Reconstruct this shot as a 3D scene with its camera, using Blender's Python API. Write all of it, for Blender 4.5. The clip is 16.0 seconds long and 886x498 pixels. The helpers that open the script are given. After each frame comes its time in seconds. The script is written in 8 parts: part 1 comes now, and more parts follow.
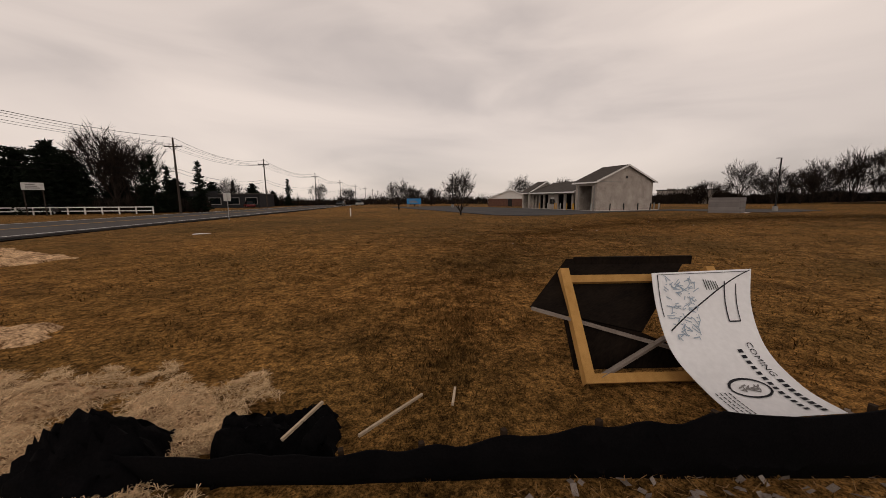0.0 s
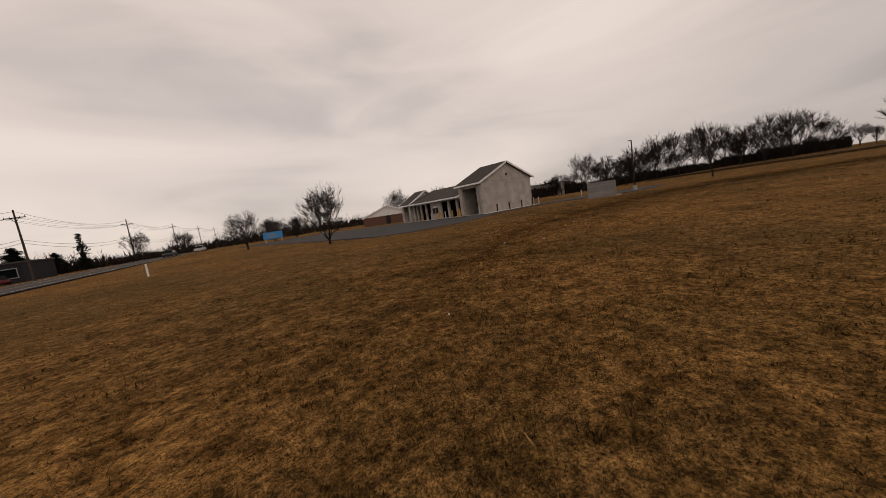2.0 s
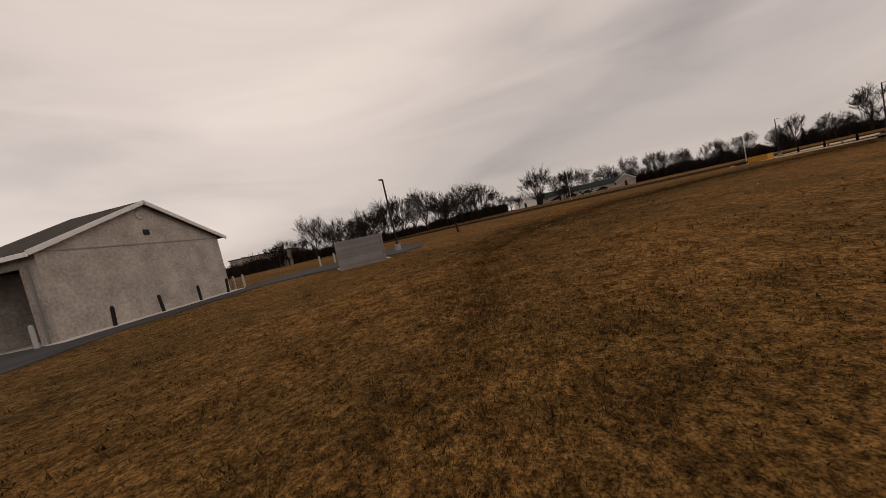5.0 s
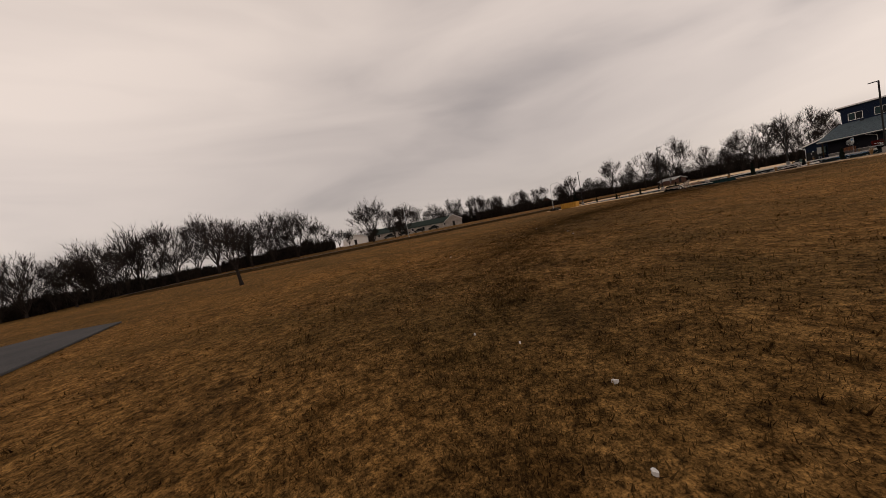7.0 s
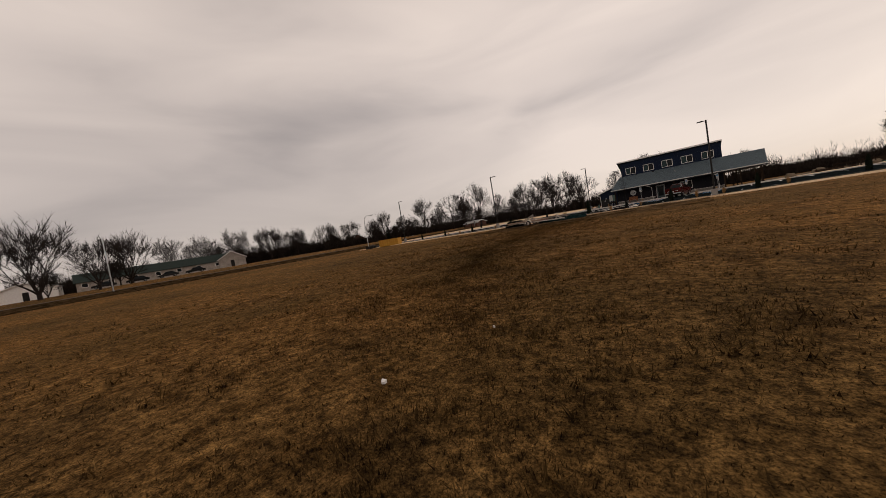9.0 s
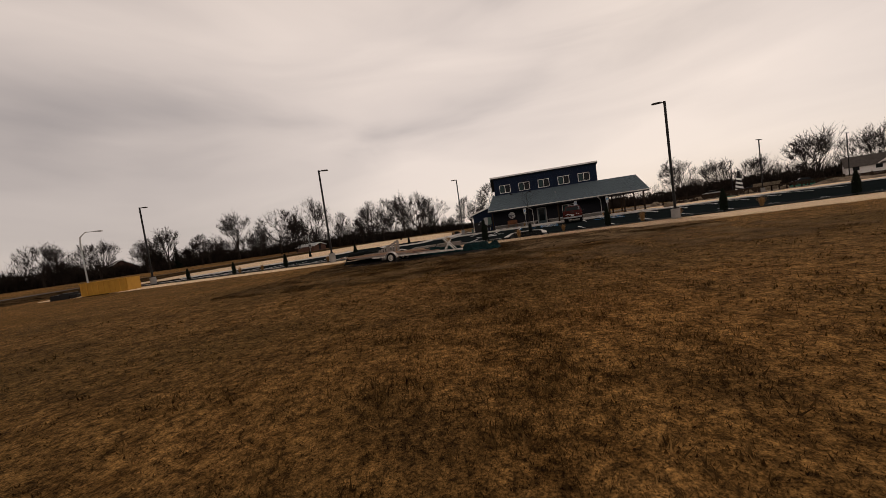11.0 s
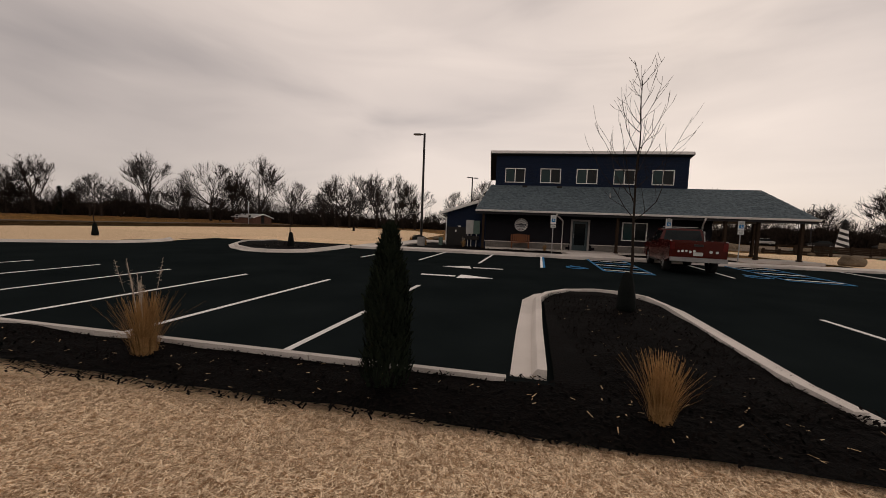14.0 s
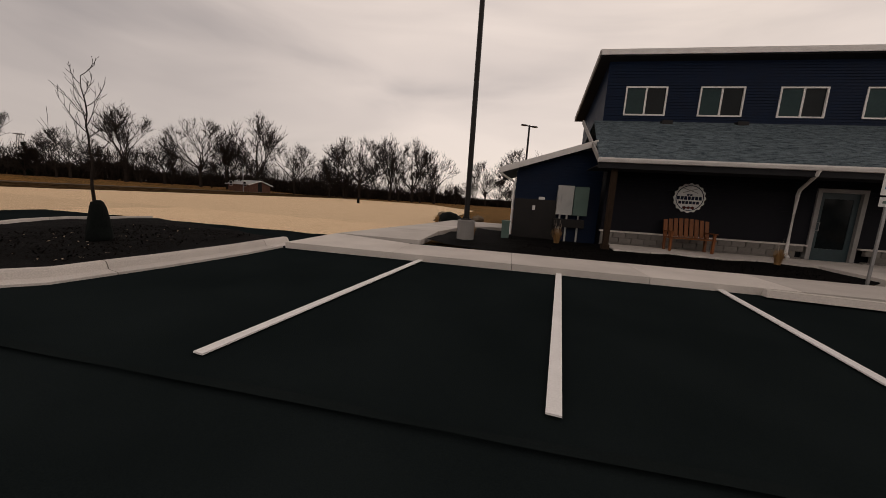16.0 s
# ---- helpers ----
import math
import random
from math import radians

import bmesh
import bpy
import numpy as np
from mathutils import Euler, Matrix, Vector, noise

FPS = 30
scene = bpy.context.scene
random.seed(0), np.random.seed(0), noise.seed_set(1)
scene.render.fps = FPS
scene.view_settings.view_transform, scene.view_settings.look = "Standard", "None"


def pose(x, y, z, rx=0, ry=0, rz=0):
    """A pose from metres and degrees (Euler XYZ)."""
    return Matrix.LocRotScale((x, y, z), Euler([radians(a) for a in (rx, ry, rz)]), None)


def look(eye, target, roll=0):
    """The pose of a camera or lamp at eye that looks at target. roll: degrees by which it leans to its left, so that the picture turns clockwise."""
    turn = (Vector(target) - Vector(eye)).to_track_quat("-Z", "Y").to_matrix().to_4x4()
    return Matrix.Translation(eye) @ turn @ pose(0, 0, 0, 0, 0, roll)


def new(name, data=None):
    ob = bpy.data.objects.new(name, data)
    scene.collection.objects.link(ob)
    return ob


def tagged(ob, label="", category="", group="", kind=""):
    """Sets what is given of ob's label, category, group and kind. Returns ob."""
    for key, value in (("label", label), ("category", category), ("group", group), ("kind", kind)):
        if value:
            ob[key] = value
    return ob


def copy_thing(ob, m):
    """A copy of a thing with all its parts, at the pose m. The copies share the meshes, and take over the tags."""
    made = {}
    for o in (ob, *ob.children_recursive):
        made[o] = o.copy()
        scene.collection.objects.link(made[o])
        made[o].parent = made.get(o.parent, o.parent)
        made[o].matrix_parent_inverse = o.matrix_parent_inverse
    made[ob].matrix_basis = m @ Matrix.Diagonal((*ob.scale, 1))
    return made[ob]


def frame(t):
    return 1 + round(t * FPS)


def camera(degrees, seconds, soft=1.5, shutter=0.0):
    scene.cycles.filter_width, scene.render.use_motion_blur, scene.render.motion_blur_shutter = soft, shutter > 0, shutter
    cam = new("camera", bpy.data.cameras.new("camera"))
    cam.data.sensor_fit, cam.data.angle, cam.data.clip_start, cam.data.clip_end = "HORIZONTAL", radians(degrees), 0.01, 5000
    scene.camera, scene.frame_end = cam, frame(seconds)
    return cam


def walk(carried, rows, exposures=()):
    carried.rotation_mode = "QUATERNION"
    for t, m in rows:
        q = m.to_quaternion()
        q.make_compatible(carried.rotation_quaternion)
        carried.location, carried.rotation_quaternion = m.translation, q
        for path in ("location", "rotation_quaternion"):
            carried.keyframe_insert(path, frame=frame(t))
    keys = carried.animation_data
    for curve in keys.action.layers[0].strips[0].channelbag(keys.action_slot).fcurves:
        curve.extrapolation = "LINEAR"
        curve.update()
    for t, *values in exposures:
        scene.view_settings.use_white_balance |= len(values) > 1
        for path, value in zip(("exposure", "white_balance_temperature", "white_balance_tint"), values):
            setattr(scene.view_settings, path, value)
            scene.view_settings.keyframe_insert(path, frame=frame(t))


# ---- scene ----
cam = camera(104.7, 16.0, 0.6)
PATH = [
    (0, (72.16, -62.137, 1.431), (71.487, -63.998, 1.144), -0.4),
    (0.5, (70.934, -65.045, 1.341), (70.134, -66.857, 1.061), -2.9),
    (1, (69.786, -67.055, 1.249), (68.841, -68.798, 0.984), -5.0),
    (1.5, (69.056, -68.618, 1.252), (67.95, -70.266, 1.0), -7.0),
    (2, (68.033, -70.017, 1.23), (66.771, -71.551, 0.994), -8.8),
    (2.5, (66.455, -72.548, 1.167), (65.017, -73.92, 0.951), -10.5),
    (3, (63.969, -75.169, 1.18), (62.376, -76.361, 0.976), -11.8),
    (3.5, (60.885, -77.358, 1.215), (59.162, -78.355, 1.024), -12.8),
    (4, (56.939, -79.143, 1.056), (55.103, -79.917, 0.89), -12.9),
    (4.2, (55.408, -79.762, 1.034), (53.531, -80.434, 0.875), -12.8),
    (6.3, (36.916, -81.443, 1.045), (34.97, -80.997, 0.92), -12.2),
    (6.5, (35.151, -80.844, 1.058), (33.227, -80.313, 0.93), -12.0),
    (7, (30.613, -79.311, 1.111), (28.767, -78.554, 0.983), -11.1),
    (7.5, (26.026, -77.229, 1.221), (24.291, -76.242, 1.092), -10.6),
    (8, (21.094, -73.991, 1.048), (19.51, -72.777, 0.925), -9.9),
    (8.5, (16.022, -70.222, 0.808), (14.641, -68.78, 0.689), -9.4),
    (9, (12.246, -65.121, 0.84), (11.073, -63.505, 0.733), -9.6),
    (9.5, (8.308, -59.671, 0.671), (7.4, -57.892, 0.57), -9.3),
    (10, (5.323, -53.873, 0.779), (4.671, -51.985, 0.674), -9.3),
    (10.2, (4.708, -51.802, 0.847), (4.124, -49.892, 0.736), -9.2),
    (12.3, (2.379, -33.754, 1.699), (2.247, -31.761, 1.599), -5.1),
    (12.5, (2.529, -32.119, 1.703), (2.393, -30.126, 1.609), -4.1),
    (13, (2.854, -28.203, 1.709), (2.691, -26.212, 1.617), -1.4),
    (13.1, (2.911, -27.295, 1.716), (2.726, -25.305, 1.625), -0.9),
    (13.5, (3.239, -23.969, 1.682), (3.002, -21.987, 1.572), 0.4),
    (14, (2.752, -19.874, 1.517), (2.46, -17.9, 1.383), 2.2),
    (14.5, (2.424, -16.235, 1.356), (2.051, -14.277, 1.191), 4.1),
    (15, (1.847, -12.903, 1.261), (1.392, -10.967, 1.049), 6.0),
    (15.5, (0.757, -9.821, 1.223), (0.282, -7.895, 0.968), 5.9),
    (16, (-0.999, -6.792, 1.262), (-1.371, -4.848, 0.977), 3.7),
]
walk(cam, [(t, look(eye, target, roll)) for t, eye, target, roll in PATH])

# ---------------------------------------------------------------- light
world = bpy.data.worlds.new("overcast_sky")
scene.world = world
world.use_nodes = True
wn, wl = world.node_tree.nodes, world.node_tree.links
wn.clear()
w_out, w_bg = wn.new("ShaderNodeOutputWorld"), wn.new("ShaderNodeBackground")
w_sky = wn.new("ShaderNodeTexSky")
w_sky.sky_type, w_sky.sun_disc = "NISHITA", False
w_sky.sun_elevation, w_sky.sun_rotation = radians(28), radians(25)
w_co, w_map = wn.new("ShaderNodeTexCoord"), wn.new("ShaderNodeMapping")
w_map.inputs["Scale"].default_value = (1.0, 1.0, 4.2)
w_n1, w_n2 = wn.new("ShaderNodeTexNoise"), wn.new("ShaderNodeTexNoise")
w_n1.inputs["Scale"].default_value, w_n1.inputs["Detail"].default_value, w_n1.inputs["Roughness"].default_value = 1.7, 5, 0.46
w_n1.inputs["Distortion"].default_value = 0.55
w_n2.inputs["Scale"].default_value, w_n2.inputs["Detail"].default_value = 0.9, 3
w_ramp = wn.new("ShaderNodeValToRGB")
w_ramp.color_ramp.elements[0].position, w_ramp.color_ramp.elements[0].color = 0.30, (0.50, 0.432, 0.402, 1)
w_ramp.color_ramp.elements[1].position, w_ramp.color_ramp.elements[1].color = 0.66, (0.86, 0.73, 0.648, 1)
w_el = w_ramp.color_ramp.elements.new(0.48)
w_el.color = (0.73, 0.622, 0.56, 1)
w_add, w_mix, w_str = wn.new("ShaderNodeMath"), wn.new("ShaderNodeMixRGB"), wn.new("ShaderNodeMixRGB")
w_add.operation = "MULTIPLY_ADD"
w_add.inputs[1].default_value = 0.65
w_str.blend_type, w_str.inputs[0].default_value, w_str.inputs[2].default_value = "MULTIPLY", 1.0, (0.09, 0.09, 0.09, 1)
w_half = wn.new("ShaderNodeMath")
w_half.operation, w_half.inputs[1].default_value = "MULTIPLY", 0.38
w_mix.inputs[0].default_value = 0.93
wl.new(w_co.outputs["Generated"], w_map.inputs["Vector"])
wl.new(w_map.outputs["Vector"], w_n1.inputs["Vector"])
wl.new(w_map.outputs["Vector"], w_n2.inputs["Vector"])
wl.new(w_n2.outputs["Fac"], w_half.inputs[0])
wl.new(w_n1.outputs["Fac"], w_add.inputs[0])
wl.new(w_half.outputs[0], w_add.inputs[2])
wl.new(w_add.outputs[0], w_ramp.inputs["Fac"])
wl.new(w_sky.outputs["Color"], w_str.inputs[1])
wl.new(w_str.outputs["Color"], w_mix.inputs[1])
wl.new(w_ramp.outputs["Color"], w_mix.inputs[2])
# the unseen sky overhead is dimmed, to let less light on the ground
w_sep, w_zen, w_zen_dim = wn.new("ShaderNodeSeparateXYZ"), wn.new("ShaderNodeMapRange"), wn.new("ShaderNodeMixRGB")
w_zen.interpolation_type = "SMOOTHSTEP"
w_zen.inputs["From Min"].default_value, w_zen.inputs["From Max"].default_value = 0.42, 0.95
w_zen.inputs["To Min"].default_value, w_zen.inputs["To Max"].default_value = 0.0, 1.0
w_zen_dim.blend_type, w_zen_dim.inputs[2].default_value = "MULTIPLY", (0.55, 0.55, 0.56, 1)
wl.new(w_co.outputs["Generated"], w_sep.inputs[0])
wl.new(w_sep.outputs["Z"], w_zen.inputs["Value"])
wl.new(w_zen.outputs["Result"], w_zen_dim.inputs[0])
wl.new(w_mix.outputs["Color"], w_zen_dim.inputs[1])
# a heavier bank of cloud in the west
w_west, w_bank, w_dim = wn.new("ShaderNodeVectorMath"), wn.new("ShaderNodeMapRange"), wn.new("ShaderNodeMixRGB")
w_west.operation, w_west.inputs[1].default_value = "DOT_PRODUCT", (-0.93, 0.36, -0.45)
w_bank.interpolation_type = "SMOOTHSTEP"
w_bank.inputs["From Min"].default_value, w_bank.inputs["From Max"].default_value = 0.45, 1.0
w_dim.blend_type, w_dim.inputs[2].default_value = "MULTIPLY", (0.70, 0.71, 0.73, 1)
wl.new(w_co.outputs["Generated"], w_west.inputs[0])
wl.new(w_west.outputs["Value"], w_bank.inputs["Value"])
wl.new(w_bank.outputs["Result"], w_dim.inputs[0])
wl.new(w_zen_dim.outputs["Color"], w_dim.inputs[1])
wl.new(w_dim.outputs["Color"], w_bg.inputs["Color"])
wl.new(w_bg.outputs["Background"], w_out.inputs["Surface"])
w_bg.inputs["Strength"].default_value = 1.0

sun = new("sun", bpy.data.lights.new("sun", "SUN"))
sun.data.energy, sun.data.angle, sun.data.color = 0.3, radians(25), (1.0, 0.9, 0.8)
sun.matrix_world = look((0, 0, 0), (-math.sin(radians(25)) * 0.88, -math.cos(radians(25)) * 0.88, -0.47))


# ---------------------------------------------------------------- materials
def mat(name, dark, light, rough=0.7, scale=3.0, fine=40.0, bump=0.15, metal=0.0, spread=0.35, stretch=(1, 1, 1), emit=None):
    """Two colours mixed by coarse and fine noise, with a little relief and uneven gloss."""
    m = bpy.data.materials.new(name)
    m.use_nodes = True
    n, k = m.node_tree.nodes, m.node_tree.links
    bsdf = n["Principled BSDF"]
    co, mp = n.new("ShaderNodeTexCoord"), n.new("ShaderNodeMapping")
    mp.inputs["Scale"].default_value = stretch
    k.new(co.outputs["Object"], mp.inputs["Vector"])
    a, b = n.new("ShaderNodeTexNoise"), n.new("ShaderNodeTexNoise")
    a.inputs["Scale"].default_value, a.inputs["Detail"].default_value = scale, 4
    b.inputs["Scale"].default_value, b.inputs["Detail"].default_value = fine, 3
    for t in (a, b):
        k.new(mp.outputs["Vector"], t.inputs["Vector"])
    s, r, c = n.new("ShaderNodeMath"), n.new("ShaderNodeMapRange"), n.new("ShaderNodeMixRGB")
    s.operation = "ADD"
    k.new(a.outputs["Fac"], s.inputs[0])
    k.new(b.outputs["Fac"], s.inputs[1])
    r.inputs["From Min"].default_value, r.inputs["From Max"].default_value = 1.0 - spread, 1.0 + spread
    k.new(s.outputs[0], r.inputs["Value"])
    c.inputs[1].default_value, c.inputs[2].default_value = (*dark, 1), (*light, 1)
    k.new(r.outputs["Result"], c.inputs["Fac"])
    oi, hv = n.new("ShaderNodeObjectInfo"), n.new("ShaderNodeHueSaturation")
    vr = n.new("ShaderNodeMapRange")
    vr.inputs["To Min"].default_value, vr.inputs["To Max"].default_value = 0.88, 1.12
    k.new(oi.outputs["Random"], vr.inputs["Value"])
    k.new(vr.outputs["Result"], hv.inputs["Value"])
    k.new(c.outputs["Color"], hv.inputs["Color"])
    k.new(hv.outputs["Color"], bsdf.inputs["Base Color"])
    g = n.new("ShaderNodeMapRange")
    g.inputs["To Min"].default_value, g.inputs["To Max"].default_value = max(0.0, rough - 0.12), min(1.0, rough + 0.12)
    k.new(a.outputs["Fac"], g.inputs["Value"])
    k.new(g.outputs["Result"], bsdf.inputs["Roughness"])
    bsdf.inputs["Metallic"].default_value = metal
    bsdf.inputs["Specular IOR Level"].default_value = 0.3 if rough < 0.52 else 0.12 if rough < 0.75 else 0.05 if rough < 0.97 else 0.0
    if bump:
        bp = n.new("ShaderNodeBump")
        bp.inputs["Strength"].default_value, bp.inputs["Distance"].default_value = bump, 0.02
        k.new(b.outputs["Fac"], bp.inputs["Height"])
        k.new(bp.outputs["Normal"], bsdf.inputs["Normal"])
    if emit:
        bsdf.inputs["Emission Color"].default_value, bsdf.inputs["Emission Strength"].default_value = (*emit[:3], 1), emit[3]
    return m


def turf_material(name, gain=1.0, blades=False):
    """Dormant mown grass: fine thatch, tufts and gaps, and olive and bare patches some metres across. On blades each one differs."""
    m = bpy.data.materials.new(name)
    m.use_nodes = True
    n, k = m.node_tree.nodes, m.node_tree.links
    bsdf = n["Principled BSDF"]
    co = n.new("ShaderNodeTexCoord")

    def nz(scale, detail, rough=0.6):
        t = n.new("ShaderNodeTexNoise")
        t.inputs["Scale"].default_value, t.inputs["Detail"].default_value, t.inputs["Roughness"].default_value = scale, detail, rough
        k.new(co.outputs["Object"], t.inputs["Vector"])
        return t

    def ramp(src, a, b, ca, cb, out="Fac"):
        r = n.new("ShaderNodeValToRGB")
        r.color_ramp.elements[0].position, r.color_ramp.elements[0].color = a, (*ca, 1)
        r.color_ramp.elements[1].position, r.color_ramp.elements[1].color = b, (*cb, 1)
        k.new(src.outputs[out], r.inputs["Fac"])
        return r.outputs["Color"]

    def mix(kind, fac, a, b):
        x = n.new("ShaderNodeMixRGB")
        x.blend_type = kind
        if isinstance(fac, float):
            x.inputs[0].default_value = fac
        else:
            k.new(fac, x.inputs[0])
        k.new(a, x.inputs[1])
        k.new(b, x.inputs[2])
        return x.outputs["Color"]

    fine, tuft, clump, patchy, broad, big = nz(48, 4, 0.75), nz(11, 4, 0.7), nz(2.6, 4, 0.65), nz(0.7, 3), nz(0.21, 3), nz(0.05, 2)
    col = ramp(clump, 0.34, 0.66, (0.125 * gain, 0.066 * gain, 0.020 * gain), (0.355 * gain, 0.2 * gain, 0.070 * gain))
    dull = n.new("ShaderNodeRGB")
    dull.outputs[0].default_value = (0.12 * gain, 0.076 * gain, 0.026 * gain, 1)
    col = mix("MIX", ramp(broad, 0.42, 0.66, (0, 0, 0), (0.6, 0.6, 0.6)), col, dull.outputs[0])
    bare = n.new("ShaderNodeRGB")
    bare.outputs[0].default_value = (0.060 * gain, 0.036 * gain, 0.014 * gain, 1)
    col = mix("MIX", ramp(patchy, 0.52, 0.74, (0, 0, 0), (0.6, 0.6, 0.6)), col, bare.outputs[0])
    col = mix("MULTIPLY", 1.0, col, ramp(tuft, 0.36, 0.64, (0.34, 0.34, 0.35), (1.6, 1.58, 1.54)))
    if blades:
        geo = n.new("ShaderNodeNewGeometry")
        col = mix("MULTIPLY", 1.0, col, ramp(geo, 0.0, 1.0, (0.32, 0.32, 0.32), (1.4, 1.41, 1.45), "Random Per Island"))
    else:
        col = mix("MULTIPLY", 1.0, col, ramp(fine, 0.36, 0.64, (0.25, 0.24, 0.22), (1.8, 1.75, 1.65)))
    col = mix("MULTIPLY", 1.0, col, ramp(big, 0.35, 0.65, (0.78, 0.82, 0.86), (1.18, 1.13, 1.05)))
    # the ground turns darker towards the building's side of the field
    sep, side_tone = n.new("ShaderNodeSeparateXYZ"), n.new("ShaderNodeMapRange")
    side_tone.interpolation_type = "SMOOTHSTEP"
    side_tone.inputs["From Min"].default_value, side_tone.inputs["From Max"].default_value = 0.0, 50.0
    side_tone.inputs["To Min"].default_value, side_tone.inputs["To Max"].default_value = 0.84, 1.0
    k.new(co.outputs["Object"], sep.inputs[0])
    k.new(sep.outputs["X"], side_tone.inputs["Value"])
    col = mix("MULTIPLY", 1.0, col, side_tone.outputs["Result"])
    k.new(col, bsdf.inputs["Base Color"])
    bsdf.inputs["Roughness"].default_value, bsdf.inputs["Specular IOR Level"].default_value = 1.0, 0.03
    if not blades:
        add, bp = n.new("ShaderNodeMath"), n.new("ShaderNodeBump")
        add.operation = "ADD"
        k.new(fine.outputs["Fac"], add.inputs[0])
        k.new(tuft.outputs["Fac"], add.inputs[1])
        k.new(add.outputs[0], bp.inputs["Height"])
        bp.inputs["Strength"].default_value, bp.inputs["Distance"].default_value = 0.65, 0.06
        k.new(bp.outputs["Normal"], bsdf.inputs["Normal"])
    return m


TURF = turf_material("dormant_turf", 0.9)
TURF_BLADE = turf_material("dormant_turf_blades", 0.46, True)
TURF_PALE = turf_material("bleached_turf_blades", 0.7, True)
ASPHALT = mat("fresh_asphalt", (0.006, 0.0085, 0.009), (0.0125, 0.0165, 0.0172), 0.97, 0.6, 120, 0.3)
OLD_ASPHALT = mat("worn_asphalt", (0.07, 0.066, 0.064), (0.13, 0.12, 0.115), 0.9, 0.5, 60, 0.2)
CONCRETE = mat("pale_concrete", (0.47, 0.43, 0.395), (0.68, 0.63, 0.585), 0.85, 0.8, 60, 0.15)
STRAW = mat("straw_blanket", (0.42, 0.285, 0.16), (0.98, 0.75, 0.5), 0.95, 12.0, 55, 0.5, spread=0.26, stretch=(1, 2.2, 1))
MULCH = mat("black_mulch", (0.0012, 0.001, 0.001), (0.0042, 0.0034, 0.0032), 0.95, 4, 40, 1.0)
GREY_CAST = mat("grey_cast_concrete", (0.2, 0.19, 0.18), (0.33, 0.315, 0.3), 0.85, 2, 60, 0.15)
PAINT_WHITE = mat("line_paint", (0.76, 0.74, 0.72), (0.92, 0.9, 0.88), 0.7, 3, 60, 0.05)
PAINT_BLUE = mat("blue_line_paint", (0.02, 0.13, 0.30), (0.03, 0.2, 0.42), 0.7, 3, 60, 0.05)
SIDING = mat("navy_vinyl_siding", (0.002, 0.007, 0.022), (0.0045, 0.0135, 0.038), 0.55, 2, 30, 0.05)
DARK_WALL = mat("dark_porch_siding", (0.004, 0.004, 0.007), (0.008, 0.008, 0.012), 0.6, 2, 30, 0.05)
SHINGLE = mat("blue_grey_shingle", (0.035, 0.05, 0.06), (0.15, 0.185, 0.205), 0.9, 5, 30, 0.5, spread=0.28)
WHITE_TRIM = mat("white_trim", (0.66, 0.63, 0.61), (0.82, 0.8, 0.77), 0.5, 3, 40, 0.03)
GREY_BLOCK = mat("grey_block", (0.12, 0.11, 0.10), (0.2, 0.185, 0.17), 0.85, 3, 50, 0.3)
BLACK_METAL = mat("black_bronze_metal", (0.008, 0.007, 0.007), (0.016, 0.014, 0.013), 0.45, 3, 40, 0.03, 0.3)
WOOD_NEW = mat("pale_new_lumber", (0.20, 0.13, 0.08), (0.45, 0.32, 0.21), 0.75, 2, 30, 0.15, stretch=(1, 6, 6))
WOOD_GREY = mat("weathered_grey_wood", (0.16, 0.13, 0.11), (0.33, 0.28, 0.24), 0.85, 2, 30, 0.2, stretch=(1, 6, 6))
WOOD_YELLOW = mat("yellow_pine", (0.36, 0.19, 0.055), (0.52, 0.30, 0.10), 0.7, 2, 30, 0.12, stretch=(6, 6, 1))
BARK = mat("winter_bark", (0.014, 0.011, 0.009), (0.042, 0.032, 0.027), 0.95, 3, 30, 0.4)
NEEDLES = mat("dark_conifer_needles", (0.006, 0.010, 0.007), (0.018, 0.024, 0.015), 0.9, 2, 30, 0.3)
BRUSH = mat("winter_brush", (0.014, 0.011, 0.009), (0.04, 0.03, 0.024), 0.95, 1, 10, 0.3)
TAN_BLOCK = mat("painted_tan_block", (0.25, 0.215, 0.19), (0.47, 0.42, 0.375), 0.85, 0.9, 7, 0.3, spread=0.3)
BROWN_ROOF = mat("brown_grey_shingle", (0.05, 0.043, 0.038), (0.10, 0.088, 0.08), 0.9, 2, 40, 0.4)
# near-black colour that holds the shade of an interior
SHADE_INSIDE = mat("painted_shade_interior", (0.010, 0.009, 0.008), (0.02, 0.018, 0.016), 0.9, 2, 20, 0.1)
YELLOW_PAINT = mat("yellow_container_paint", (0.42, 0.21, 0.03), (0.55, 0.30, 0.05), 0.55, 1.5, 20, 0.05)
CAR_RED = mat("dark_red_car_paint", (0.044, 0.0028, 0.0015), (0.06, 0.004, 0.002), 0.2, 2, 30, 0.0)
RUBBER = mat("black_rubber", (0.008, 0.008, 0.008), (0.018, 0.018, 0.018), 0.8, 4, 40, 0.1)
GLASS = mat("dark_glazing", (0.004, 0.006, 0.007), (0.008, 0.011, 0.012), 0.08, 2, 10, 0.0)
GALV = mat("galvanised_steel", (0.25, 0.25, 0.25), (0.4, 0.4, 0.4), 0.45, 4, 40, 0.05, 0.7)

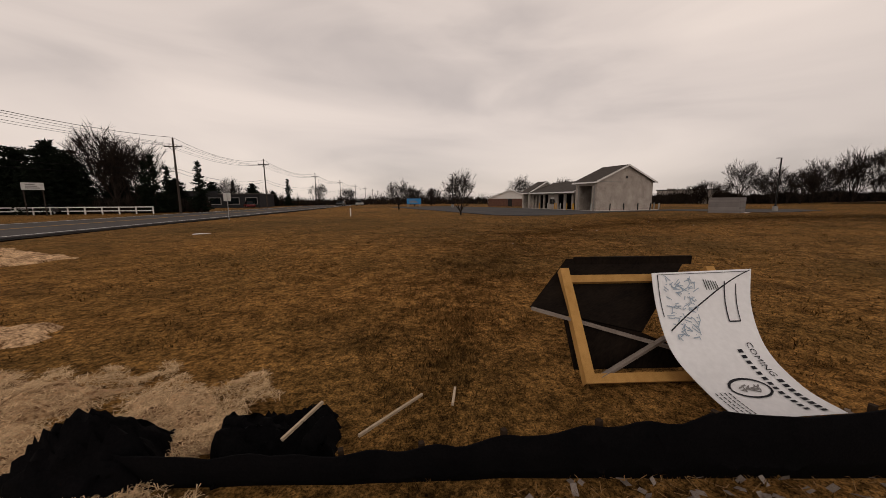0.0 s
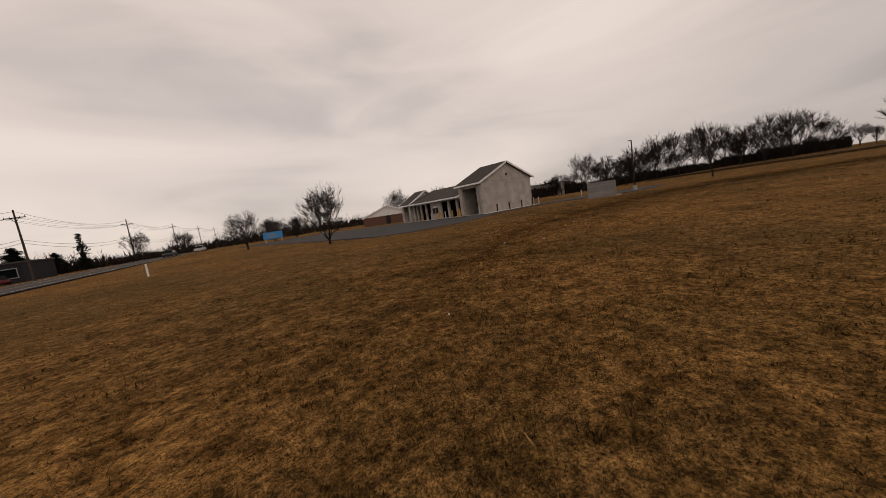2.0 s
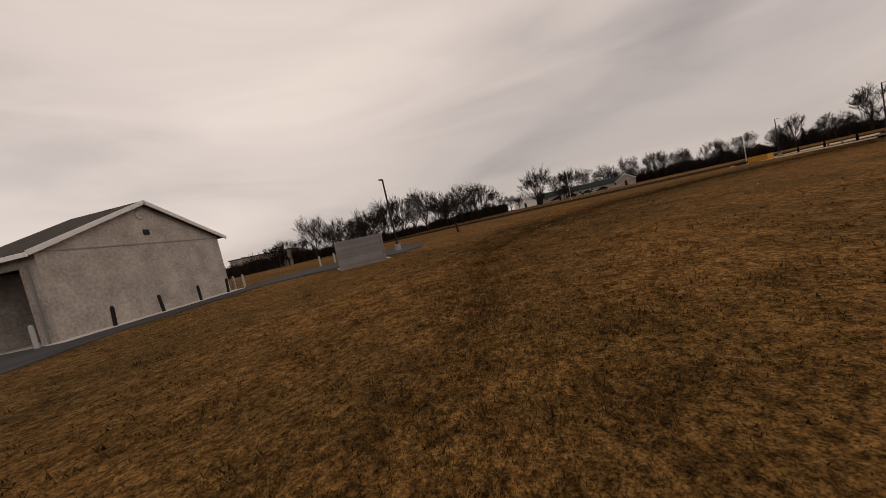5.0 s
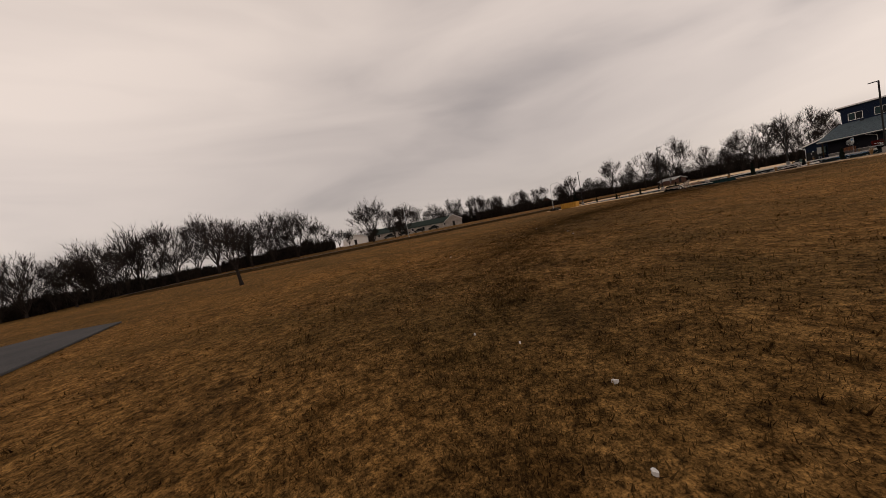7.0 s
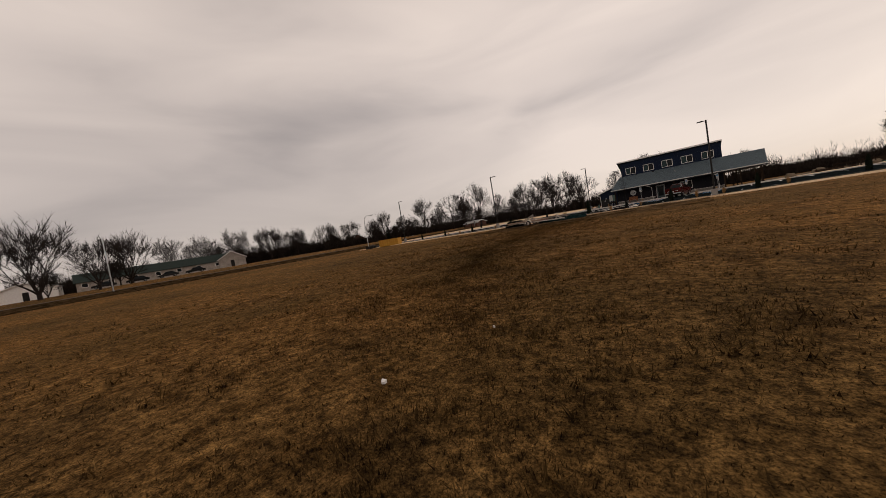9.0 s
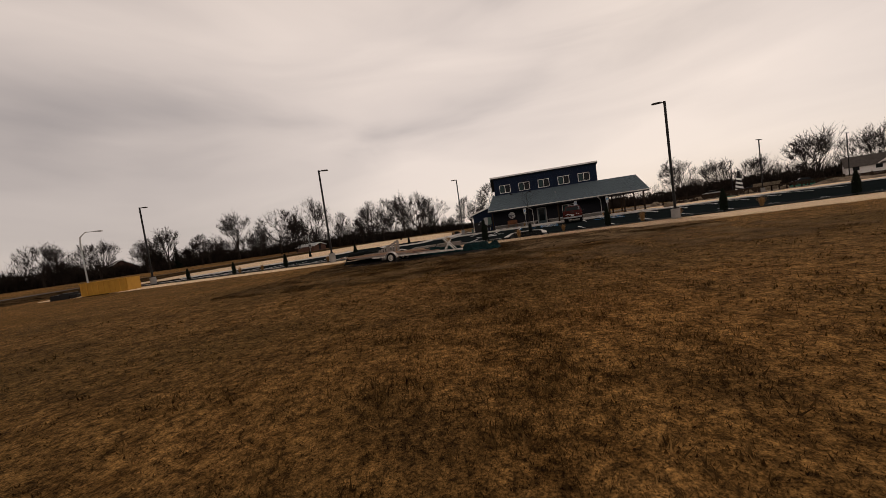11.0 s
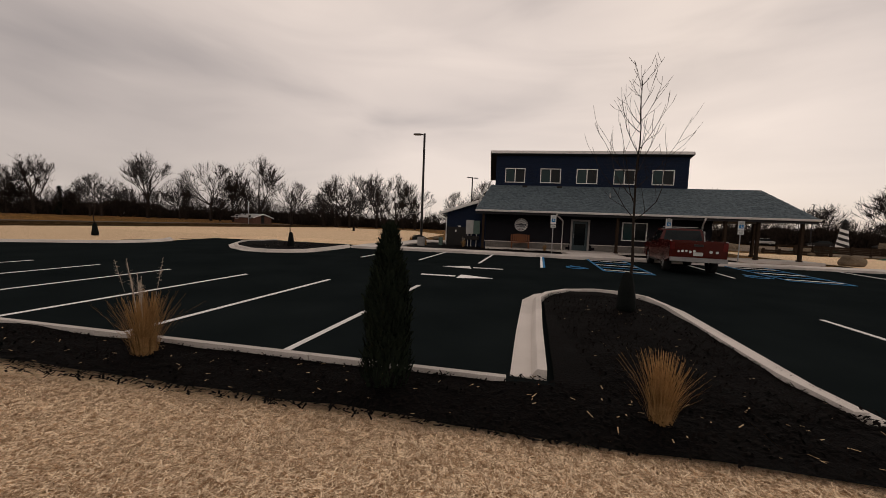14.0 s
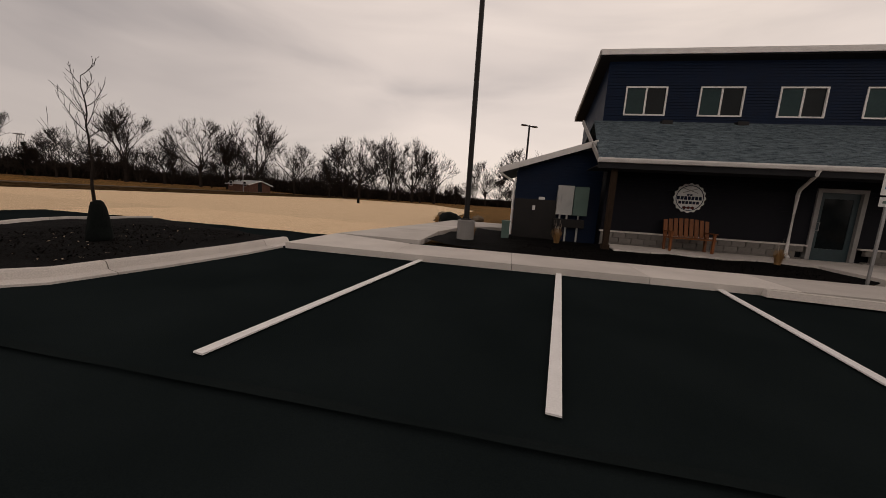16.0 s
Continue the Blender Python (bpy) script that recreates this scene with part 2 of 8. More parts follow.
PALE_GLASS = mat("tinted_glazing", (0.012, 0.03, 0.032), (0.02, 0.044, 0.045), 0.06, 2, 10, 0.0)
GREY_TRIM = mat("grey_trim", (0.2, 0.19, 0.185), (0.28, 0.27, 0.26), 0.6, 3, 40, 0.03)
DARK_SOFFIT = mat("dark_soffit", (0.016, 0.016, 0.018), (0.03, 0.03, 0.033), 0.7, 3, 30, 0.05)
WOOD_DARK = mat("dark_stained_timber", (0.02, 0.013, 0.009), (0.045, 0.03, 0.02), 0.75, 3, 30, 0.15, stretch=(6, 6, 1))
WOOD_ORANGE = mat("orange_stained_wood", (0.13, 0.04, 0.008), (0.22, 0.075, 0.018), 0.5, 4, 30, 0.1, stretch=(6, 6, 1))
WOOD_PINK = mat("reddish_lumber", (0.20, 0.11, 0.075), (0.40, 0.25, 0.18), 0.75, 2, 30, 0.15, stretch=(1, 6, 6))
WOOD_PALE = mat("split_pale_wood", (0.4, 0.31, 0.21), (0.58, 0.47, 0.35), 0.8, 3, 30, 0.15)
POLE_WOOD = mat("weathered_pole_wood", (0.035, 0.028, 0.024), (0.08, 0.065, 0.055), 0.9, 2, 20, 0.3, stretch=(5, 5, 1))
PLYWOOD_DARK = mat("dark_wet_plywood", (0.004, 0.003, 0.0025), (0.02, 0.014, 0.010), 0.85, 2, 20, 0.2, stretch=(1, 5, 1))
TEAL_DOOR = mat("dark_teal_paint", (0.02, 0.035, 0.04), (0.03, 0.05, 0.056), 0.4, 2, 20, 0.02)
PALE_GREY = mat("pale_grey_paint", (0.32, 0.32, 0.31), (0.45, 0.45, 0.43), 0.5, 3, 30, 0.03)
GREEN_METAL = mat("dull_green_paint", (0.06, 0.10, 0.085), (0.10, 0.15, 0.13), 0.5, 3, 30, 0.03)
PALE_SIGN = mat("pale_sign_face", (0.5, 0.5, 0.49), (0.66, 0.66, 0.64), 0.5, 3, 40, 0.02)
SIGN_BLUE = mat("bright_blue_sign", (0.02, 0.17, 0.42), (0.04, 0.25, 0.55), 0.45, 2, 20, 0.0)
BAG = mat("dark_bag_sheeting", (0.003, 0.004, 0.004), (0.009, 0.011, 0.010), 0.8, 4, 30, 0.2)
TARP = mat("dark_green_tarpaulin", (0.0006, 0.0045, 0.005), (0.003, 0.026, 0.027), 0.72, 3, 25, 0.3)
BLACK_FABRIC = mat("black_silt_fabric", (0.0012, 0.0012, 0.0016), (0.005, 0.0045, 0.005), 0.9, 4, 60, 0.3)
WHITE_RUST = mat("chipped_white_paint", (0.30, 0.24, 0.19), (0.78, 0.75, 0.70), 0.6, 6, 30, 0.15, spread=0.25)
TAIL_RED = mat("red_lens", (0.07, 0.003, 0.003), (0.11, 0.006, 0.005), 0.2, 2, 10, 0.0)
POSTER = mat("white_poster", (0.80, 0.80, 0.81), (0.92, 0.92, 0.93), 0.55, 2, 20, 0.02)
INK = mat("black_ink", (0.012, 0.012, 0.016), (0.03, 0.03, 0.036), 0.7, 5, 40, 0.0)
PALE_BLUE_INK = mat("pale_blue_ink", (0.28, 0.36, 0.44), (0.4, 0.47, 0.54), 0.7, 5, 40, 0.0)
PALE_BLOCK = mat("pale_ribbed_block", (0.18, 0.165, 0.16), (0.26, 0.24, 0.23), 0.9, 1.2, 30, 0.2)
GREEN_ROOF = mat("dark_green_roofing", (0.02, 0.03, 0.026), (0.04, 0.052, 0.046), 0.8, 2, 30, 0.2)
PALE_ROOF = mat("pale_metal_roofing", (0.42, 0.42, 0.41), (0.55, 0.55, 0.54), 0.5, 2, 30, 0.05)
RED_BRICK = mat("dull_red_brick", (0.075, 0.04, 0.03), (0.15, 0.08, 0.058), 0.9, 3, 40, 0.3)
BOULDER = mat("buff_stone", (0.10, 0.075, 0.05), (0.24, 0.19, 0.135), 0.9, 2, 20, 0.4)
GREEN_FELT = mat("green_felt", (0.012, 0.06, 0.04), (0.02, 0.09, 0.06), 0.95, 4, 60, 0.1)
DRY_GRASS = mat("dry_grass_blades", (0.20, 0.11, 0.04), (0.44, 0.27, 0.12), 0.8, 9, 40, 0.0)
PALE_PLUME = mat("pale_seed_heads", (0.30, 0.25, 0.20), (0.55, 0.48, 0.41), 0.9, 9, 40, 0.0)
STRAW_FIBRE = mat("straw_stalks", (0.22, 0.13, 0.06), (0.85, 0.63, 0.38), 0.8, 20, 60, 0.0)
STRAW_MIXED = mat("mixed_straw_stalks", (0.36, 0.23, 0.13), (1.0, 0.8, 0.56), 0.85, 22, 60, 0.0, spread=0.17)
CHIP = mat("bark_chip", (0.0018, 0.0013, 0.0012), (0.010, 0.0078, 0.0068), 0.9, 14, 60, 0.0)
# soil colour taken down further to hold the shadow under the trailer
SOIL = mat("shade_darkened_soil", (0.002, 0.0015, 0.0015), (0.013, 0.0095, 0.007), 0.95, 1.5, 30, 0.8)
STRAW_DULL = mat("weathered_straw", (0.16, 0.085, 0.04), (0.80, 0.54, 0.31), 0.95, 5, 30, 1.0, spread=0.2)
SOIL_CLOD = mat("brown_soil_clods", (0.008, 0.0055, 0.004), (0.07, 0.045, 0.028), 0.95, 8, 40, 0.0)
DEAD_LEAF = mat("dead_brown_leaves", (0.03, 0.015, 0.009), (0.14, 0.07, 0.04), 0.9, 12, 40, 0.0)
TRODDEN = mat("trodden_brown_earth", (0.035, 0.026, 0.018), (0.30, 0.23, 0.16), 0.95, 0.5, 6, 0.4, spread=0.22)
APRON = mat("patched_dark_asphalt", (0.045, 0.045, 0.047), (0.105, 0.10, 0.10), 0.9, 0.4, 40, 0.2)
PALE_TUFT = mat("bleached_grass_tufts", (0.04, 0.024, 0.011), (0.28, 0.178, 0.082), 0.9, 1.6, 70, 0.0, spread=0.25)
BLEACHED = mat("bleached_matted_grass", (0.06, 0.037, 0.017), (0.36, 0.245, 0.13), 0.9, 1.6, 70, 0.0, spread=0.2)
ROUGH_TURF = mat("rough_dark_thatch", (0.006, 0.0042, 0.0024), (0.085, 0.053, 0.026), 1.0, 1.1, 34, 0.9, spread=0.22)
for m_glass in (PALE_GLASS, GLASS):
    m_glass.node_tree.nodes["Principled BSDF"].inputs["Specular IOR Level"].default_value = 0.14


# ---------------------------------------------------------------- building blocks
def box(bm, x0, y0, z0, x1, y1, z1, m=None):
    v = [bm.verts.new((x, y, z)) for z in (z0, z1) for x, y in ((x0, y0), (x1, y0), (x1, y1), (x0, y1))]
    for f in ((3, 2, 1, 0), (4, 5, 6, 7), (0, 1, 5, 4), (1, 2, 6, 5), (2, 3, 7, 6), (3, 0, 4, 7)):
        bm.faces.new([v[i] for i in f])
    if m:
        for q in v:
            q.co = m @ q.co
    return v


def beam(bm, a, b, w, h, up=(0, 0, 1)):
    """A square bar from a to b, w wide and h high."""
    a, b = Vector(a), Vector(b)
    d = (b - a).normalized()
    s = d.cross(Vector(up))
    s = s.normalized() if s.length > 1e-4 else Vector((1, 0, 0))
    u = s.cross(d)
    v = [bm.verts.new(p + s * i * w / 2 + u * j * h / 2) for p in (a, b) for i, j in ((-1, -1), (1, -1), (1, 1), (-1, 1))]
    for f in ((0, 1, 2, 3), (7, 6, 5, 4), (0, 4, 5, 1), (1, 5, 6, 2), (2, 6, 7, 3), (3, 7, 4, 0)):
        bm.faces.new([v[i] for i in f])


def tube(bm, pts, radii, seg=8, cap=True):
    """A round bar along the points, with a radius at each."""
    pts = [Vector(p) for p in pts]
    rings = []
    for i, p in enumerate(pts):
        d = (pts[min(i + 1, len(pts) - 1)] - pts[max(i - 1, 0)]).normalized()
        s = d.cross(Vector((0, 0, 1)))
        s = s.normalized() if s.length > 1e-3 else Vector((1, 0, 0))
        u = d.cross(s)
        rings.append([bm.verts.new(p + (s * math.cos(t) + u * math.sin(t)) * radii[i]) for t in [2 * math.pi * j / seg for j in range(seg)]])
    for r, q in zip(rings, rings[1:]):
        for j in range(seg):
            bm.faces.new((r[j], r[(j + 1) % seg], q[(j + 1) % seg], q[j]))
    if cap:
        bm.faces.new(rings[0][::-1])
        bm.faces.new(rings[-1])


def prism(bm, outline, z0, z1):
    """An upright block over a plan outline (counter-clockwise)."""
    lo = [bm.verts.new((x, y, z0(x, y) if callable(z0) else z0)) for x, y in outline]
    hi = [bm.verts.new((x, y, z1(x, y) if callable(z1) else z1)) for x, y in outline]
    n = len(outline)
    for i in range(n):
        bm.faces.new((lo[i], lo[(i + 1) % n], hi[(i + 1) % n], hi[i]))
    bm.faces.new(lo[::-1])
    bm.faces.new(hi)


def slab(bm, corners, thick):
    """A flat plate through four or more corners, thick below them along its normal."""
    c = [Vector(p) for p in corners]
    nrm = (c[1] - c[0]).cross(c[2] - c[0]).normalized()
    hi = [bm.verts.new(p) for p in c]
    lo = [bm.verts.new(p - nrm * thick) for p in c]
    n = len(c)
    bm.faces.new(hi)
    bm.faces.new(lo[::-1])
    for i in range(n):
        bm.faces.new((hi[i], lo[i], lo[(i + 1) % n], hi[(i + 1) % n]))


def mesh_of(name, bm, material, smooth=False):
    me = bpy.data.meshes.new(name)
    bmesh.ops.recalc_face_normals(bm, faces=bm.faces)
    bm.to_mesh(me)
    bm.free()
    me.materials.append(material)
    if smooth:
        me.polygons.foreach_set("use_smooth", [True] * len(me.polygons))
    return me


def part(name, bm, material, parent=None, label="", smooth=False):
    ob = new(name, mesh_of(name, bm, material, smooth))
    ob.parent = parent
    return tagged(ob, label)


def thing(name, m, label, category, group="", kind=""):
    ob = new(name)
    ob.empty_display_size = 0.2
    ob.matrix_world = m
    return tagged(ob, label, category, group, kind)


def structure(name, bm, material, label, category):
    return tagged(part(name, bm, material), label, category, "", "structure")


def box_part(name, dims, material, parent, label=""):
    bm = bmesh.new()
    box(bm, *dims)
    return part(name, bm, material, parent, label)


# ---------------------------------------------------------------- the lie of the land
def smooth_step(a, b, v):
    t = min(1.0, max(0.0, (v - a) / (b - a)))
    return t * t * (3 - 2 * t)


def lot_z(x, y):
    return 0.017 * min(0.0, max(-16.0, y))


def land_z(x, y):
    """Height of the ground sheet: level round the building, falling to the field."""
    low = -0.36 + 0.05 * noise.noise((x * 0.06, y * 0.06, 0))
    rise = smooth_step(-23.5, -17.0, y) * (1 - smooth_step(48, 75, x)) * smooth_step(-60, -38, x)
    bank = (0.5 * smooth_step(46, 52, -x) + 0.6 * smooth_step(61, 76, -x)) * smooth_step(-135, -95, y) * (1 - smooth_step(70, 120, y))
    return low * (1 - rise) + (lot_z(x, y) - 0.06) * rise + bank


def ground_sheet():
    def axis(lo, hi, step, far):
        near = list(np.arange(lo, hi + 0.1, step))
        out, d, a, b = [], step, lo, hi
        pre, post = [], []
        while a > -far or b < far:
            d *= 1.6
            a, b = a - d, b + d
            pre.append(a)
            post.append(b)
        return pre[::-1] + near + post
    xs, ys = axis(-84, 100, 2.0, 2500), axis(-130, 70, 2.0, 2500)
    bm = bmesh.new()
    grid = [[bm.verts.new((x, y, land_z(x, y))) for x in xs] for y in ys]
    for r, q in zip(grid, grid[1:]):
        for i in range(len(xs) - 1):
            bm.faces.new((r[i], r[i + 1], q[i + 1], q[i]))
    return structure("ground", bm, TURF, "wide field of dormant brown mown turf", "ground")


ground = ground_sheet()


def patch(name, outline, z, material, label, category, thick=0.06):
    bm = bmesh.new()
    prism(bm, outline, (lambda x, y: z(x, y) - thick), z)
    bmesh.ops.triangulate(bm, faces=[f for f in bm.faces if len(f.verts) > 4])
    return structure(name, bm, material, label, category)


LOT = [(-42, -14.5), (5.19, -15.98), (46, -19.45), (46, 0), (-6.0, 0), (-6.0, 2.6), (-18.3, 2.6), (-18.3, -0.5), (-22, -5.2), (-32, -10.0)]
patch("pavement", LOT, lot_z, ASPHALT, "fresh black asphalt parking lot with painted stalls", "pavement")


def front_y(x):
    """The front kerb line of the lot."""
    return -15.83 - 0.031 * x if x < 5.19 else -15.55 - 0.085 * x


def sheet(name, outline, z, material, label, category, step=1.0):
    """A ground cover over a convex plan outline (counter-clockwise) that follows a height."""
    xs, ys = [p[0] for p in outline], [p[1] for p in outline]
    nx, ny = int((max(xs) - min(xs)) / step) + 2, int((max(ys) - min(ys)) / step) + 2
    bm = bmesh.new()
    g = [[bm.verts.new((min(xs) + i * step, min(ys) + j * step, 0)) for i in range(nx)] for j in range(ny)]
    for j in range(ny - 1):
        for i in range(nx - 1):
            bm.faces.new((g[j][i], g[j][i + 1], g[j + 1][i + 1], g[j + 1][i]))
    n = len(outline)
    for i in range(n):
        a, b = Vector((*outline[i], 0)), Vector((*outline[(i + 1) % n], 0))
        out = Vector((b.y - a.y, a.x - b.x, 0))
        bmesh.ops.bisect_plane(bm, geom=bm.verts[:] + bm.edges[:] + bm.faces[:], plane_co=a, plane_no=out, clear_outer=True)
    for v in bm.verts:
        v.co.z = z(v.co.x, v.co.y)
    return structure(name, bm, material, label, category)


def loose_cover(name, outline, lift, material, label, category, step=0.2, feather=0.35, seed=0, hump=0.05):
    """A loose layer over a plan outline whose ragged rim sinks into the ground."""
    P = [Vector((*p, 0)) for p in outline]
    n = len(P)

    def depth(x, y):
        best, inner, q = 1e9, False, Vector((x, y, 0))
        for i in range(n):
            a, b = P[i], P[(i + 1) % n]
            t = min(1.0, max(0.0, (q - a).dot(b - a) / (b - a).length_squared))
            best = min(best, (q - a - (b - a) * t).length)
            if (a.y > y) != (b.y > y) and x < a.x + (y - a.y) * (b.x - a.x) / (b.y - a.y):
                inner = not inner
        return best if inner else -best

    xs, ys = [p.x for p in P], [p.y for p in P]
    x0, y0 = min(xs) - 0.5, min(ys) - 0.5
    nx, ny = int((max(xs) + 0.5 - x0) / step) + 1, int((max(ys) + 0.5 - y0) / step) + 1
    bm, grid = bmesh.new(), {}
    for j in range(ny + 1):
        for i in range(nx + 1):
            x, y = x0 + i * step, y0 + j * step
            d = depth(x, y) + feather * (0.9 * noise.noise((x * 1.1, y * 1.1, seed)) + 0.7 * noise.noise((x * 3.7, y * 3.7, seed + 3)))
            if d > -feather - step:
                h = -0.06 + (0.06 + lift) * smooth_step(-feather * 0.5, feather * 0.5, d)
                grid[i, j] = bm.verts.new((x, y, land_z(x, y) + h + (rumple(x * 1.6, y * 1.6, hump) if d > 0 else 0)))
    for i, j in list(grid):
        if (i + 1, j) in grid and (i, j + 1) in grid and (i + 1, j + 1) in grid:
            bm.faces.new((grid[i, j], grid[i + 1, j], grid[i + 1, j + 1], grid[i, j + 1]))
    return structure(name, bm, material, label, category)


def rumple(x, y, k=0.05):
    return k * noise.noise((x * 0.9, y * 0.9, 3.1)) + 0.5 * k * noise.noise((x * 2.7, y * 2.7, 9.0))


def straw_z(x, y):
    return land_z(x, y) + 0.07 + rumple(x, y)


STRAW_AREAS = (
    [(-42, -18.9), (-10, -18.6), (4, -19.3), (9.0, -19.8), (10.8, -19.95), (10.8, front_y(10.8) - 0.7), (5.2, front_y(5.2) - 0.7), (-42, front_y(-42) - 0.7)],
    [(10.7, -20.4), (11.2, -21.8), (14.0, -22.4), (46, -25.5), (46, front_y(46) - 0.7), (10.5, front_y(10.5) - 0.7)],
    [(-44, -11.5), (-32, -10.2), (-21.5, -6.2), (-17.3, -4.1), (-16.9, -1.6), (-17.9, 8), (-44, 8)],
    [(-18.2, 2.5), (-6.0, 2.5), (-5.3, 5.3), (-4.9, 8.0), (-18.2, 8.0)],
    [(-44, 8.0), (-4.9, 8.0), (-6, 40), (-18, 66), (-40, 66)],
    [(23.6, 2.2), (70, 1.0), (72, 7), (52, 12), (38, 19), (24, 24)],
)
for n_straw, area in enumerate(STRAW_AREAS[:2]):
    loose_cover("straw_cover", area, 0.06, STRAW, "pale straw erosion blanket over bare seeded soil", "straw cover", 0.16, 0.22, n_straw, 0.018)
for area in STRAW_AREAS[2:]:
    sheet("straw_cover", area, straw_z, STRAW, "pale straw erosion blanket over bare seeded soil", "straw cover", 0.7)


def bed_z(x, y):
    return lot_z(x, y) + 0.075 + rumple(x, y, 0.045)


for nm, area in (
    ("mulch_bed", [(-42, front_y(-42) - 0.95), (5.19, front_y(5.19) - 1.12), (5.19, front_y(5.19) - 0.14), (-42, front_y(-42) - 0.14)]),
    ("mulch_bed", [(5.19, front_y(5.19) - 1.12), (9.6, front_y(9.6) - 1.2), (9.6, front_y(9.6) - 0.14), (5.19, front_y(5.19) - 0.14)]),
    ("mulch_bed", [(9.6, front_y(9.6) - 1.2), (46, front_y(46) - 1.3), (46, front_y(46) - 0.14), (9.6, front_y(9.6) - 0.14)]),
    ("mulch_bed", [(3.48, -16.2), (6.3, -16.4), (6.58, -11.5), (6.5, -10.95), (6.2, -10.5), (5.55, -10.25), (4.8, -10.5), (4.3, -11.0), (3.98, -11.6)]),
    ("mulch_bed", [(-13.0, 0.5), (-12.82, -0.5), (-12.0, -1.95), (-10.9, -3.15), (-9.5, -4.08), (-8.3, -4.26), (-7.45, -4.0), (-6.95, -3.45), (-6.66, -2.3), (-6.45, 0.6), (-12.3, 2.4)]),
    ("mulch_bed", [(-0.9, 1.5), (6.2, 1.55), (7.0, 2.2), (7.3, 4.4), (2.1, 5.9), (-0.9, 6.5)]),
    ("mulch_bed", [(-3.4, 3.0), (-2.6, 2.2), (-0.8, 1.55), (-0.8, 6.5), (-1.2, 8.6), (-2.4, 8.9), (-3.2, 6.0)]),
    ("mulch_bed", [(10.8, 1.8), (16.0, 1.7), (17.2, 2.6), (17.4, 4.2), (10.6, 4.2)]),
):
    sheet(nm, area, bed_z, MULCH, "planting bed of black shredded bark mulch", "planting bed", 0.35)

# ---------------------------------------------------------------- kerbs, walks and painted lines
KERB = thing("kerb", pose(0, 0, 0), "pale cast concrete kerb with gutter pan", "kerb", "", "structure")


def kerb_run(pts, pan=0.27, top=0.16, rise=0.13, length=2.4):
    """Kerb stones along plan points, planting on the left hand, the gutter on the right."""
    pts = [Vector((x, y)) for x, y in pts]
    fine = [pts[0]]
    for a, b in zip(pts, pts[1:]):
        k = max(1, int((b - a).length / 0.6))
        fine += [a + (b - a) * (i + 1) / k for i in range(k)]
    prof = [(0, -0.05), (0, 0.008), (pan - 0.02, 0.02), (pan + 0.02, rise - 0.03), (pan + 0.05, rise), (pan + top, rise), (pan + top, -0.05)]
    side = []
    for i in range(len(fine)):
        d = (fine[min(i + 1, len(fine) - 1)] - fine[max(i - 1, 0)]).normalized()
        side.append(Vector((-d.y, d.x)))
    i = 0
    while i < len(fine) - 1:
        j, run = i, 0.0
        while j < len(fine) - 1 and run < length:
            run += (fine[j + 1] - fine[j]).length
            j += 1
        bm, rows = bmesh.new(), []
        for q in range(i, j + 1):
            c = fine[q]
            if q == i or q == j:
                nb = fine[q + 1] if q == i else fine[q - 1]
                c = c + (nb - c).normalized() * 0.006
            rows.append([bm.verts.new((c.x + side[q].x * o, c.y + side[q].y * o, lot_z(c.x, c.y) + h)) for o, h in prof])
        for r, s in zip(rows, rows[1:]):
            for e in range(len(prof)):
                bm.faces.new((r[e], r[(e + 1) % len(prof)], s[(e + 1) % len(prof)], s[e]))
        bm.faces.new(rows[0])
        bm.faces.new(rows[-1][::-1])
        part("kerb_stone", bm, CONCRETE, KERB)
        i = j


kerb_run([(6.75, -16.05), (6.7, -15.2), (7.05, -11.6), (6.95, -10.6), (6.45, -9.95), (5.5, -9.75), (4.5, -10.1), (3.85, -10.75), (3.5, -11.5), (3.2, -14.0), (3.02, -15.75)])
kerb_run([(2.97, front_y(2.97)), (-42, front_y(-42))], 0.02, 0.13, 0.12)
kerb_run([(46, front_y(46)), (6.75, front_y(6.75))], 0.02, 0.13, 0.06)
kerb_run([(-12.7, 2.4), (-13.5, 0.6), (-13.3, -0.6), (-12.4, -2.2), (-11.2, -3.5), (-9.6, -4.55), (-8.3, -4.75), (-7.2, -4.4), (-6.5, -3.7), (-6.2, -2.4), (-6.0, -1.0), (-5.95, 0.55)])
kerb_run([(-34, -11.2), (-21.5, -6.4), (-18.4, -4.9), (-17.4, -4.2), (-16.75, -2.9), (-16.8, -1.6), (-17.8, -0.3)])

WALK = thing("sidewalk", pose(0, 0, 0), "pale broom-finished concrete sidewalk in cast slabs", "sidewalk", "", "structure")


def walk_slab(outline):
    bm = bmesh.new()
    c = sum((Vector(p) for p in outline), Vector((0, 0))) / len(outline)
    shrunk = [(p[0] + (c.x - p[0]) * 0.004, p[1] + (c.y - p[1]) * 0.004) for p in outline]
    prism(bm, shrunk, -0.1, lambda x, y: 0.10 + 0.004 * max(0, y))
    part("paving_slab", bm, CONCRETE, WALK)


xs_walk = [-5.9, -3.4, -0.9, 1.6, 4.0, 6.4, 8.8, 11.2, 13.6, 16.0, 18.5, 21.0, 23.5]
for a, b in zip(xs_walk, xs_walk[1:]):
    back = 1.5 if a > -3.5 else 2.3
    walk_slab([(a, -0.02), (b, -0.02), (b, 1.5), (a, back)])
for a, b in ((23.5, 30), (30, 37), (37, 46)):
    walk_slab([(a, -0.02), (b, -0.02), (b, 1.5), (a, 1.5)])
walk_slab([(-5.9, 2.32), (-3.4, 2.32), (-3.5, 5.2), (-5.4, 5.2)])
walk_slab([(-5.4, 5.22), (-3.5, 5.22), (-3.0, 8.4), (-4.8, 8.4)])
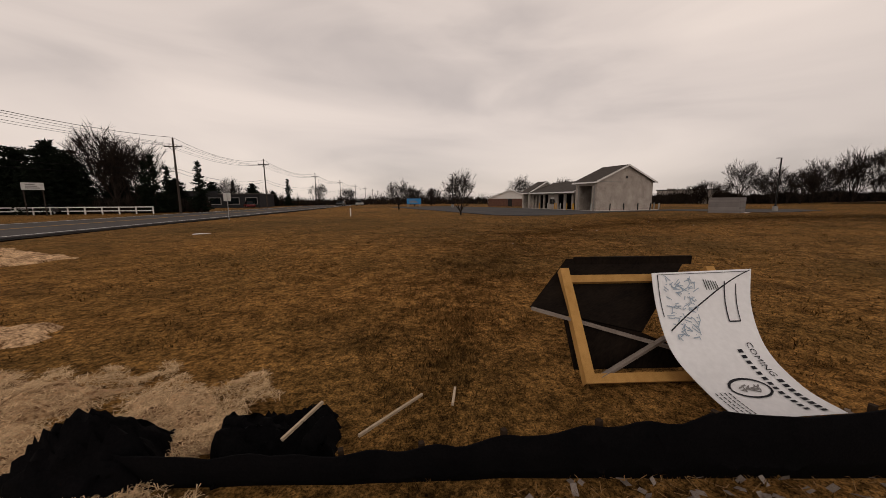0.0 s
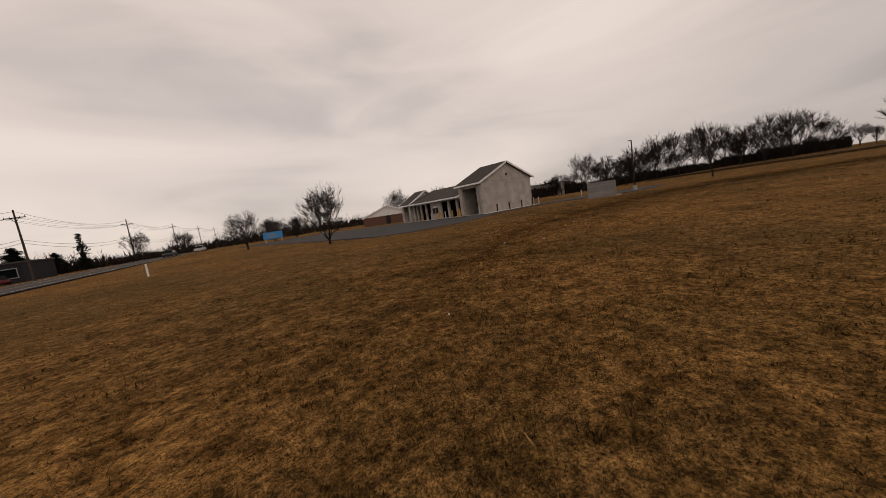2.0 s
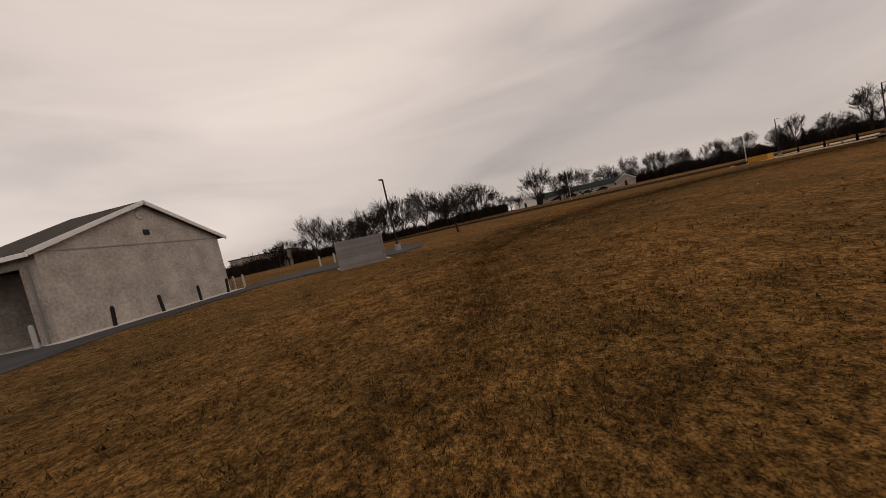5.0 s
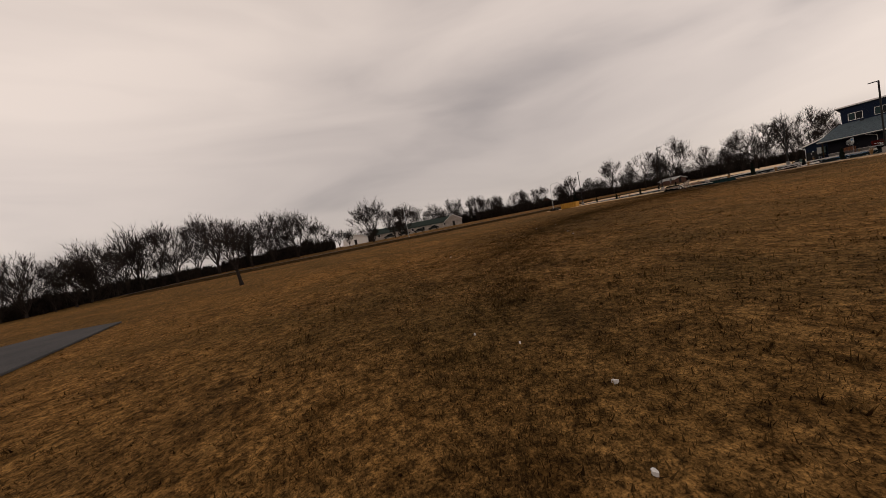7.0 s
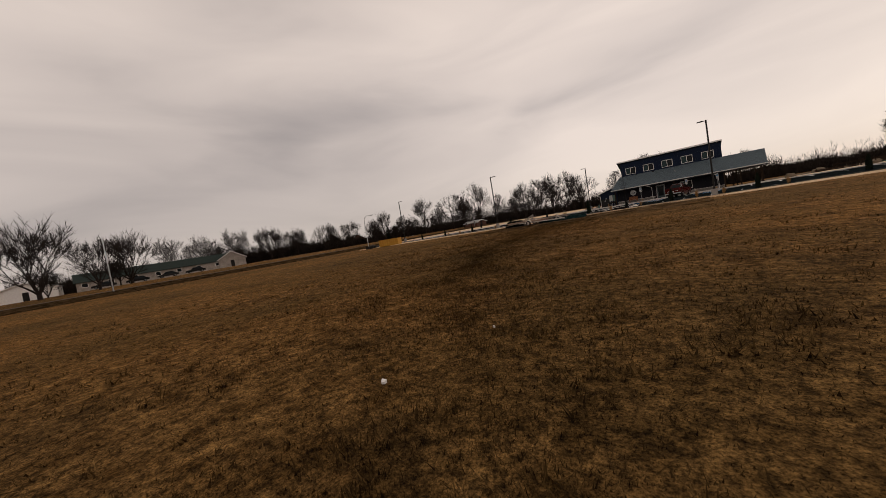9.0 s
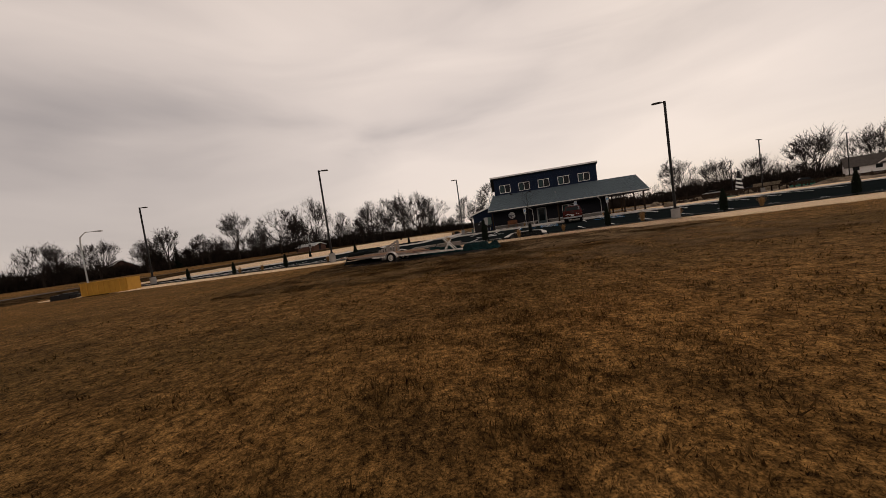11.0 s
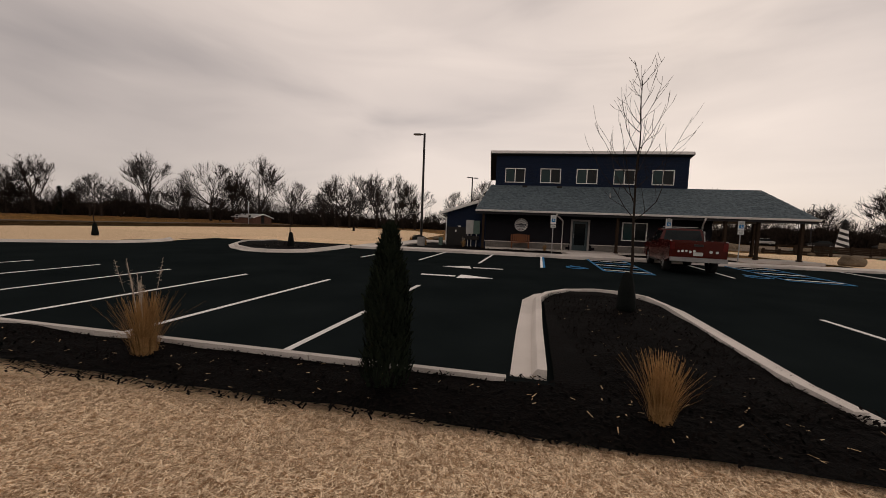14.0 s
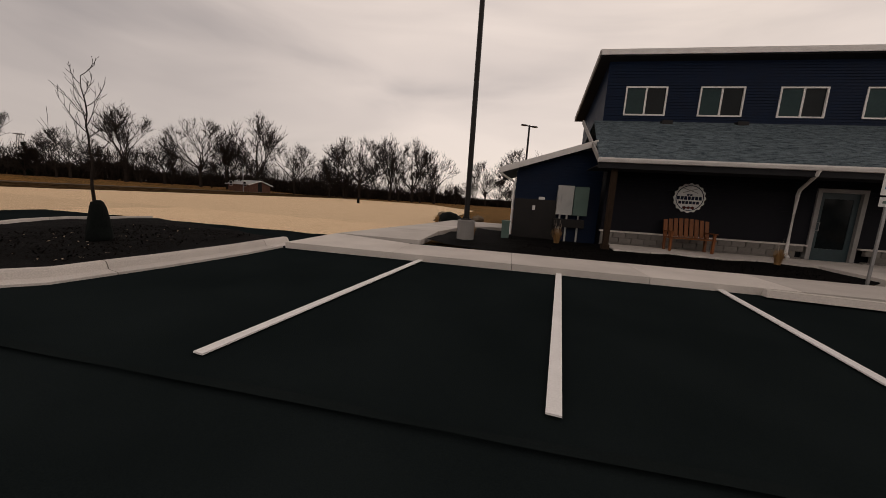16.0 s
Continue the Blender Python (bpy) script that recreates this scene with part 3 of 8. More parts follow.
walk_slab([(-4.8, 8.42), (-3.0, 8.42), (-1.2, 9.6), (-1.2, 12.5), (-4.2, 12.5)])
walk_slab([(7.4, 1.52), (10.5, 1.52), (10.5, 4.3), (7.4, 4.3)])
for a, b in ((2.15, 4.7), (4.7, 7.3), (7.3, 10.5), (10.5, 13.0), (13.0, 15.6), (15.6, 18.1), (18.1, 20.6), (20.6, 23.0)):
    walk_slab([(a, 4.32), (b, 4.32), (b, 6.0), (a, 6.0)])

def stripe(a, b, w, material, name="stall_line", label="painted white parking stall line"):
    """A painted bar on the lot from a to b."""
    a, b = Vector(a), Vector(b)
    s = Vector((-(b - a).y, (b - a).x)).normalized() * w / 2
    bm = bmesh.new()
    prism(bm, [tuple(p) for p in (a - s, b - s, b + s, a + s)], lambda x, y: lot_z(x, y) - 0.01, lambda x, y: lot_z(x, y) + 0.005)
    return structure(name, bm, material, label, "line marking")


for k in range(13):
    fx = 0.73 - 2.69 * k
    ny = front_y(fx - 0.7) + 0.06
    stripe((fx - (-10.45 - ny) * 0.14, ny), (fx - 0.02, -10.48), 0.105, PAINT_WHITE)
stripe((9.62, -16.35), (9.85, -11.45), 0.105, PAINT_WHITE)
for fx, fy in ((12.2, -11.6), (14.9, -11.8), (17.6, -12.0), (20.3, -12.2), (23.0, -12.4), (25.7, -12.6), (28.4, -12.8), (31.1, -13.0)):
    ny = front_y(fx) + 0.06
    stripe((fx - (fy - ny) * 0.1, ny), (fx, fy), 0.105, PAINT_WHITE)
for fx in (-2.75, 0.0, 2.75):
    stripe((fx, 0.0), (fx - 0.61, -4.62), 0.105, PAINT_WHITE)
for fx in (19.8, 22.6, 25.4, 28.2, 31.0, 33.8, 36.6):
    stripe((fx, -0.1), (fx - 0.5, -5.0), 0.105, PAINT_WHITE)
stripe((5.43, -0.05), (4.82, -4.9), 0.10, PAINT_WHITE)
stripe((5.53, -0.05), (4.92, -4.9), 0.10, PAINT_BLUE, "stall_line", "painted blue accessible stall line")


def hatch(x0, x1):
    for a, b in (((x0, -0.1), (x0 - 0.55, -4.95)), ((x0 - 0.55, -4.95), (x1 - 0.65, -5.35)), ((x1, -0.1), (x1 - 0.65, -5.35))):
        stripe(a, b, 0.10, PAINT_BLUE, "hatch_line", "painted blue access aisle line")
    for k in range(5):
        y = -0.7 - 0.95 * k
        stripe((x0 - 0.1 * k - 0.05, y), (x1 - 0.12 * k - 0.05, y - 0.35), 0.09, PAINT_BLUE if k % 2 else PAINT_WHITE, "hatch_line", "painted access aisle hatch line")


hatch(7.9, 9.75)
hatch(14.7, 16.6)
stripe((12.75, -0.1), (12.15, -5.0), 0.1, PAINT_WHITE)


def wheel_mark(x, y):
    """The accessible-parking figure as plain painted strokes."""
    for a, b, w in (((0, 0.45), (0, -0.05), 0.1), ((0, -0.05), (0.38, -0.1), 0.09), ((0.38, -0.1), (0.5, -0.5), 0.09), ((0, 0.2), (0.32, 0.2), 0.08)):
        stripe((x + a[0], y + a[1]), (x + b[0], y + b[1]), w, PAINT_BLUE, "painted_symbol", "painted blue accessible parking symbol")
    ring = [(x + 0.05 + 0.36 * math.cos(t), y - 0.25 + 0.36 * math.sin(t)) for t in [radians(d) for d in range(110, 371, 29)]]
    for a, b in zip(ring, ring[1:]):
        stripe(a, b, 0.09, PAINT_BLUE, "painted_symbol", "painted blue accessible parking symbol")


wheel_mark(6.3, -4.0)
wheel_mark(13.4, -4.0)


def arrow(x, y, way):
    """A painted lane arrow: a bar and a long half-head."""
    bm = bmesh.new()
    z = lambda u, v: lot_z(u, v) + 0.005
    b = lambda u, v: lot_z(u, v) - 0.01
    pts = [(x, y - 0.08), (x + way * 1.18, y - 0.08), (x + way * 1.18, y + 0.08), (x, y + 0.08)]
    prism(bm, pts if way > 0 else pts[::-1], b, z)
    pts = [(x + way * 1.24, y - 0.33), (x + way * 2.42, y - 0.05), (x + way * 1.34, y + 0.36)]
    prism(bm, pts if way > 0 else pts[::-1], b, z)
    structure("lane_arrow", bm, PAINT_WHITE, "painted white lane arrow", "line marking")


arrow(0.35, -8.5, 1)
arrow(3.16, -6.16, -1)


DUSTY = mat("dusty_asphalt_seam", (0.0068, 0.0095, 0.0098), (0.0155, 0.0195, 0.0198), 0.97, 0.9, 90, 0.25, spread=0.4)
bm = bmesh.new()
seam = [(-13.5 + 0.35 * k, -4.93 + 0.012 * math.sin(k * 0.85), 0.03 + 0.03 * abs(math.sin(k * 0.45))) for k in range(44)]
rows = [[bm.verts.new((x, y + d, lot_z(x, y + d) + 0.004)) for d in (-w, w * 0.6)] for x, y, w in seam]
for a, b in zip(rows, rows[1:]):
    bm.faces.new((a[0], b[0], b[1], a[1]))
structure("asphalt_seam", bm, DUSTY, "faint dusty seam in the black asphalt", "seam")


def wheel_stop(x, y, turn):
    ob = thing("wheel_stop", pose(x, y, lot_z(x, y), 0, 0, turn), "low grey concrete wheel stop", "wheel stop", "wheel stops")
    bm = bmesh.new()
    rows = []
    for s in (-0.9, 0.9):
        rows.append([bm.verts.new((s, a, b)) for a, b in ((-0.08, 0), (-0.05, 0.12), (0.05, 0.12), (0.08, 0))])
    for e in range(4):
        bm.faces.new((rows[0][e], rows[0][(e + 1) % 4], rows[1][(e + 1) % 4], rows[1][e]))
    bm.faces.new(rows[0])
    bm.faces.new(rows[1][::-1])
    part("block", bm, CONCRETE, ob)


for sx, sy, st in ((4.2, -0.3, -6), (6.75, -0.45, -6), (11.2, 0.0, -6), (13.6, -0.3, -6)):
    wheel_stop(sx, sy, st)

# ---------------------------------------------------------------- roads
RD = Vector((-0.255, -0.967, 0))
RS = Vector((0.967, -0.255, 0))


def along(s, o, z=0.0):
    """A place s metres down the main road from its base point and o metres across, away from the field."""
    p = Vector((85.4, -90, 0)) + RD * s + RS * o
    return (p.x, p.y, z)


def strip(name, runs, z, material, label, category):
    bm = bmesh.new()
    for s0, s1, o0, o1 in runs:
        prism(bm, [along(s0, o0)[:2], along(s0, o1)[:2], along(s1, o1)[:2], along(s1, o0)[:2]][::-1], z - 0.08, z)
    return structure(name, bm, material, label, category)


strip("road", [(-260, 1200, 0, 12.5)], -0.27, OLD_ASPHALT, "grey worn two-way asphalt road", "road")
strip("road_shoulder", [(-90, 60, -1.1, -0.01)], -0.31, SOIL, "dark broken soil along the edge of the road", "road shoulder")
strip("road_line", [(-260, 1200, 0.5, 0.62), (-260, 1200, 11.9, 12.02)], -0.266, PAINT_WHITE, "painted white edge line", "line marking")
strip("road_line", [(-260, 1200, 6.0, 6.1), (-260, 1200, 6.25, 6.35)], -0.266, YELLOW_PAINT, "painted yellow centre line", "line marking")
sheet("road_far", [(-60.5, -240), (-53, -240), (-53, 600), (-60.5, 600)], lambda x, y: land_z(x, y) + 0.05, OLD_ASPHALT, "grey country road on a low bank beyond the field", "road", 2.5)
sheet("road_verge", [(-52.7, -110), (-46.6, -110), (-46.6, 100), (-52.7, 100)], lambda x, y: land_z(x, y) + 0.03, ROUGH_TURF, "dark rough verge below the country road", "verge", 1.5)
for area in ([(36, -96.4), (36, -118), (54.6, -118), (54, -96), (52, -93.1), (46.8, -92.6), (41.6, -94.4)], [(36, -118), (40.5, -145), (56, -145), (54.6, -118)],
             [(21, -99.6), (36, -99.6), (36, -96.4), (26.5, -96.2)], [(13.5, -95.2), (21, -99.6), (26.5, -96.2), (24, -90), (22.9, -87.2), (20, -86.2), (10.6, -87.3), (8.8, -90.4)]):
    patch("apron", area, lambda x, y: -0.29, APRON, "patched dark asphalt forecourt of the car wash", "pavement")

# ---------------------------------------------------------------- the blue building
BLDG = thing("sports_building", pose(0, 0, 0), "navy-sided building with a clerestory and a shingled porch roof", "building")


def lap_wall(name, x0, x1, y, z0, z1, material, parent, lap=0.115, holes=(), start=None):
    """Lapped siding facing -y, as boards that overhang one another, on a solid wall, with openings left free."""
    bm = bmesh.new()
    k = int((z1 - z0) / lap)
    for i in range(k + 1):
        a, b = z0 + i * lap, min(z0 + (i + 1) * lap, z1)
        if b - a < 0.01:
            continue
        spans = [(x0, x1)]
        for hx0, hx1, hz0, hz1 in holes:
            if b > hz0 and a < hz1:
                spans = [q for s, e in spans for q in ((s, min(e, hx0)), (max(s, hx1), e)) if q[1] - q[0] > 0.01]
        for s, e in spans:
            s = max(s, start(b)) if start else s
            if e - s < 0.05:
                continue
            v = [bm.verts.new(p) for p in ((s, y - 0.022, a), (e, y - 0.022, a), (e, y - 0.004, b), (s, y - 0.004, b), (s, y + 0.12, a), (e, y + 0.12, a), (e, y + 0.12, b), (s, y + 0.12, b))]
            for f in ((0, 1, 2, 3), (4, 5, 1, 0), (3, 2, 6, 7), (1, 5, 6, 2), (4, 0, 3, 7), (5, 4, 7, 6)):
                bm.faces.new([v[q] for q in f])
    return part(name, bm, material, parent)


def slider_window(x, z, y, w, h, parent):
    """A white two-pane sliding window set in a wall facing -y; x, z its top left corner."""
    bm = bmesh.new()
    box(bm, x, y - 0.05, z - 0.06, x + w, y + 0.08, z)
    box(bm, x, y - 0.05, z - h, x + w, y + 0.08, z - h + 0.06)
    box(bm, x, y - 0.05, z - h + 0.06, x + 0.06, y + 0.08, z - 0.06)
    box(bm, x + w - 0.06, y - 0.05, z - h + 0.06, x + w, y + 0.08, z - 0.06)
    box(bm, x + w / 2 - 0.035, y - 0.035, z - h + 0.06, x + w / 2 + 0.035, y + 0.06, z - 0.06)
    win = part("window", bm, WHITE_TRIM, parent, "white vinyl two-pane sliding window")
    for a, b, d, m in ((x + 0.06, x + w / 2 - 0.035, 0.0, PALE_GLASS), (x + w / 2 + 0.035, x + w - 0.06, 0.02, GLASS)):
        bm = bmesh.new()
        box(bm, a, y + d, z - h + 0.06, b, y + d + 0.012, z - 0.06)
        part("pane", bm, m, win)
    return win


def shingle_slope(x0, x1, xt0, xt1, y0, z0, y1, z1, parent, rows=44):
    """A shingled slope from its eave (y0, z0) to its top (y1, z1); staggered tabs laid in courses."""
    rng = random.Random(5)
    nrm = Vector((0, z0 - z1, y1 - y0)).normalized()
    bm = bmesh.new()
    for r in range(rows):
        f0, f1 = r / rows, (r + 1.25) / rows
        a0, a1 = x0 + (xt0 - x0) * f0, x1 + (xt1 - x1) * f0
        x = a0 - rng.random() * 0.3
        while x < a1:
            w = rng.choice((0.16, 0.24, 0.3, 0.36))
            s, e = max(x, a0), min(x + w - 0.008, a1)
            x += w
            if e - s < 0.03:
                continue
            t = rng.choice((0.008, 0.012, 0.02))
            p0, p1 = Vector((0, y0 + (y1 - y0) * f0, z0 + (z1 - z0) * f0)), Vector((0, y0 + (y1 - y0) * min(1, f1), z0 + (z1 - z0) * min(1, f1)))
            lo, up = p0 + nrm * t, p1 + nrm * 0.002
            v = [bm.verts.new((q, c.y, c.z)) for q, c in ((s, p0), (e, p0), (s, lo), (e, lo), (e, up), (s, up))]
            bm.faces.new((v[0], v[1], v[3], v[2]))
            bm.faces.new((v[2], v[3], v[4], v[5]))
    me = bpy.data.meshes.new("shingles")
    bm.to_mesh(me)
    bm.free()
    me.materials.append(SHINGLE)
    ob = new("shingles", me)
    ob.parent = parent
    return tagged(ob, "courses of blue-grey asphalt shingles", kind="stuff")


def building():
    ridge_y, ridge_z = 10.3, 5.22
    holes = ((8.2, 9.5, 0.0, 2.35), (11.65, 13.35, 0.95, 2.27))
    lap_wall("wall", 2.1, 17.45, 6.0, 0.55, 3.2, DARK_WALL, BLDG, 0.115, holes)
    # solid core behind the siding, open at the door and the window
    bm = bmesh.new()
    for x0, x1, z0, z1 in ((2.15, 8.2, -0.1, 3.3), (9.5, 11.65, -0.1, 3.3), (13.35, 17.4, -0.1, 3.3), (8.2, 9.5, 2.35, 3.3), (11.65, 13.35, 2.27, 3.3), (11.65, 13.35, -0.1, 0.95)):
        box(bm, x0, 6.12, z0, x1, 6.25, z1)
    box(bm, 2.15, 6.25, -0.1, 2.3, 15.9, 3.3)
    box(bm, 17.25, 6.25, -0.1, 17.4, 15.9, 3.3)
    box(bm, 2.3, 15.75, -0.1, 17.25, 15.9, 3.3)
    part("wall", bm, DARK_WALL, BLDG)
    bm = bmesh.new()
    box(bm, 2.3, 6.3, 0.0, 17.2, 15.7, 0.06)
    part("floor", bm, SHADE_INSIDE, BLDG)
    # knee wall of rough block
    knee = part("knee_wall", bmesh.new(), GREY_BLOCK, BLDG)
    x = 2.1
    row_mesh = {}
    for r in range(3):
        x = 2.1 - (0.2 if r % 2 else 0)
        while x < 17.4:
            s, e = max(x, 2.1), min(x + 0.395, 17.4)
            x += 0.4
            if e - s < 0.06 or (e > 8.15 and s < 9.55):
                continue
            key = (round(e - s, 2))
            if key not in row_mesh:
                bm = bmesh.new()
                w = e - s
                box(bm, 0, 0, 0, w - 0.008, 0.11, 0.176)
                box(bm, 0.015, -0.012, 0.012, w - 0.023, 0, 0.164)
                row_mesh[key] = mesh_of("block", bm, GREY_BLOCK)
            ob = new("block", row_mesh[key])
            ob.parent = knee
            ob.location = (s, 5.885, 0.0 + r * 0.18)
    bm = bmesh.new()
    box(bm, 2.05, 5.84, 0.54, 8.15, 6.0, 0.59)
    box(bm, 9.55, 5.84, 0.54, 17.42, 6.0, 0.59)
    part("ledge", bm, CONCRETE, BLDG, "thin cast ledge over the block wall")
    # clerestory
    lap_wall("wall", 2.65, 17.85, 10.3, 5.0, 7.75, SIDING, BLDG, 0.115, [(3.45 + 2.923 * i, 5.12 + 2.923 * i, 5.47, 6.68) for i in range(5)])
    bm = bmesh.new()
    box(bm, 2.66, 10.44, 4.6, 2.82, 14.9, 6.4)
    box(bm, 17.68, 10.44, 4.6, 17.84, 14.9, 6.4)
    box(bm, 2.82, 14.7, 4.6, 17.68, 14.9, 6.3)
    v = [bm.verts.new(p) for p in ((2.66, 10.44, 6.4), (2.82, 10.44, 6.4), (2.82, 14.9, 6.4), (2.66, 14.9, 6.4), (2.66, 10.44, 7.66), (2.82, 10.44, 7.66))]
    for f in ((0, 1, 5, 4), (1, 2, 5), (0, 4, 3), (4, 5, 2, 3), (3, 2, 1, 0)):
        bm.faces.new([v[i] for i in f])
    v = [bm.verts.new(p) for p in ((17.68, 10.44, 6.4), (17.84, 10.44, 6.4), (17.84, 14.9, 6.4), (17.68, 14.9, 6.4), (17.68, 10.44, 7.66), (17.84, 10.44, 7.66))]
    for f in ((0, 1, 5, 4), (1, 2, 5), (0, 4, 3), (4, 5, 2, 3), (3, 2, 1, 0)):
        bm.faces.new([v[i] for i in f])
    part("wall", bm, SIDING, BLDG)
    for i in range(5):
        slider_window(3.45 + 2.923 * i, 6.68, 10.3, 1.67, 1.21, BLDG)
    slider_window(11.68, 2.26, 6.0, 1.65, 1.3, BLDG)
    # top roof: thin sloped deck, white fascia in front and along the rakes, dark soffit
    bm = bmesh.new()
    slab(bm, [(2.18, 9.96, 8.06), (17.96, 9.96, 8.06), (17.96, 15.2, 6.5), (2.18, 15.2, 6.5)], 0.06)
    part("roof", bm, SHINGLE, BLDG)
    bm = bmesh.new()
    slab(bm, [(2.2, 9.98, 7.86), (17.94, 9.98, 7.86), (17.94, 15.15, 6.32), (2.2, 15.15, 6.32)], 0.05)
    part("soffit", bm, DARK_SOFFIT, BLDG)
    bm = bmesh.new()
    box(bm, 2.16, 9.9, 7.86, 17.98, 9.96, 8.08)
    part("fascia", bm, WHITE_TRIM, BLDG, "white roof edge board")
    for x in (2.14, 17.94):
        bm = bmesh.new()
        slab(bm, [(x, 9.92, 8.06), (x + 0.06, 9.92, 8.06), (x + 0.06, 15.2, 6.5), (x, 15.2, 6.5)], 0.24)
        part("fascia", bm, GREY_TRIM, BLDG, "grey rake board")
    # main roof
    bm = bmesh.new()
    slab(bm, [(1.4, 4.3, 2.78), (22.42, 4.3, 2.78), (23.1, ridge_y, ridge_z), (2.3, ridge_y, ridge_z)], 0.05)
    slab(bm, [(23.1, 16.5, 2.75), (2.3, 16.5, 2.75), (2.3, ridge_y, ridge_z), (23.1, ridge_y, ridge_z)], 0.05)
    roof = part("roof", bm, SHINGLE, BLDG)
    shingle_slope(1.4, 22.42, 2.3, 23.1, 4.28, 2.79, ridge_y, ridge_z + 0.01, roof)
    bm = bmesh.new()
    slab(bm, [(1.45, 4.35, 2.62), (22.38, 4.35, 2.62), (22.38, 6.2, 2.62), (1.45, 6.2, 2.62)], 0.03)
    slab(bm, [(17.4, 6.2, 2.62), (22.38, 6.2, 2.62), (22.38, 15.8, 2.62), (17.4, 15.8, 2.62)], 0.03)
    part("soffit", bm, DARK_SOFFIT, BLDG, "dark porch ceiling")
    bm = bmesh.new()
    rows = []
    for x in (1.38, 22.44):
        rows.append([bm.verts.new((x, 4.3 + a, 2.79 + b)) for a, b in ((0.0, 0), (-0.13, 0.0), (-0.13, -0.04), (-0.09, -0.12), (0.0, -0.13), (0.02, -0.05))])
    for e in range(6):
        bm.faces.new((rows[0][e], rows[0][(e + 1) % 6], rows[1][(e + 1) % 6], rows[1][e]))
    bm.faces.new(rows[0])
    bm.faces.new(rows[1][::-1])
    part("gutter", bm, WHITE_TRIM, BLDG, "white metal gutter")
    bm = bmesh.new()
    box(bm, 1.4, 4.31, 2.5, 22.38, 4.36, 2.72)
    part("fascia", bm, DARK_SOFFIT, BLDG)
    for x in (1.4, 22.4):
        bm = bmesh.new()
        slab(bm, [(x, 4.3, 2.79), (x + 0.05, 4.3, 2.79), (x + 0.4 + 0.05, ridge_y, ridge_z + 0.02), (x + 0.4, ridge_y, ridge_z + 0.02)], 0.16)
        part("fascia", bm, GREY_TRIM, BLDG)
    for x in (7.6, 16.75):
        bm = bmesh.new()
        tube(bm, [(x - 0.7, 4.25, 2.68), (x - 0.7, 4.3, 2.55), (x - 0.05, 5.7, 2.25), (x, 5.82, 2.1), (x, 5.82, 0.25), (x, 5.7, 0.16)], [0.05] * 6, 8)
        part("downspout", bm, WHITE_TRIM, BLDG, "white metal downspout")
    for x, y in ((1.95, 4.6), (10.9, 4.6), (17.4, 4.6), (19.3, 4.6), (21.75, 4.6), (19.3, 9.5), (22.3, 9.5), (22.3, 15), (19.3, 15)):
        bm = bmesh.new()
        box(bm, x - 0.08, y - 0.08, 0.05, x + 0.08, y + 0.08, 2.62)
        box(bm, x - 0.11, y - 0.11, 0.05, x + 0.11, y + 0.11, 0.22)
        part("post", bm, WOOD_DARK, BLDG, "dark timber porch post")
    # door
    bm = bmesh.new()
    box(bm, 8.2, 5.93, 0.02, 8.32, 6.12, 2.35)
    box(bm, 9.38, 5.93, 0.02, 9.5, 6.12, 2.35)
    box(bm, 8.32, 5.93, 2.23, 9.38, 6.12, 2.35)
    door = part("door_frame", bm, GREY_TRIM, BLDG, "pale grey door frame")
    bm = bmesh.new()
    box(bm, 8.32, 6.03, 0.06, 9.38, 6.08, 0.5)
    box(bm, 8.32, 6.03, 2.05, 9.38, 6.08, 2.23)
    box(bm, 8.32, 6.03, 0.5, 8.47, 6.08, 2.05)
    box(bm, 9.23, 6.03, 0.5, 9.38, 6.08, 2.05)
    part("door_leaf", bm, TEAL_DOOR, door, "dark teal metal door leaf")
    box_part("pane", (8.47, 6.045, 0.5, 9.23, 6.06, 2.05), GLASS, door)
    bm = bmesh.new()
    tube(bm, [(8.42, 6.03, 1.05), (8.42, 5.96, 1.05), (8.42, 5.96, 1.3), (8.42, 6.03, 1.3)], [0.014] * 4, 8)
    part("door_handle", bm, GALV, door, "steel pull handle")
    # vents on the roof
    for x, y, h, m in ((11.2, 7.5, 0.38, GALV), (5.1, 9.9, 0.12, BLACK_METAL), (7.9, 9.9, 0.12, BLACK_METAL)):
        z = 2.78 + (y - 4.3) * (ridge_z - 2.78) / 6.0
        bm = bmesh.new()
        if h > 0.2:
            tube(bm, [(x, y, z - 0.05), (x, y, z + h)], [0.055, 0.055], 12)
        else:
            box(bm, x - 0.2, y - 0.15, z - 0.05, x + 0.2, y + 0.12, z + h)
        part("roof_vent", bm, m, BLDG)
    # side wing with its mono-pitch roof
    lap_wall("wall", -0.92, 2.1, 6.62, 0.0, 3.55, SIDING, BLDG, 0.115, (), lambda z: -1.55 + (z - 2.42) / 0.327)
    bm = bmesh.new()
    box(bm, -0.9, 6.75, -0.1, -0.75, 12, 2.45)
    box(bm, -0.9, 11.85, -0.1, 2.1, 12, 2.45)
    part("wall", bm, SIDING, BLDG)
    bm = bmesh.new()
    slab(bm, [(-1.55, 6.25, 2.56), (1.75, 6.25, 3.64), (1.75, 12.4, 3.64), (-1.55, 12.4, 2.56)], 0.06)
    part("roof", bm, SHINGLE, BLDG)
    bm = bmesh.new()
    slab(bm, [(-1.57, 6.2, 2.58), (1.72, 6.2, 3.65), (1.72, 6.25, 3.65), (-1.57, 6.25, 2.58)], 0.2)
    part("fascia", bm, WHITE_TRIM, BLDG, "white sloped roof edge board")
    box_part("dark_panel", (-0.9, 6.5, 0.05, 0.62, 6.6, 1.5), BLACK_METAL, BLDG, "black cladding on the lower wing wall")
    bm = bmesh.new()
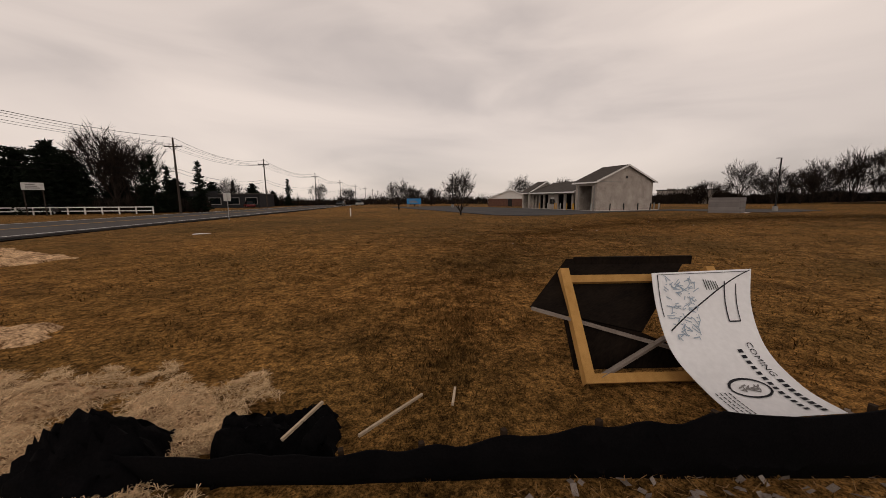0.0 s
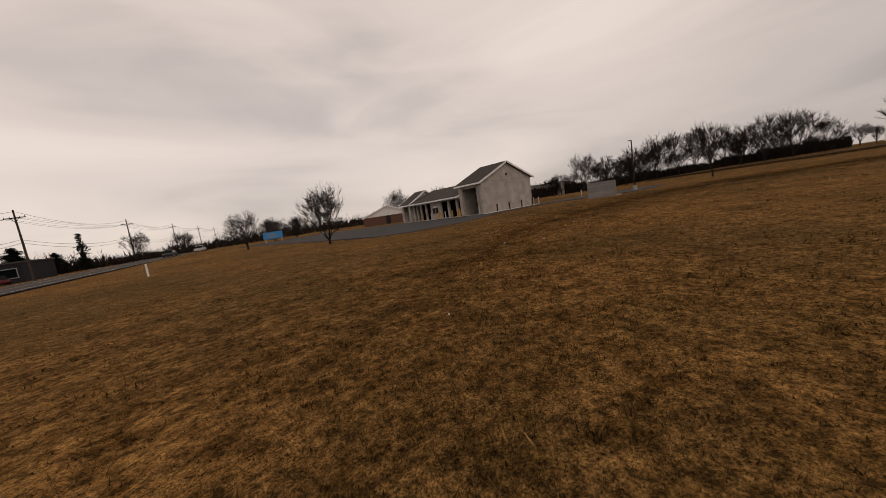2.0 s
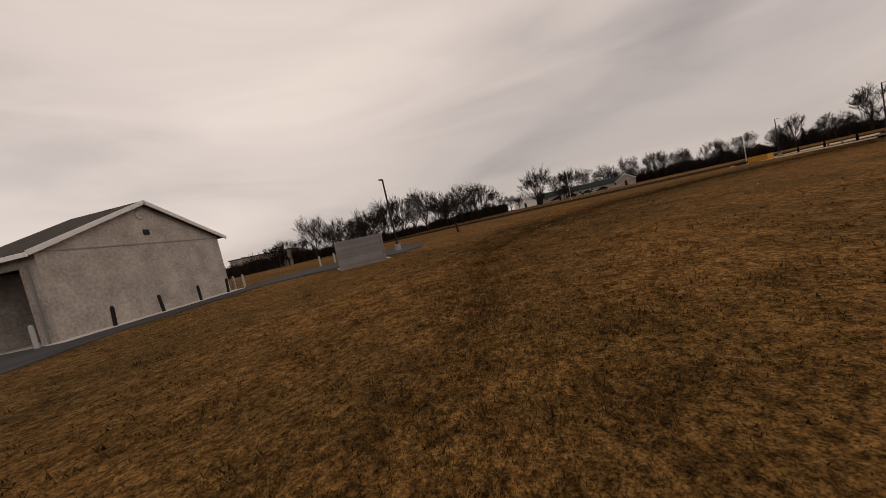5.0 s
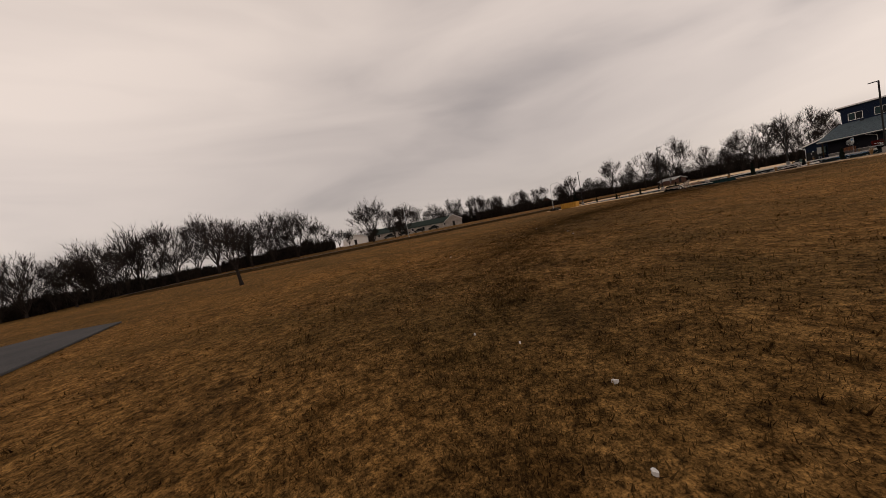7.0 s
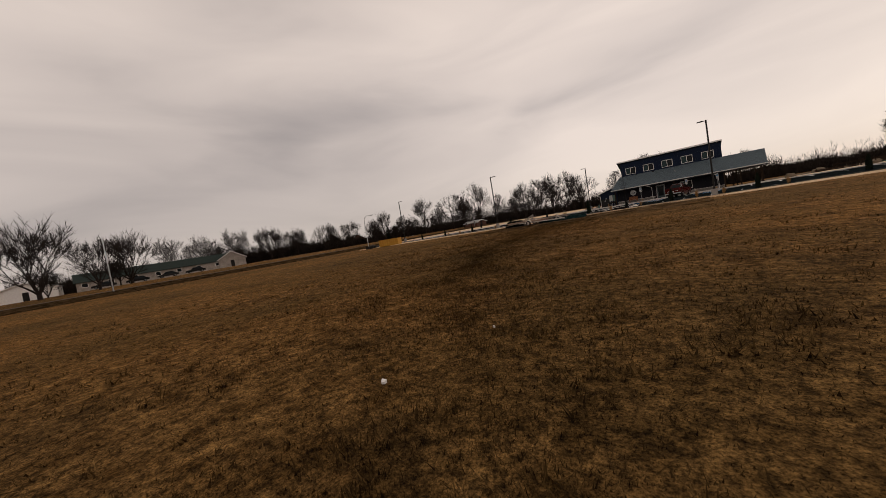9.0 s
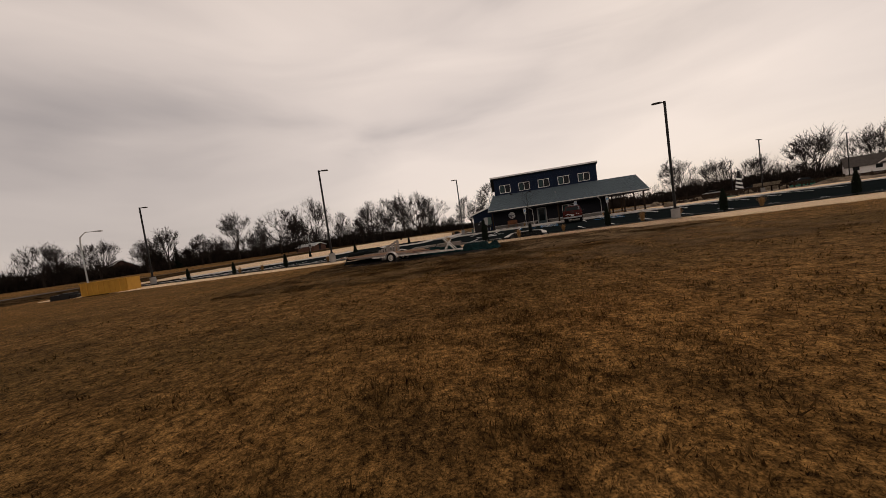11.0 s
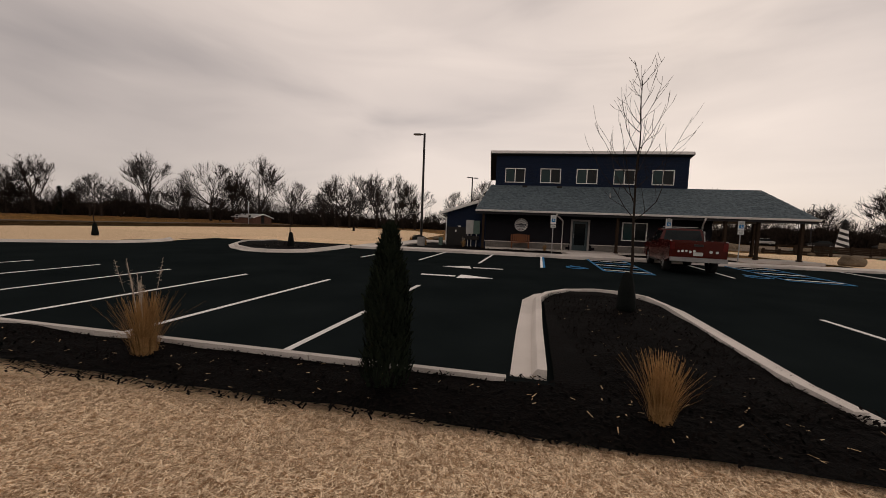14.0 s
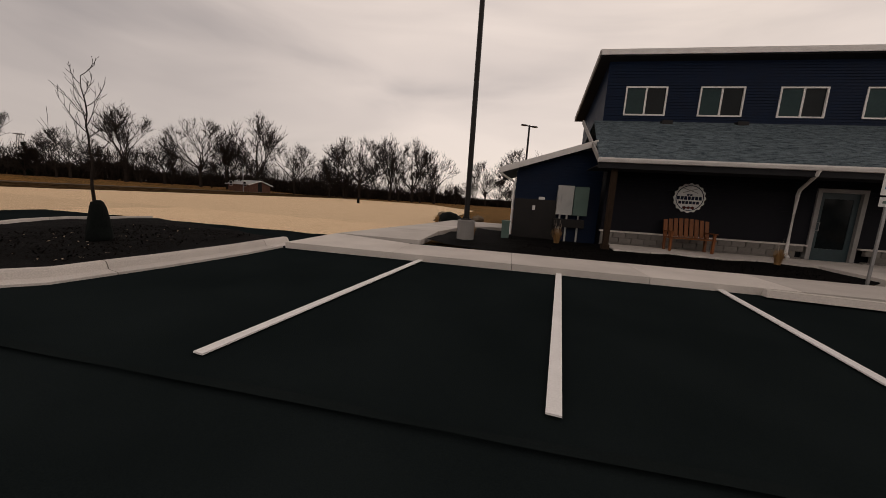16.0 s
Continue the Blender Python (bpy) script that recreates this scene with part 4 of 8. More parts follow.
    tube(bm, [(-1.5, 6.4, 2.45), (-1.45, 6.45, 2.35), (-0.98, 6.7, 2.1), (-0.98, 6.72, 0.1)], [0.045] * 4, 8)
    part("downspout", bm, WHITE_TRIM, BLDG)


building()


def electrical_cabinet():
    ob = thing("electrical_cabinet", pose(1.15, 6.55, 0), "wall-mounted grey and green electrical meter cabinets", "electrical cabinet")
    bm = bmesh.new()
    box(bm, -0.55, -0.2, 1.0, 0.0, 0.03, 2.05)
    box(bm, -0.42, -0.24, 1.35, -0.12, -0.2, 1.75)
    part("meter_box", bm, PALE_GREY, ob, "pale grey meter box")
    box_part("switch_box", (0.02, -0.26, 1.0, 0.5, 0.03, 2.02), GREEN_METAL, ob, "dull green switch box")
    box_part("conduit_box", (-0.6, -0.25, 0.55, 0.45, 0.03, 0.85), BLACK_METAL, ob)
    bm = bmesh.new()
    for x in (-0.4, -0.15, 0.25):
        tube(bm, [(x, -0.1, 0.02), (x, -0.1, 1.02)], [0.035, 0.035], 8)
    part("conduit", bm, PALE_GREY, ob)
    for x, z, w, h in ((-1.2, 1.5, 0.22, 0.1), (-1.4, 1.1, 0.1, 0.17)):
        box_part("notice", (x, -0.08, z, x + w, -0.05, z + h), WHITE_TRIM, ob, "small white notice plate")


electrical_cabinet()


def wall_sign():
    ob = thing("wall_sign", pose(4.68, 5.93, 1.83, 90, 0, 0) @ Matrix.Scale(0.75, 4), "round scalloped pale badge sign on the dark wall", "sign")
    bm = bmesh.new()
    pts = [((0.62 + 0.03 * math.cos(16 * t)) * math.cos(t), (0.62 + 0.03 * math.cos(16 * t)) * math.sin(t)) for t in [2 * math.pi * i / 96 for i in range(96)]]
    prism(bm, pts, -0.02, 0.03)
    part("board", bm, PALE_SIGN, ob)
    bm = bmesh.new()
    for i in range(40):
        a, b = 2 * math.pi * i / 40, 2 * math.pi * (i + 1) / 40
        prism(bm, [(0.52 * math.cos(a), 0.52 * math.sin(a)), (0.55 * math.cos(a), 0.55 * math.sin(a)), (0.55 * math.cos(b), 0.55 * math.sin(b)), (0.52 * math.cos(b), 0.52 * math.sin(b))], 0.028, 0.036)
    part("ring", bm, SIDING, ob)
    bm = bmesh.new()
    for x0, x1, z, h in ((-0.12, 0.12, 0.10, 0.07), (-0.5, 0.5, -0.08, 0.15), (-0.42, 0.42, -0.26, 0.12)):
        k = max(2, int((x1 - x0) / 0.13))
        for i in range(k):
            a = x0 + (x1 - x0) * i / k
            box(bm, a, z, 0.028, a + (x1 - x0) / k - 0.03, z + h, 0.038)
    part("lettering_bars", bm, SIDING, ob, "rows of dark bars")
    bm = bmesh.new()
    beam(bm, (-0.3, 0.22, 0.034), (0.3, 0.42, 0.034), 0.03, 0.012, (0, 0, 1))
    beam(bm, (-0.3, 0.42, 0.034), (0.3, 0.22, 0.034), 0.03, 0.012, (0, 0, 1))
    part("crossed_bars", bm, GREY_TRIM, ob)
    bm = bmesh.new()
    for x in (-0.16, 0, 0.16):
        prism(bm, [(x + 0.09 * math.cos(t), -0.42 + 0.07 * math.sin(t)) for t in [2 * math.pi * i / 5 for i in range(5)]], 0.028, 0.04)
    part("emblem", bm, CAR_RED, ob, "small red emblem shapes")


wall_sign()


def bench():
    ob = thing("bench", pose(4.62, 5.42, 0.1), "orange-stained wooden slat bench against the porch wall", "bench")
    w = 0.66
    for i in range(5):
        box_part("seat_slat", (-w, -0.28 + i * 0.1, 0.42, w, -0.19 + i * 0.1, 0.45), WOOD_ORANGE, ob)
    for i in range(9):
        x = -w + 0.03 + i * (2 * w - 0.1) / 8
        bm = bmesh.new()
        beam(bm, (x + 0.03, 0.22, 0.46), (x + 0.03, 0.36, 1.0 + 0.06 * math.sin(math.pi * i / 8)), 0.115, 0.025, (0, 1, 0))
        part("backrest_slat", bm, WOOD_ORANGE, ob)
    for x in (-w + 0.06, w - 0.06):
        bm = bmesh.new()
        beam(bm, (x, -0.24, 0), (x, -0.24, 0.62), 0.06, 0.08)
        part("leg", bm, WOOD_ORANGE, ob)
        bm = bmesh.new()
        beam(bm, (x, 0.2, 0), (x, 0.24, 0.5), 0.06, 0.08)
        part("leg", bm, WOOD_ORANGE, ob)
        box_part("armrest", (x - 0.05, -0.32, 0.62, x + 0.05, 0.28, 0.65), WOOD_ORANGE, ob)


bench()


def parking_sign(x, y):
    ob = thing("parking_sign", pose(x, y, 0.1), "blue and white accessible parking sign on a steel post", "sign", "accessible parking signs")
    bm = bmesh.new()
    box(bm, -0.025, 0.0, -0.1, 0.025, 0.03, 2.35)
    part("post", bm, GALV, ob)
    plate = box_part("plate", (-0.16, -0.012, 1.8, 0.16, 0.0, 2.32), PALE_SIGN, ob, "white sign plate")
    box_part("symbol_field", (-0.11, -0.017, 1.92, 0.11, -0.012, 2.12), PAINT_BLUE, plate, "blue symbol field")
    bm = bmesh.new()
    box(bm, -0.02, -0.022, 1.97, 0.02, -0.017, 2.08)
    box(bm, -0.02, -0.022, 1.97, 0.06, -0.017, 2.0)
    part("symbol", bm, PALE_SIGN, plate)
    bm = bmesh.new()
    for z in (2.26, 2.2, 2.15):
        box(bm, -0.12, -0.017, z, 0.12, -0.012, z + 0.025)
    part("lettering_bars", bm, GREEN_METAL, plate)
    low = box_part("plate", (-0.15, -0.012, 1.58, 0.15, 0.0, 1.76), PALE_SIGN, ob, "white sign plate")
    box_part("lettering_bars", (-0.1, -0.017, 1.64, 0.1, -0.012, 1.69), GREEN_METAL, low)


for px, py in ((6.25, 1.6), (12.55, 1.35), (16.35, 1.5)):
    parking_sign(px, py)

box_ped = thing("utility_pedestal", pose(-1.15, 5.2, 0.1), "small pale green utility pedestal in the mulch", "utility box")
bm = bmesh.new()
box(bm, -0.13, -0.13, 0, 0.13, 0.13, 0.55)
box(bm, -0.15, -0.15, 0.55, 0.15, 0.15, 0.6)
part("body", bm, GREEN_METAL, box_ped)


def lamp_post(x, y, z, turn=0, tall=7.85, double=False, base=True):
    kind = "double-headed" if double else "single-headed"
    ob = thing("lamp_post", pose(x, y, z, 0, 0, turn), f"tall black {kind} area lamp post on a concrete base", "lamp post", "area lamp posts")
    bm = bmesh.new()
    tube(bm, [(0, 0, -0.4), (0, 0, 0.62), (0, 0, 0.66)], [0.27, 0.27, 0.25], 24)
    part("base", bm, GREY_CAST, ob, "round concrete base")
    bm = bmesh.new()
    box(bm, -0.15, -0.15, 0.66, 0.15, 0.15, 0.7)
    box(bm, -0.1, -0.1, 0.7, 0.1, 0.1, 0.76)
    part("base_plate", bm, BLACK_METAL, ob)
    bm = bmesh.new()
    tube(bm, [(0, 0, 0.7), (0, 0, tall)], [0.085, 0.075], 12)
    part("pole", bm, BLACK_METAL, ob)
    for s in ((1, -1) if double else (1,)):
        bm = bmesh.new()
        tube(bm, [(0, 0, tall - 0.1), (s * 0.22, 0, tall - 0.06)], [0.035, 0.035], 8)
        rows = []
        for d, wd, th in ((0.18, 0.07, 0.05), (0.32, 0.15, 0.06), (0.68, 0.16, 0.055), (0.78, 0.11, 0.03)):
            rows.append([bm.verts.new((s * d, a * wd, tall - 0.06 + b * th)) for a, b in ((-1, -0.6), (1, -0.6), (0.8, 0.8), (-0.8, 0.8))])
        for r, q in zip(rows, rows[1:]):
            for e in range(4):
                bm.faces.new((r[e], r[(e + 1) % 4], q[(e + 1) % 4], q[e]))
        bm.faces.new(rows[0])
        bm.faces.new(rows[-1][::-1])
        part("lamp_head", bm, BLACK_METAL, ob)
    return ob


for lx, ly, lt in ((-2.36, 3.89, 180), (-11.62, -16.92, 20), (14.74, -18.79, 180), (-32.6, -15.2, 10)):
    lamp_post(lx, ly, lot_z(lx, ly) + (0.13 if lx < -9 else 0.03), lt)
lamp_post(18.1, -88.6, -0.36, 355, 6.6)
lamp_post(45, -131, -0.3, 20, 7.0)
for lx, ly, lh in ((-0.2, 22.5, 7.6), (43.0, 16.3, 8.1), (60, 52, 8.0), (66.7, 31.1, 8.4), (80.5, 38.3, 8.4)):
    lamp_post(lx, ly, 0.0, 35, lh, True)

# ---------------------------------------------------------------- trees and shrubs
def raw_mesh(name, verts, faces, material):
    me = bpy.data.meshes.new(name)
    me.from_pydata(verts, [], faces)
    me.materials.append(material)
    return me


def branch_tree(seed, tall=10.0, fork=0.22, spread=0.55, levels=6, thick=0.22, lean=0.25, kids=(2, 3)):
    """Trunk and limbs, and twigs, of a leafless tree: two lists of tapered segments."""
    rng = random.Random(seed)
    wood, twig = [], []

    def grow(p, d, length, r, level):
        k = 3 if level < 3 else 2
        for i in range(k):
            d = (d + Vector((rng.gauss(0, 0.10), rng.gauss(0, 0.10), rng.gauss(0.05, 0.05)))).normalized()
            q = p + d * length / k
            r2 = r * (0.86 if level < 3 else 0.74)
            (wood if level < 4 else twig).append((p, q, r, r2))
            if level >= 2 and i < k - 1 and rng.random() < 0.6 and level < levels:
                side = Vector((rng.gauss(0, 1), rng.gauss(0, 1), rng.gauss(0.35, 0.4))).normalized()
                grow(q, (d * 0.7 + side * 0.75).normalized(), length * 0.55, r2 * 0.5, level + 2)
            p, r = q, r2
        if level >= levels:
            return
        turn = rng.random() * 6.28
        n = rng.randint(*kids) + (1 if level == 0 else 0)
        for j in range(n):
            a = turn + 6.28 * j / n + rng.gauss(0, 0.3)
            out = spread * (0.6 + 0.7 * rng.random())
            side = Vector((math.cos(a), math.sin(a), 0))
            nd = (d + side * out + Vector((0, 0, lean * 0.5))).normalized()
            grow(p, nd, length * (0.62 + 0.28 * rng.random()), r * (0.62 if n > 2 else 0.7), level + 1)

    grow(Vector((0, 0, -0.3)), Vector((0, 0, 1)), tall * fork, thick, 0)
    top = max(s[1].z for s in wood + twig)
    f = tall / top
    return [[(a * f, b * f, r * f, q * f) for a, b, r, q in some] for some in (wood, twig)]


def segments_mesh(name, segs, material, sides, least):
    verts, faces = [], []
    for a, b, r, q in segs:
        d = (b - a).normalized()
        s = d.cross(Vector((0.3, 0.2, 1))).normalized()
        u = d.cross(s)
        n = len(verts)
        for p, rr in ((a, max(r, least)), (b, max(q, least * 0.7))):
            for j in range(sides):
                t = 6.2832 * j / sides
                verts.append(p + (s * math.cos(t) + u * math.sin(t)) * rr)
        for j in range(sides):
            k = (j + 1) % sides
            faces.append((n + j, n + k, n + sides + k, n + sides + j))
    return raw_mesh(name, verts, faces, material)


def vase_tree(seed, limbs=7, low=0.12, tilt=0.7, levels=5, wide=4.5, leader=0.0):
    """A leafless broad tree ten metres high: limbs rise and fan out from the trunk to a rounded crown, ending in fine twigs."""
    rng = random.Random(seed)
    wood, twig, spray = [], [], []
    mid, half = Vector((0, 0, 5.0)), Vector((wide * 1.2, wide * 1.2, 6.2))

    def inside(p):
        d = p - mid
        return (d.x / half.x) ** 2 + (d.y / half.y) ** 2 + (d.z / half.z) ** 2

    def grow(p, d, length, r, level):
        for i in range(3):
            d = (d + Vector((rng.gauss(0, 0.11), rng.gauss(0, 0.11), 0.07 + rng.gauss(0, 0.06)))).normalized()
            q = p + d * length / 3
            r2 = r * 0.84
            (wood if level < 3 else twig).append((p, q, r, r2))
            if level >= 3:
                for j in range(1 if level < 5 else 2):
                    e = (d + Vector((rng.gauss(0, 0.42), rng.gauss(0, 0.42), rng.gauss(0.12, 0.3)))).normalized()
                    spray.append((q.lerp(p, rng.random()), e * rng.uniform(0.4, 1.1)))
            if 1 <= level < levels and rng.random() < 0.4:
                e = (d + Vector((rng.gauss(0, 0.6), rng.gauss(0, 0.6), rng.gauss(0.05, 0.3)))).normalized()
                grow(q, e, length * 0.62, r2 * 0.5, max(level + 1, 3))
            p, r = q, r2
            if inside(p) > 1.0 and level > 1:
                return
        if level >= levels:
            return
        n = 2 if rng.random() < 0.8 else 3
        a0 = rng.random() * 6.28
        for j in range(n):
            a = a0 + 6.28 * j / n
            s = Vector((math.cos(a), math.sin(a), 0.05))
            grow(p, (d + s * rng.uniform(0.25, 0.6)).normalized(), length * rng.uniform(0.7, 0.92), r * 0.72, level + 1)

    top = 10 * low
    wood.append((Vector((0, 0, -0.4)), Vector((0, 0, top)), 0.30, 0.25))
    if leader:
        wood.append((Vector((0, 0, top)), Vector((rng.gauss(0, 0.1), rng.gauss(0, 0.1), top + leader)), 0.25, 0.15))
    for i in range(limbs):
        a, tl = 6.28 * i / limbs + rng.gauss(0, 0.3), tilt * (0.25 + 0.75 * (i % 3) / 2) * rng.uniform(0.8, 1.15)
        d = Vector((math.cos(a) * math.sin(tl), math.sin(a) * math.sin(tl), math.cos(tl)))
        grow(Vector((0, 0, top + leader * rng.random() - 0.2 * top * rng.random())), d, 2.75 * rng.uniform(0.85, 1.12), 0.14, 1)
    peak = max(b.z for _, b, _, _ in wood + twig)
    return wood, twig, spray, 10.0 / peak


def crowned_tree(seed, label, **shape):
    ob = thing("tree", pose(0, 0, -60), label, "tree")
    wood, twig, spray, f = vase_tree(seed, **shape)
    p = new("trunk", segments_mesh("trunk", [(a * f, b * f, r * f, q * f) for a, b, r, q in wood], BARK, 5, 0.03))
    p.parent = ob
    verts, faces = [], []
    rng = random.Random(seed + 1)
    for a, b, r, q in twig:
        s = (b - a).cross(Vector((rng.gauss(0, 1), rng.gauss(0, 1), 0.3))).normalized()
        for s in (s,):
            n = len(verts)
            verts += [a * f - s * max(r, 0.024), a * f + s * max(r, 0.024), b * f + s * max(q, 0.018), b * f - s * max(q, 0.018)]
            faces.append((n, n + 1, n + 2, n + 3))
    for a, e in spray:
        s = e.cross(Vector((rng.gauss(0, 1), rng.gauss(0, 1), rng.gauss(0, 1)))).normalized() * 0.016
        n = len(verts)
        verts += [a * f - s, a * f + s, (a + e) * f]
        faces.append((n, n + 1, n + 2))
    p = new("crown", raw_mesh("crown", verts, faces, BARK))
    p.parent = ob
    return ob


def bare_tree(seed, label, least=0.014, **shape):
    ob = thing("tree", pose(0, 0, -60), label, "tree")
    wood, twig = branch_tree(seed, **shape)
    for nm, segs, sides, lo in (("trunk", wood, 6, min(0.02, least * 1.5)), ("crown", twig, 3, least)):
        p = new(nm, segments_mesh(nm, segs, BARK, sides, lo))
        p.parent = ob
    return ob


def planted(ob, x, y, z, size, turn):
    return copy_thing(ob, pose(x, y, z, 0, 0, turn) @ Matrix.Scale(size, 4))


def conifer(seed, label, tall=9.0, wide=2.6, tiers=16, ragged=0.35, taper=0.8, foot=0.08):
    """A dark evergreen: a trunk and drooping boughs of many small needle sprays."""
    rng = random.Random(seed)
    ob = thing("conifer", pose(0, 0, -60), label, "tree")
    bm = bmesh.new()
    tube(bm, [(0, 0, -0.3), (0, 0, tall * 0.97)], [tall * 0.022, 0.02], 7)
    part("trunk", bm, BARK, ob)
    verts, faces = [], []
    for t in range(tiers):
        f = foot + (1 - foot) * t / tiers
        z, r = tall * f, max(0.25, wide * (1 - f) ** taper)
        for b in range(max(5, int(3.4 * r) + 3)):
            a, ln = rng.random() * 6.28, r * (1 + rng.uniform(-ragged, ragged * 0.6))
            zz = z + rng.gauss(0, 0.25)
            rise = rng.uniform(-0.28, 0.05)
            k, m = 0, int(8 * ln) + 4
            for k in range(m):
                g = (k + rng.random()) / m
                c = Vector((math.cos(a) * ln * g + rng.gauss(0, 0.12), math.sin(a) * ln * g + rng.gauss(0, 0.12), zz + ln * rise * g + rng.gauss(0, 0.10)))
                w = 0.16 + 0.16 * (1 - g)
                for q in range(4):
                    e = Vector((rng.gauss(0, 1) + math.cos(a), rng.gauss(0, 1) + math.sin(a), rng.gauss(0.15, 0.6))).normalized() * w * rng.uniform(0.9, 2.0)
                    h = Vector((rng.gauss(0, 1), rng.gauss(0, 1), rng.gauss(0, 0.6))).normalized() * w * 0.5
                    n = len(verts)
                    verts += [c - h, c + h, c + e]
                    faces.append((n, n + 1, n + 2))
    p = new("crown", raw_mesh("crown", verts, faces, NEEDLES))
    p.parent = ob
    return ob


FAR_TREES = [crowned_tree(s, "leafless broad winter tree with a rounded fan of limbs", **k) for s, k in (
    (11, dict(limbs=8, low=0.10, tilt=0.85)), (12, dict(limbs=9, low=0.08, tilt=0.95)), (13, dict(limbs=7, low=0.16, tilt=0.75, wide=3.9)), (14, dict(limbs=8, low=0.07, tilt=0.9, wide=4.9)), (15, dict(limbs=6, low=0.14, tilt=0.6, wide=3.4)))]
OPEN_TREES = [crowned_tree(s, "leafless old tree with a clear trunk and an open spreading crown", **k) for s, k in (
    (21, dict(limbs=6, low=0.22, tilt=1.2, wide=4.8, leader=1.4)), (22, dict(limbs=5, low=0.18, tilt=1.05, wide=4.2, leader=1.8)), (23, dict(limbs=5, low=0.16, tilt=0.75, wide=3.2, leader=1.6)))]
PINE = conifer(3, "broad dense dark evergreen beside the road", 9.0, 4.6, 24, 0.3, 0.42)
SPRUCE = conifer(4, "narrow dark spruce with open ragged tiers", 9.0, 2.3, 13, 0.5, 0.9)

rt = random.Random(8)
# standing beyond the west and south edges of the field: place and height
WEST = ((-31, -132, 5.2), (-34, -130, 6.2), (-37, -124, 10.8), (-42, -119, 9.4), (-46, -115, 8.4), (-56, -116, 11), (-63, -112, 13), (-65, -106, 12.6), (-67, -98, 13.4),
        (-68, -91, 11), (-69, -86, 12.5), (-69, -80, 12), (-72, -74, 7.8), (-71, -59, 11.8), (-72, -52, 8.4), (-80, -46, 10))
NORTH = ((-124, -26, 13), (-121, -18, 12.6), (-118, -9, 13.4), (-112, 0, 12.4), (-108, 8, 10.6), (-102, 17, 10.5), (-97, 25, 10))
# standing free before the woodland edge
LONE = ((-91.2, 32.1, 8.6), (-89.1, 36.2, 12.2), (-92.5, 34.3, 9.6), (-84.9, 42.9, 8.4), (-83.9, 44.4, 9.3), (-79.2, 50.7, 15.6), (-75.2, 55.3, 10.1), (-70.8, 59.9, 15.0), (-68.0, 64.4, 13.0), (-63.2, 68.6, 19.0), (-55.5, 72.1, 12.6),
        (-48.3, 76.5, 11.2), (-45.0, 78.2, 15.5), (-41.4, 79.9, 16), (-33.9, 83.1, 17.6), (-28.2, 84.9, 17.2), (-22.3, 86.6, 14.2), (-10, 109, 14.5), (2, 110, 19), (30, 108, 12))
EAST = ((64, 86, 11), (73, 81, 9), (81, 76, 8), (90, 68, 11.5), (97, 61, 10), (106, 50, 9), (112, 39, 11), (118, 27, 10))
SOUTH = ((42, -178, 7), (34, -176, 6), (62, -188, 6.5), (72, -190, 8), (25, -182, 7), (97, -180, 9), (101.8, -130.6, 13.2), (100.2, -133, 12.2), (104.6, -135, 11), (110, -150, 10), (16, -150, 9), (5, -145, 8))
n_tree = 0
for some in (WEST, NORTH, LONE, EAST, SOUTH):
    for n_row, (x, y, h) in enumerate(some):
        planted(OPEN_TREES[n_tree % 3] if some is LONE else FAR_TREES[n_tree % 5], x, y, land_z(x, y), h * (1.12 if some is WEST else 1.35 if some is EAST else 1.0) / 10.0, rt.random() * 360)
        n_tree += 1
        # lesser trees between the large ones
        if n_row + 1 < len(some) and some is not SOUTH:
            x2, y2, h2 = some[n_row + 1]
            for f in ((0.5,) if math.hypot(x2 - x, y2 - y) < 9 else (0.33, 0.67)):
                px, py = x + (x2 - x) * f, y + (y2 - y) * f
                planted(FAR_TREES[(n_tree * 3 + 1) % 5], px * 1.03 + rt.gauss(0, 1), py + rt.gauss(0, 1), land_z(px, py), (h + h2) / 20.0 * rt.uniform(0.4, 0.75 if some is LONE else 0.9), rt.random() * 360)
                n_tree += 1
for x, y, h, w in ((56.3, -99.7, 5.5, 0.85), (58.6, -122.7, 5.4, 1.15), (48.0, -151.0, 5.0, 1.2), (43.0, -152.0, 5.2, 1.2)):
    t = copy_thing(FAR_TREES[n_tree % 5], pose(x, y, -0.4, 0, 0, rt.random() * 360) @ Matrix.Diagonal((h * w / 10, h * w / 10, h / 10, 1)))
    tagged(t, "small bare lawn tree with a low dense crown", "tree")
    n_tree += 1
for x, y, h, k in ((114.4, -133.2, 9.9, PINE), (110, -132, 10.8, PINE), (107.6, -131, 9.4, PINE), (103.6, -133.5, 4.6, PINE), (96.0, -128.2, 9.4, SPRUCE), (94.4, -128.8, 7.6, SPRUCE), (97.4, -129, 8.4, SPRUCE), (99.4, -133, 4.4, PINE), (90.2, -128.8, 8.5, SPRUCE), (120, -134, 9.5, PINE), (96, -182, 8, SPRUCE), (91, -183, 7, PINE),
                   (81, -184, 9, SPRUCE), (100, -176, 7, PINE), (86, -188, 5, PINE), (-96, 45, 8, SPRUCE), (112, 33, 8, SPRUCE), (105, -141, 6, PINE), (97, -140, 6, PINE)):
    planted(k, x, y, -0.35, h / 9.0, rt.random() * 360)
for ob in (*FAR_TREES, *OPEN_TREES, PINE, SPRUCE):
    for o in (*ob.children_recursive, ob):
        bpy.data.objects.remove(o)


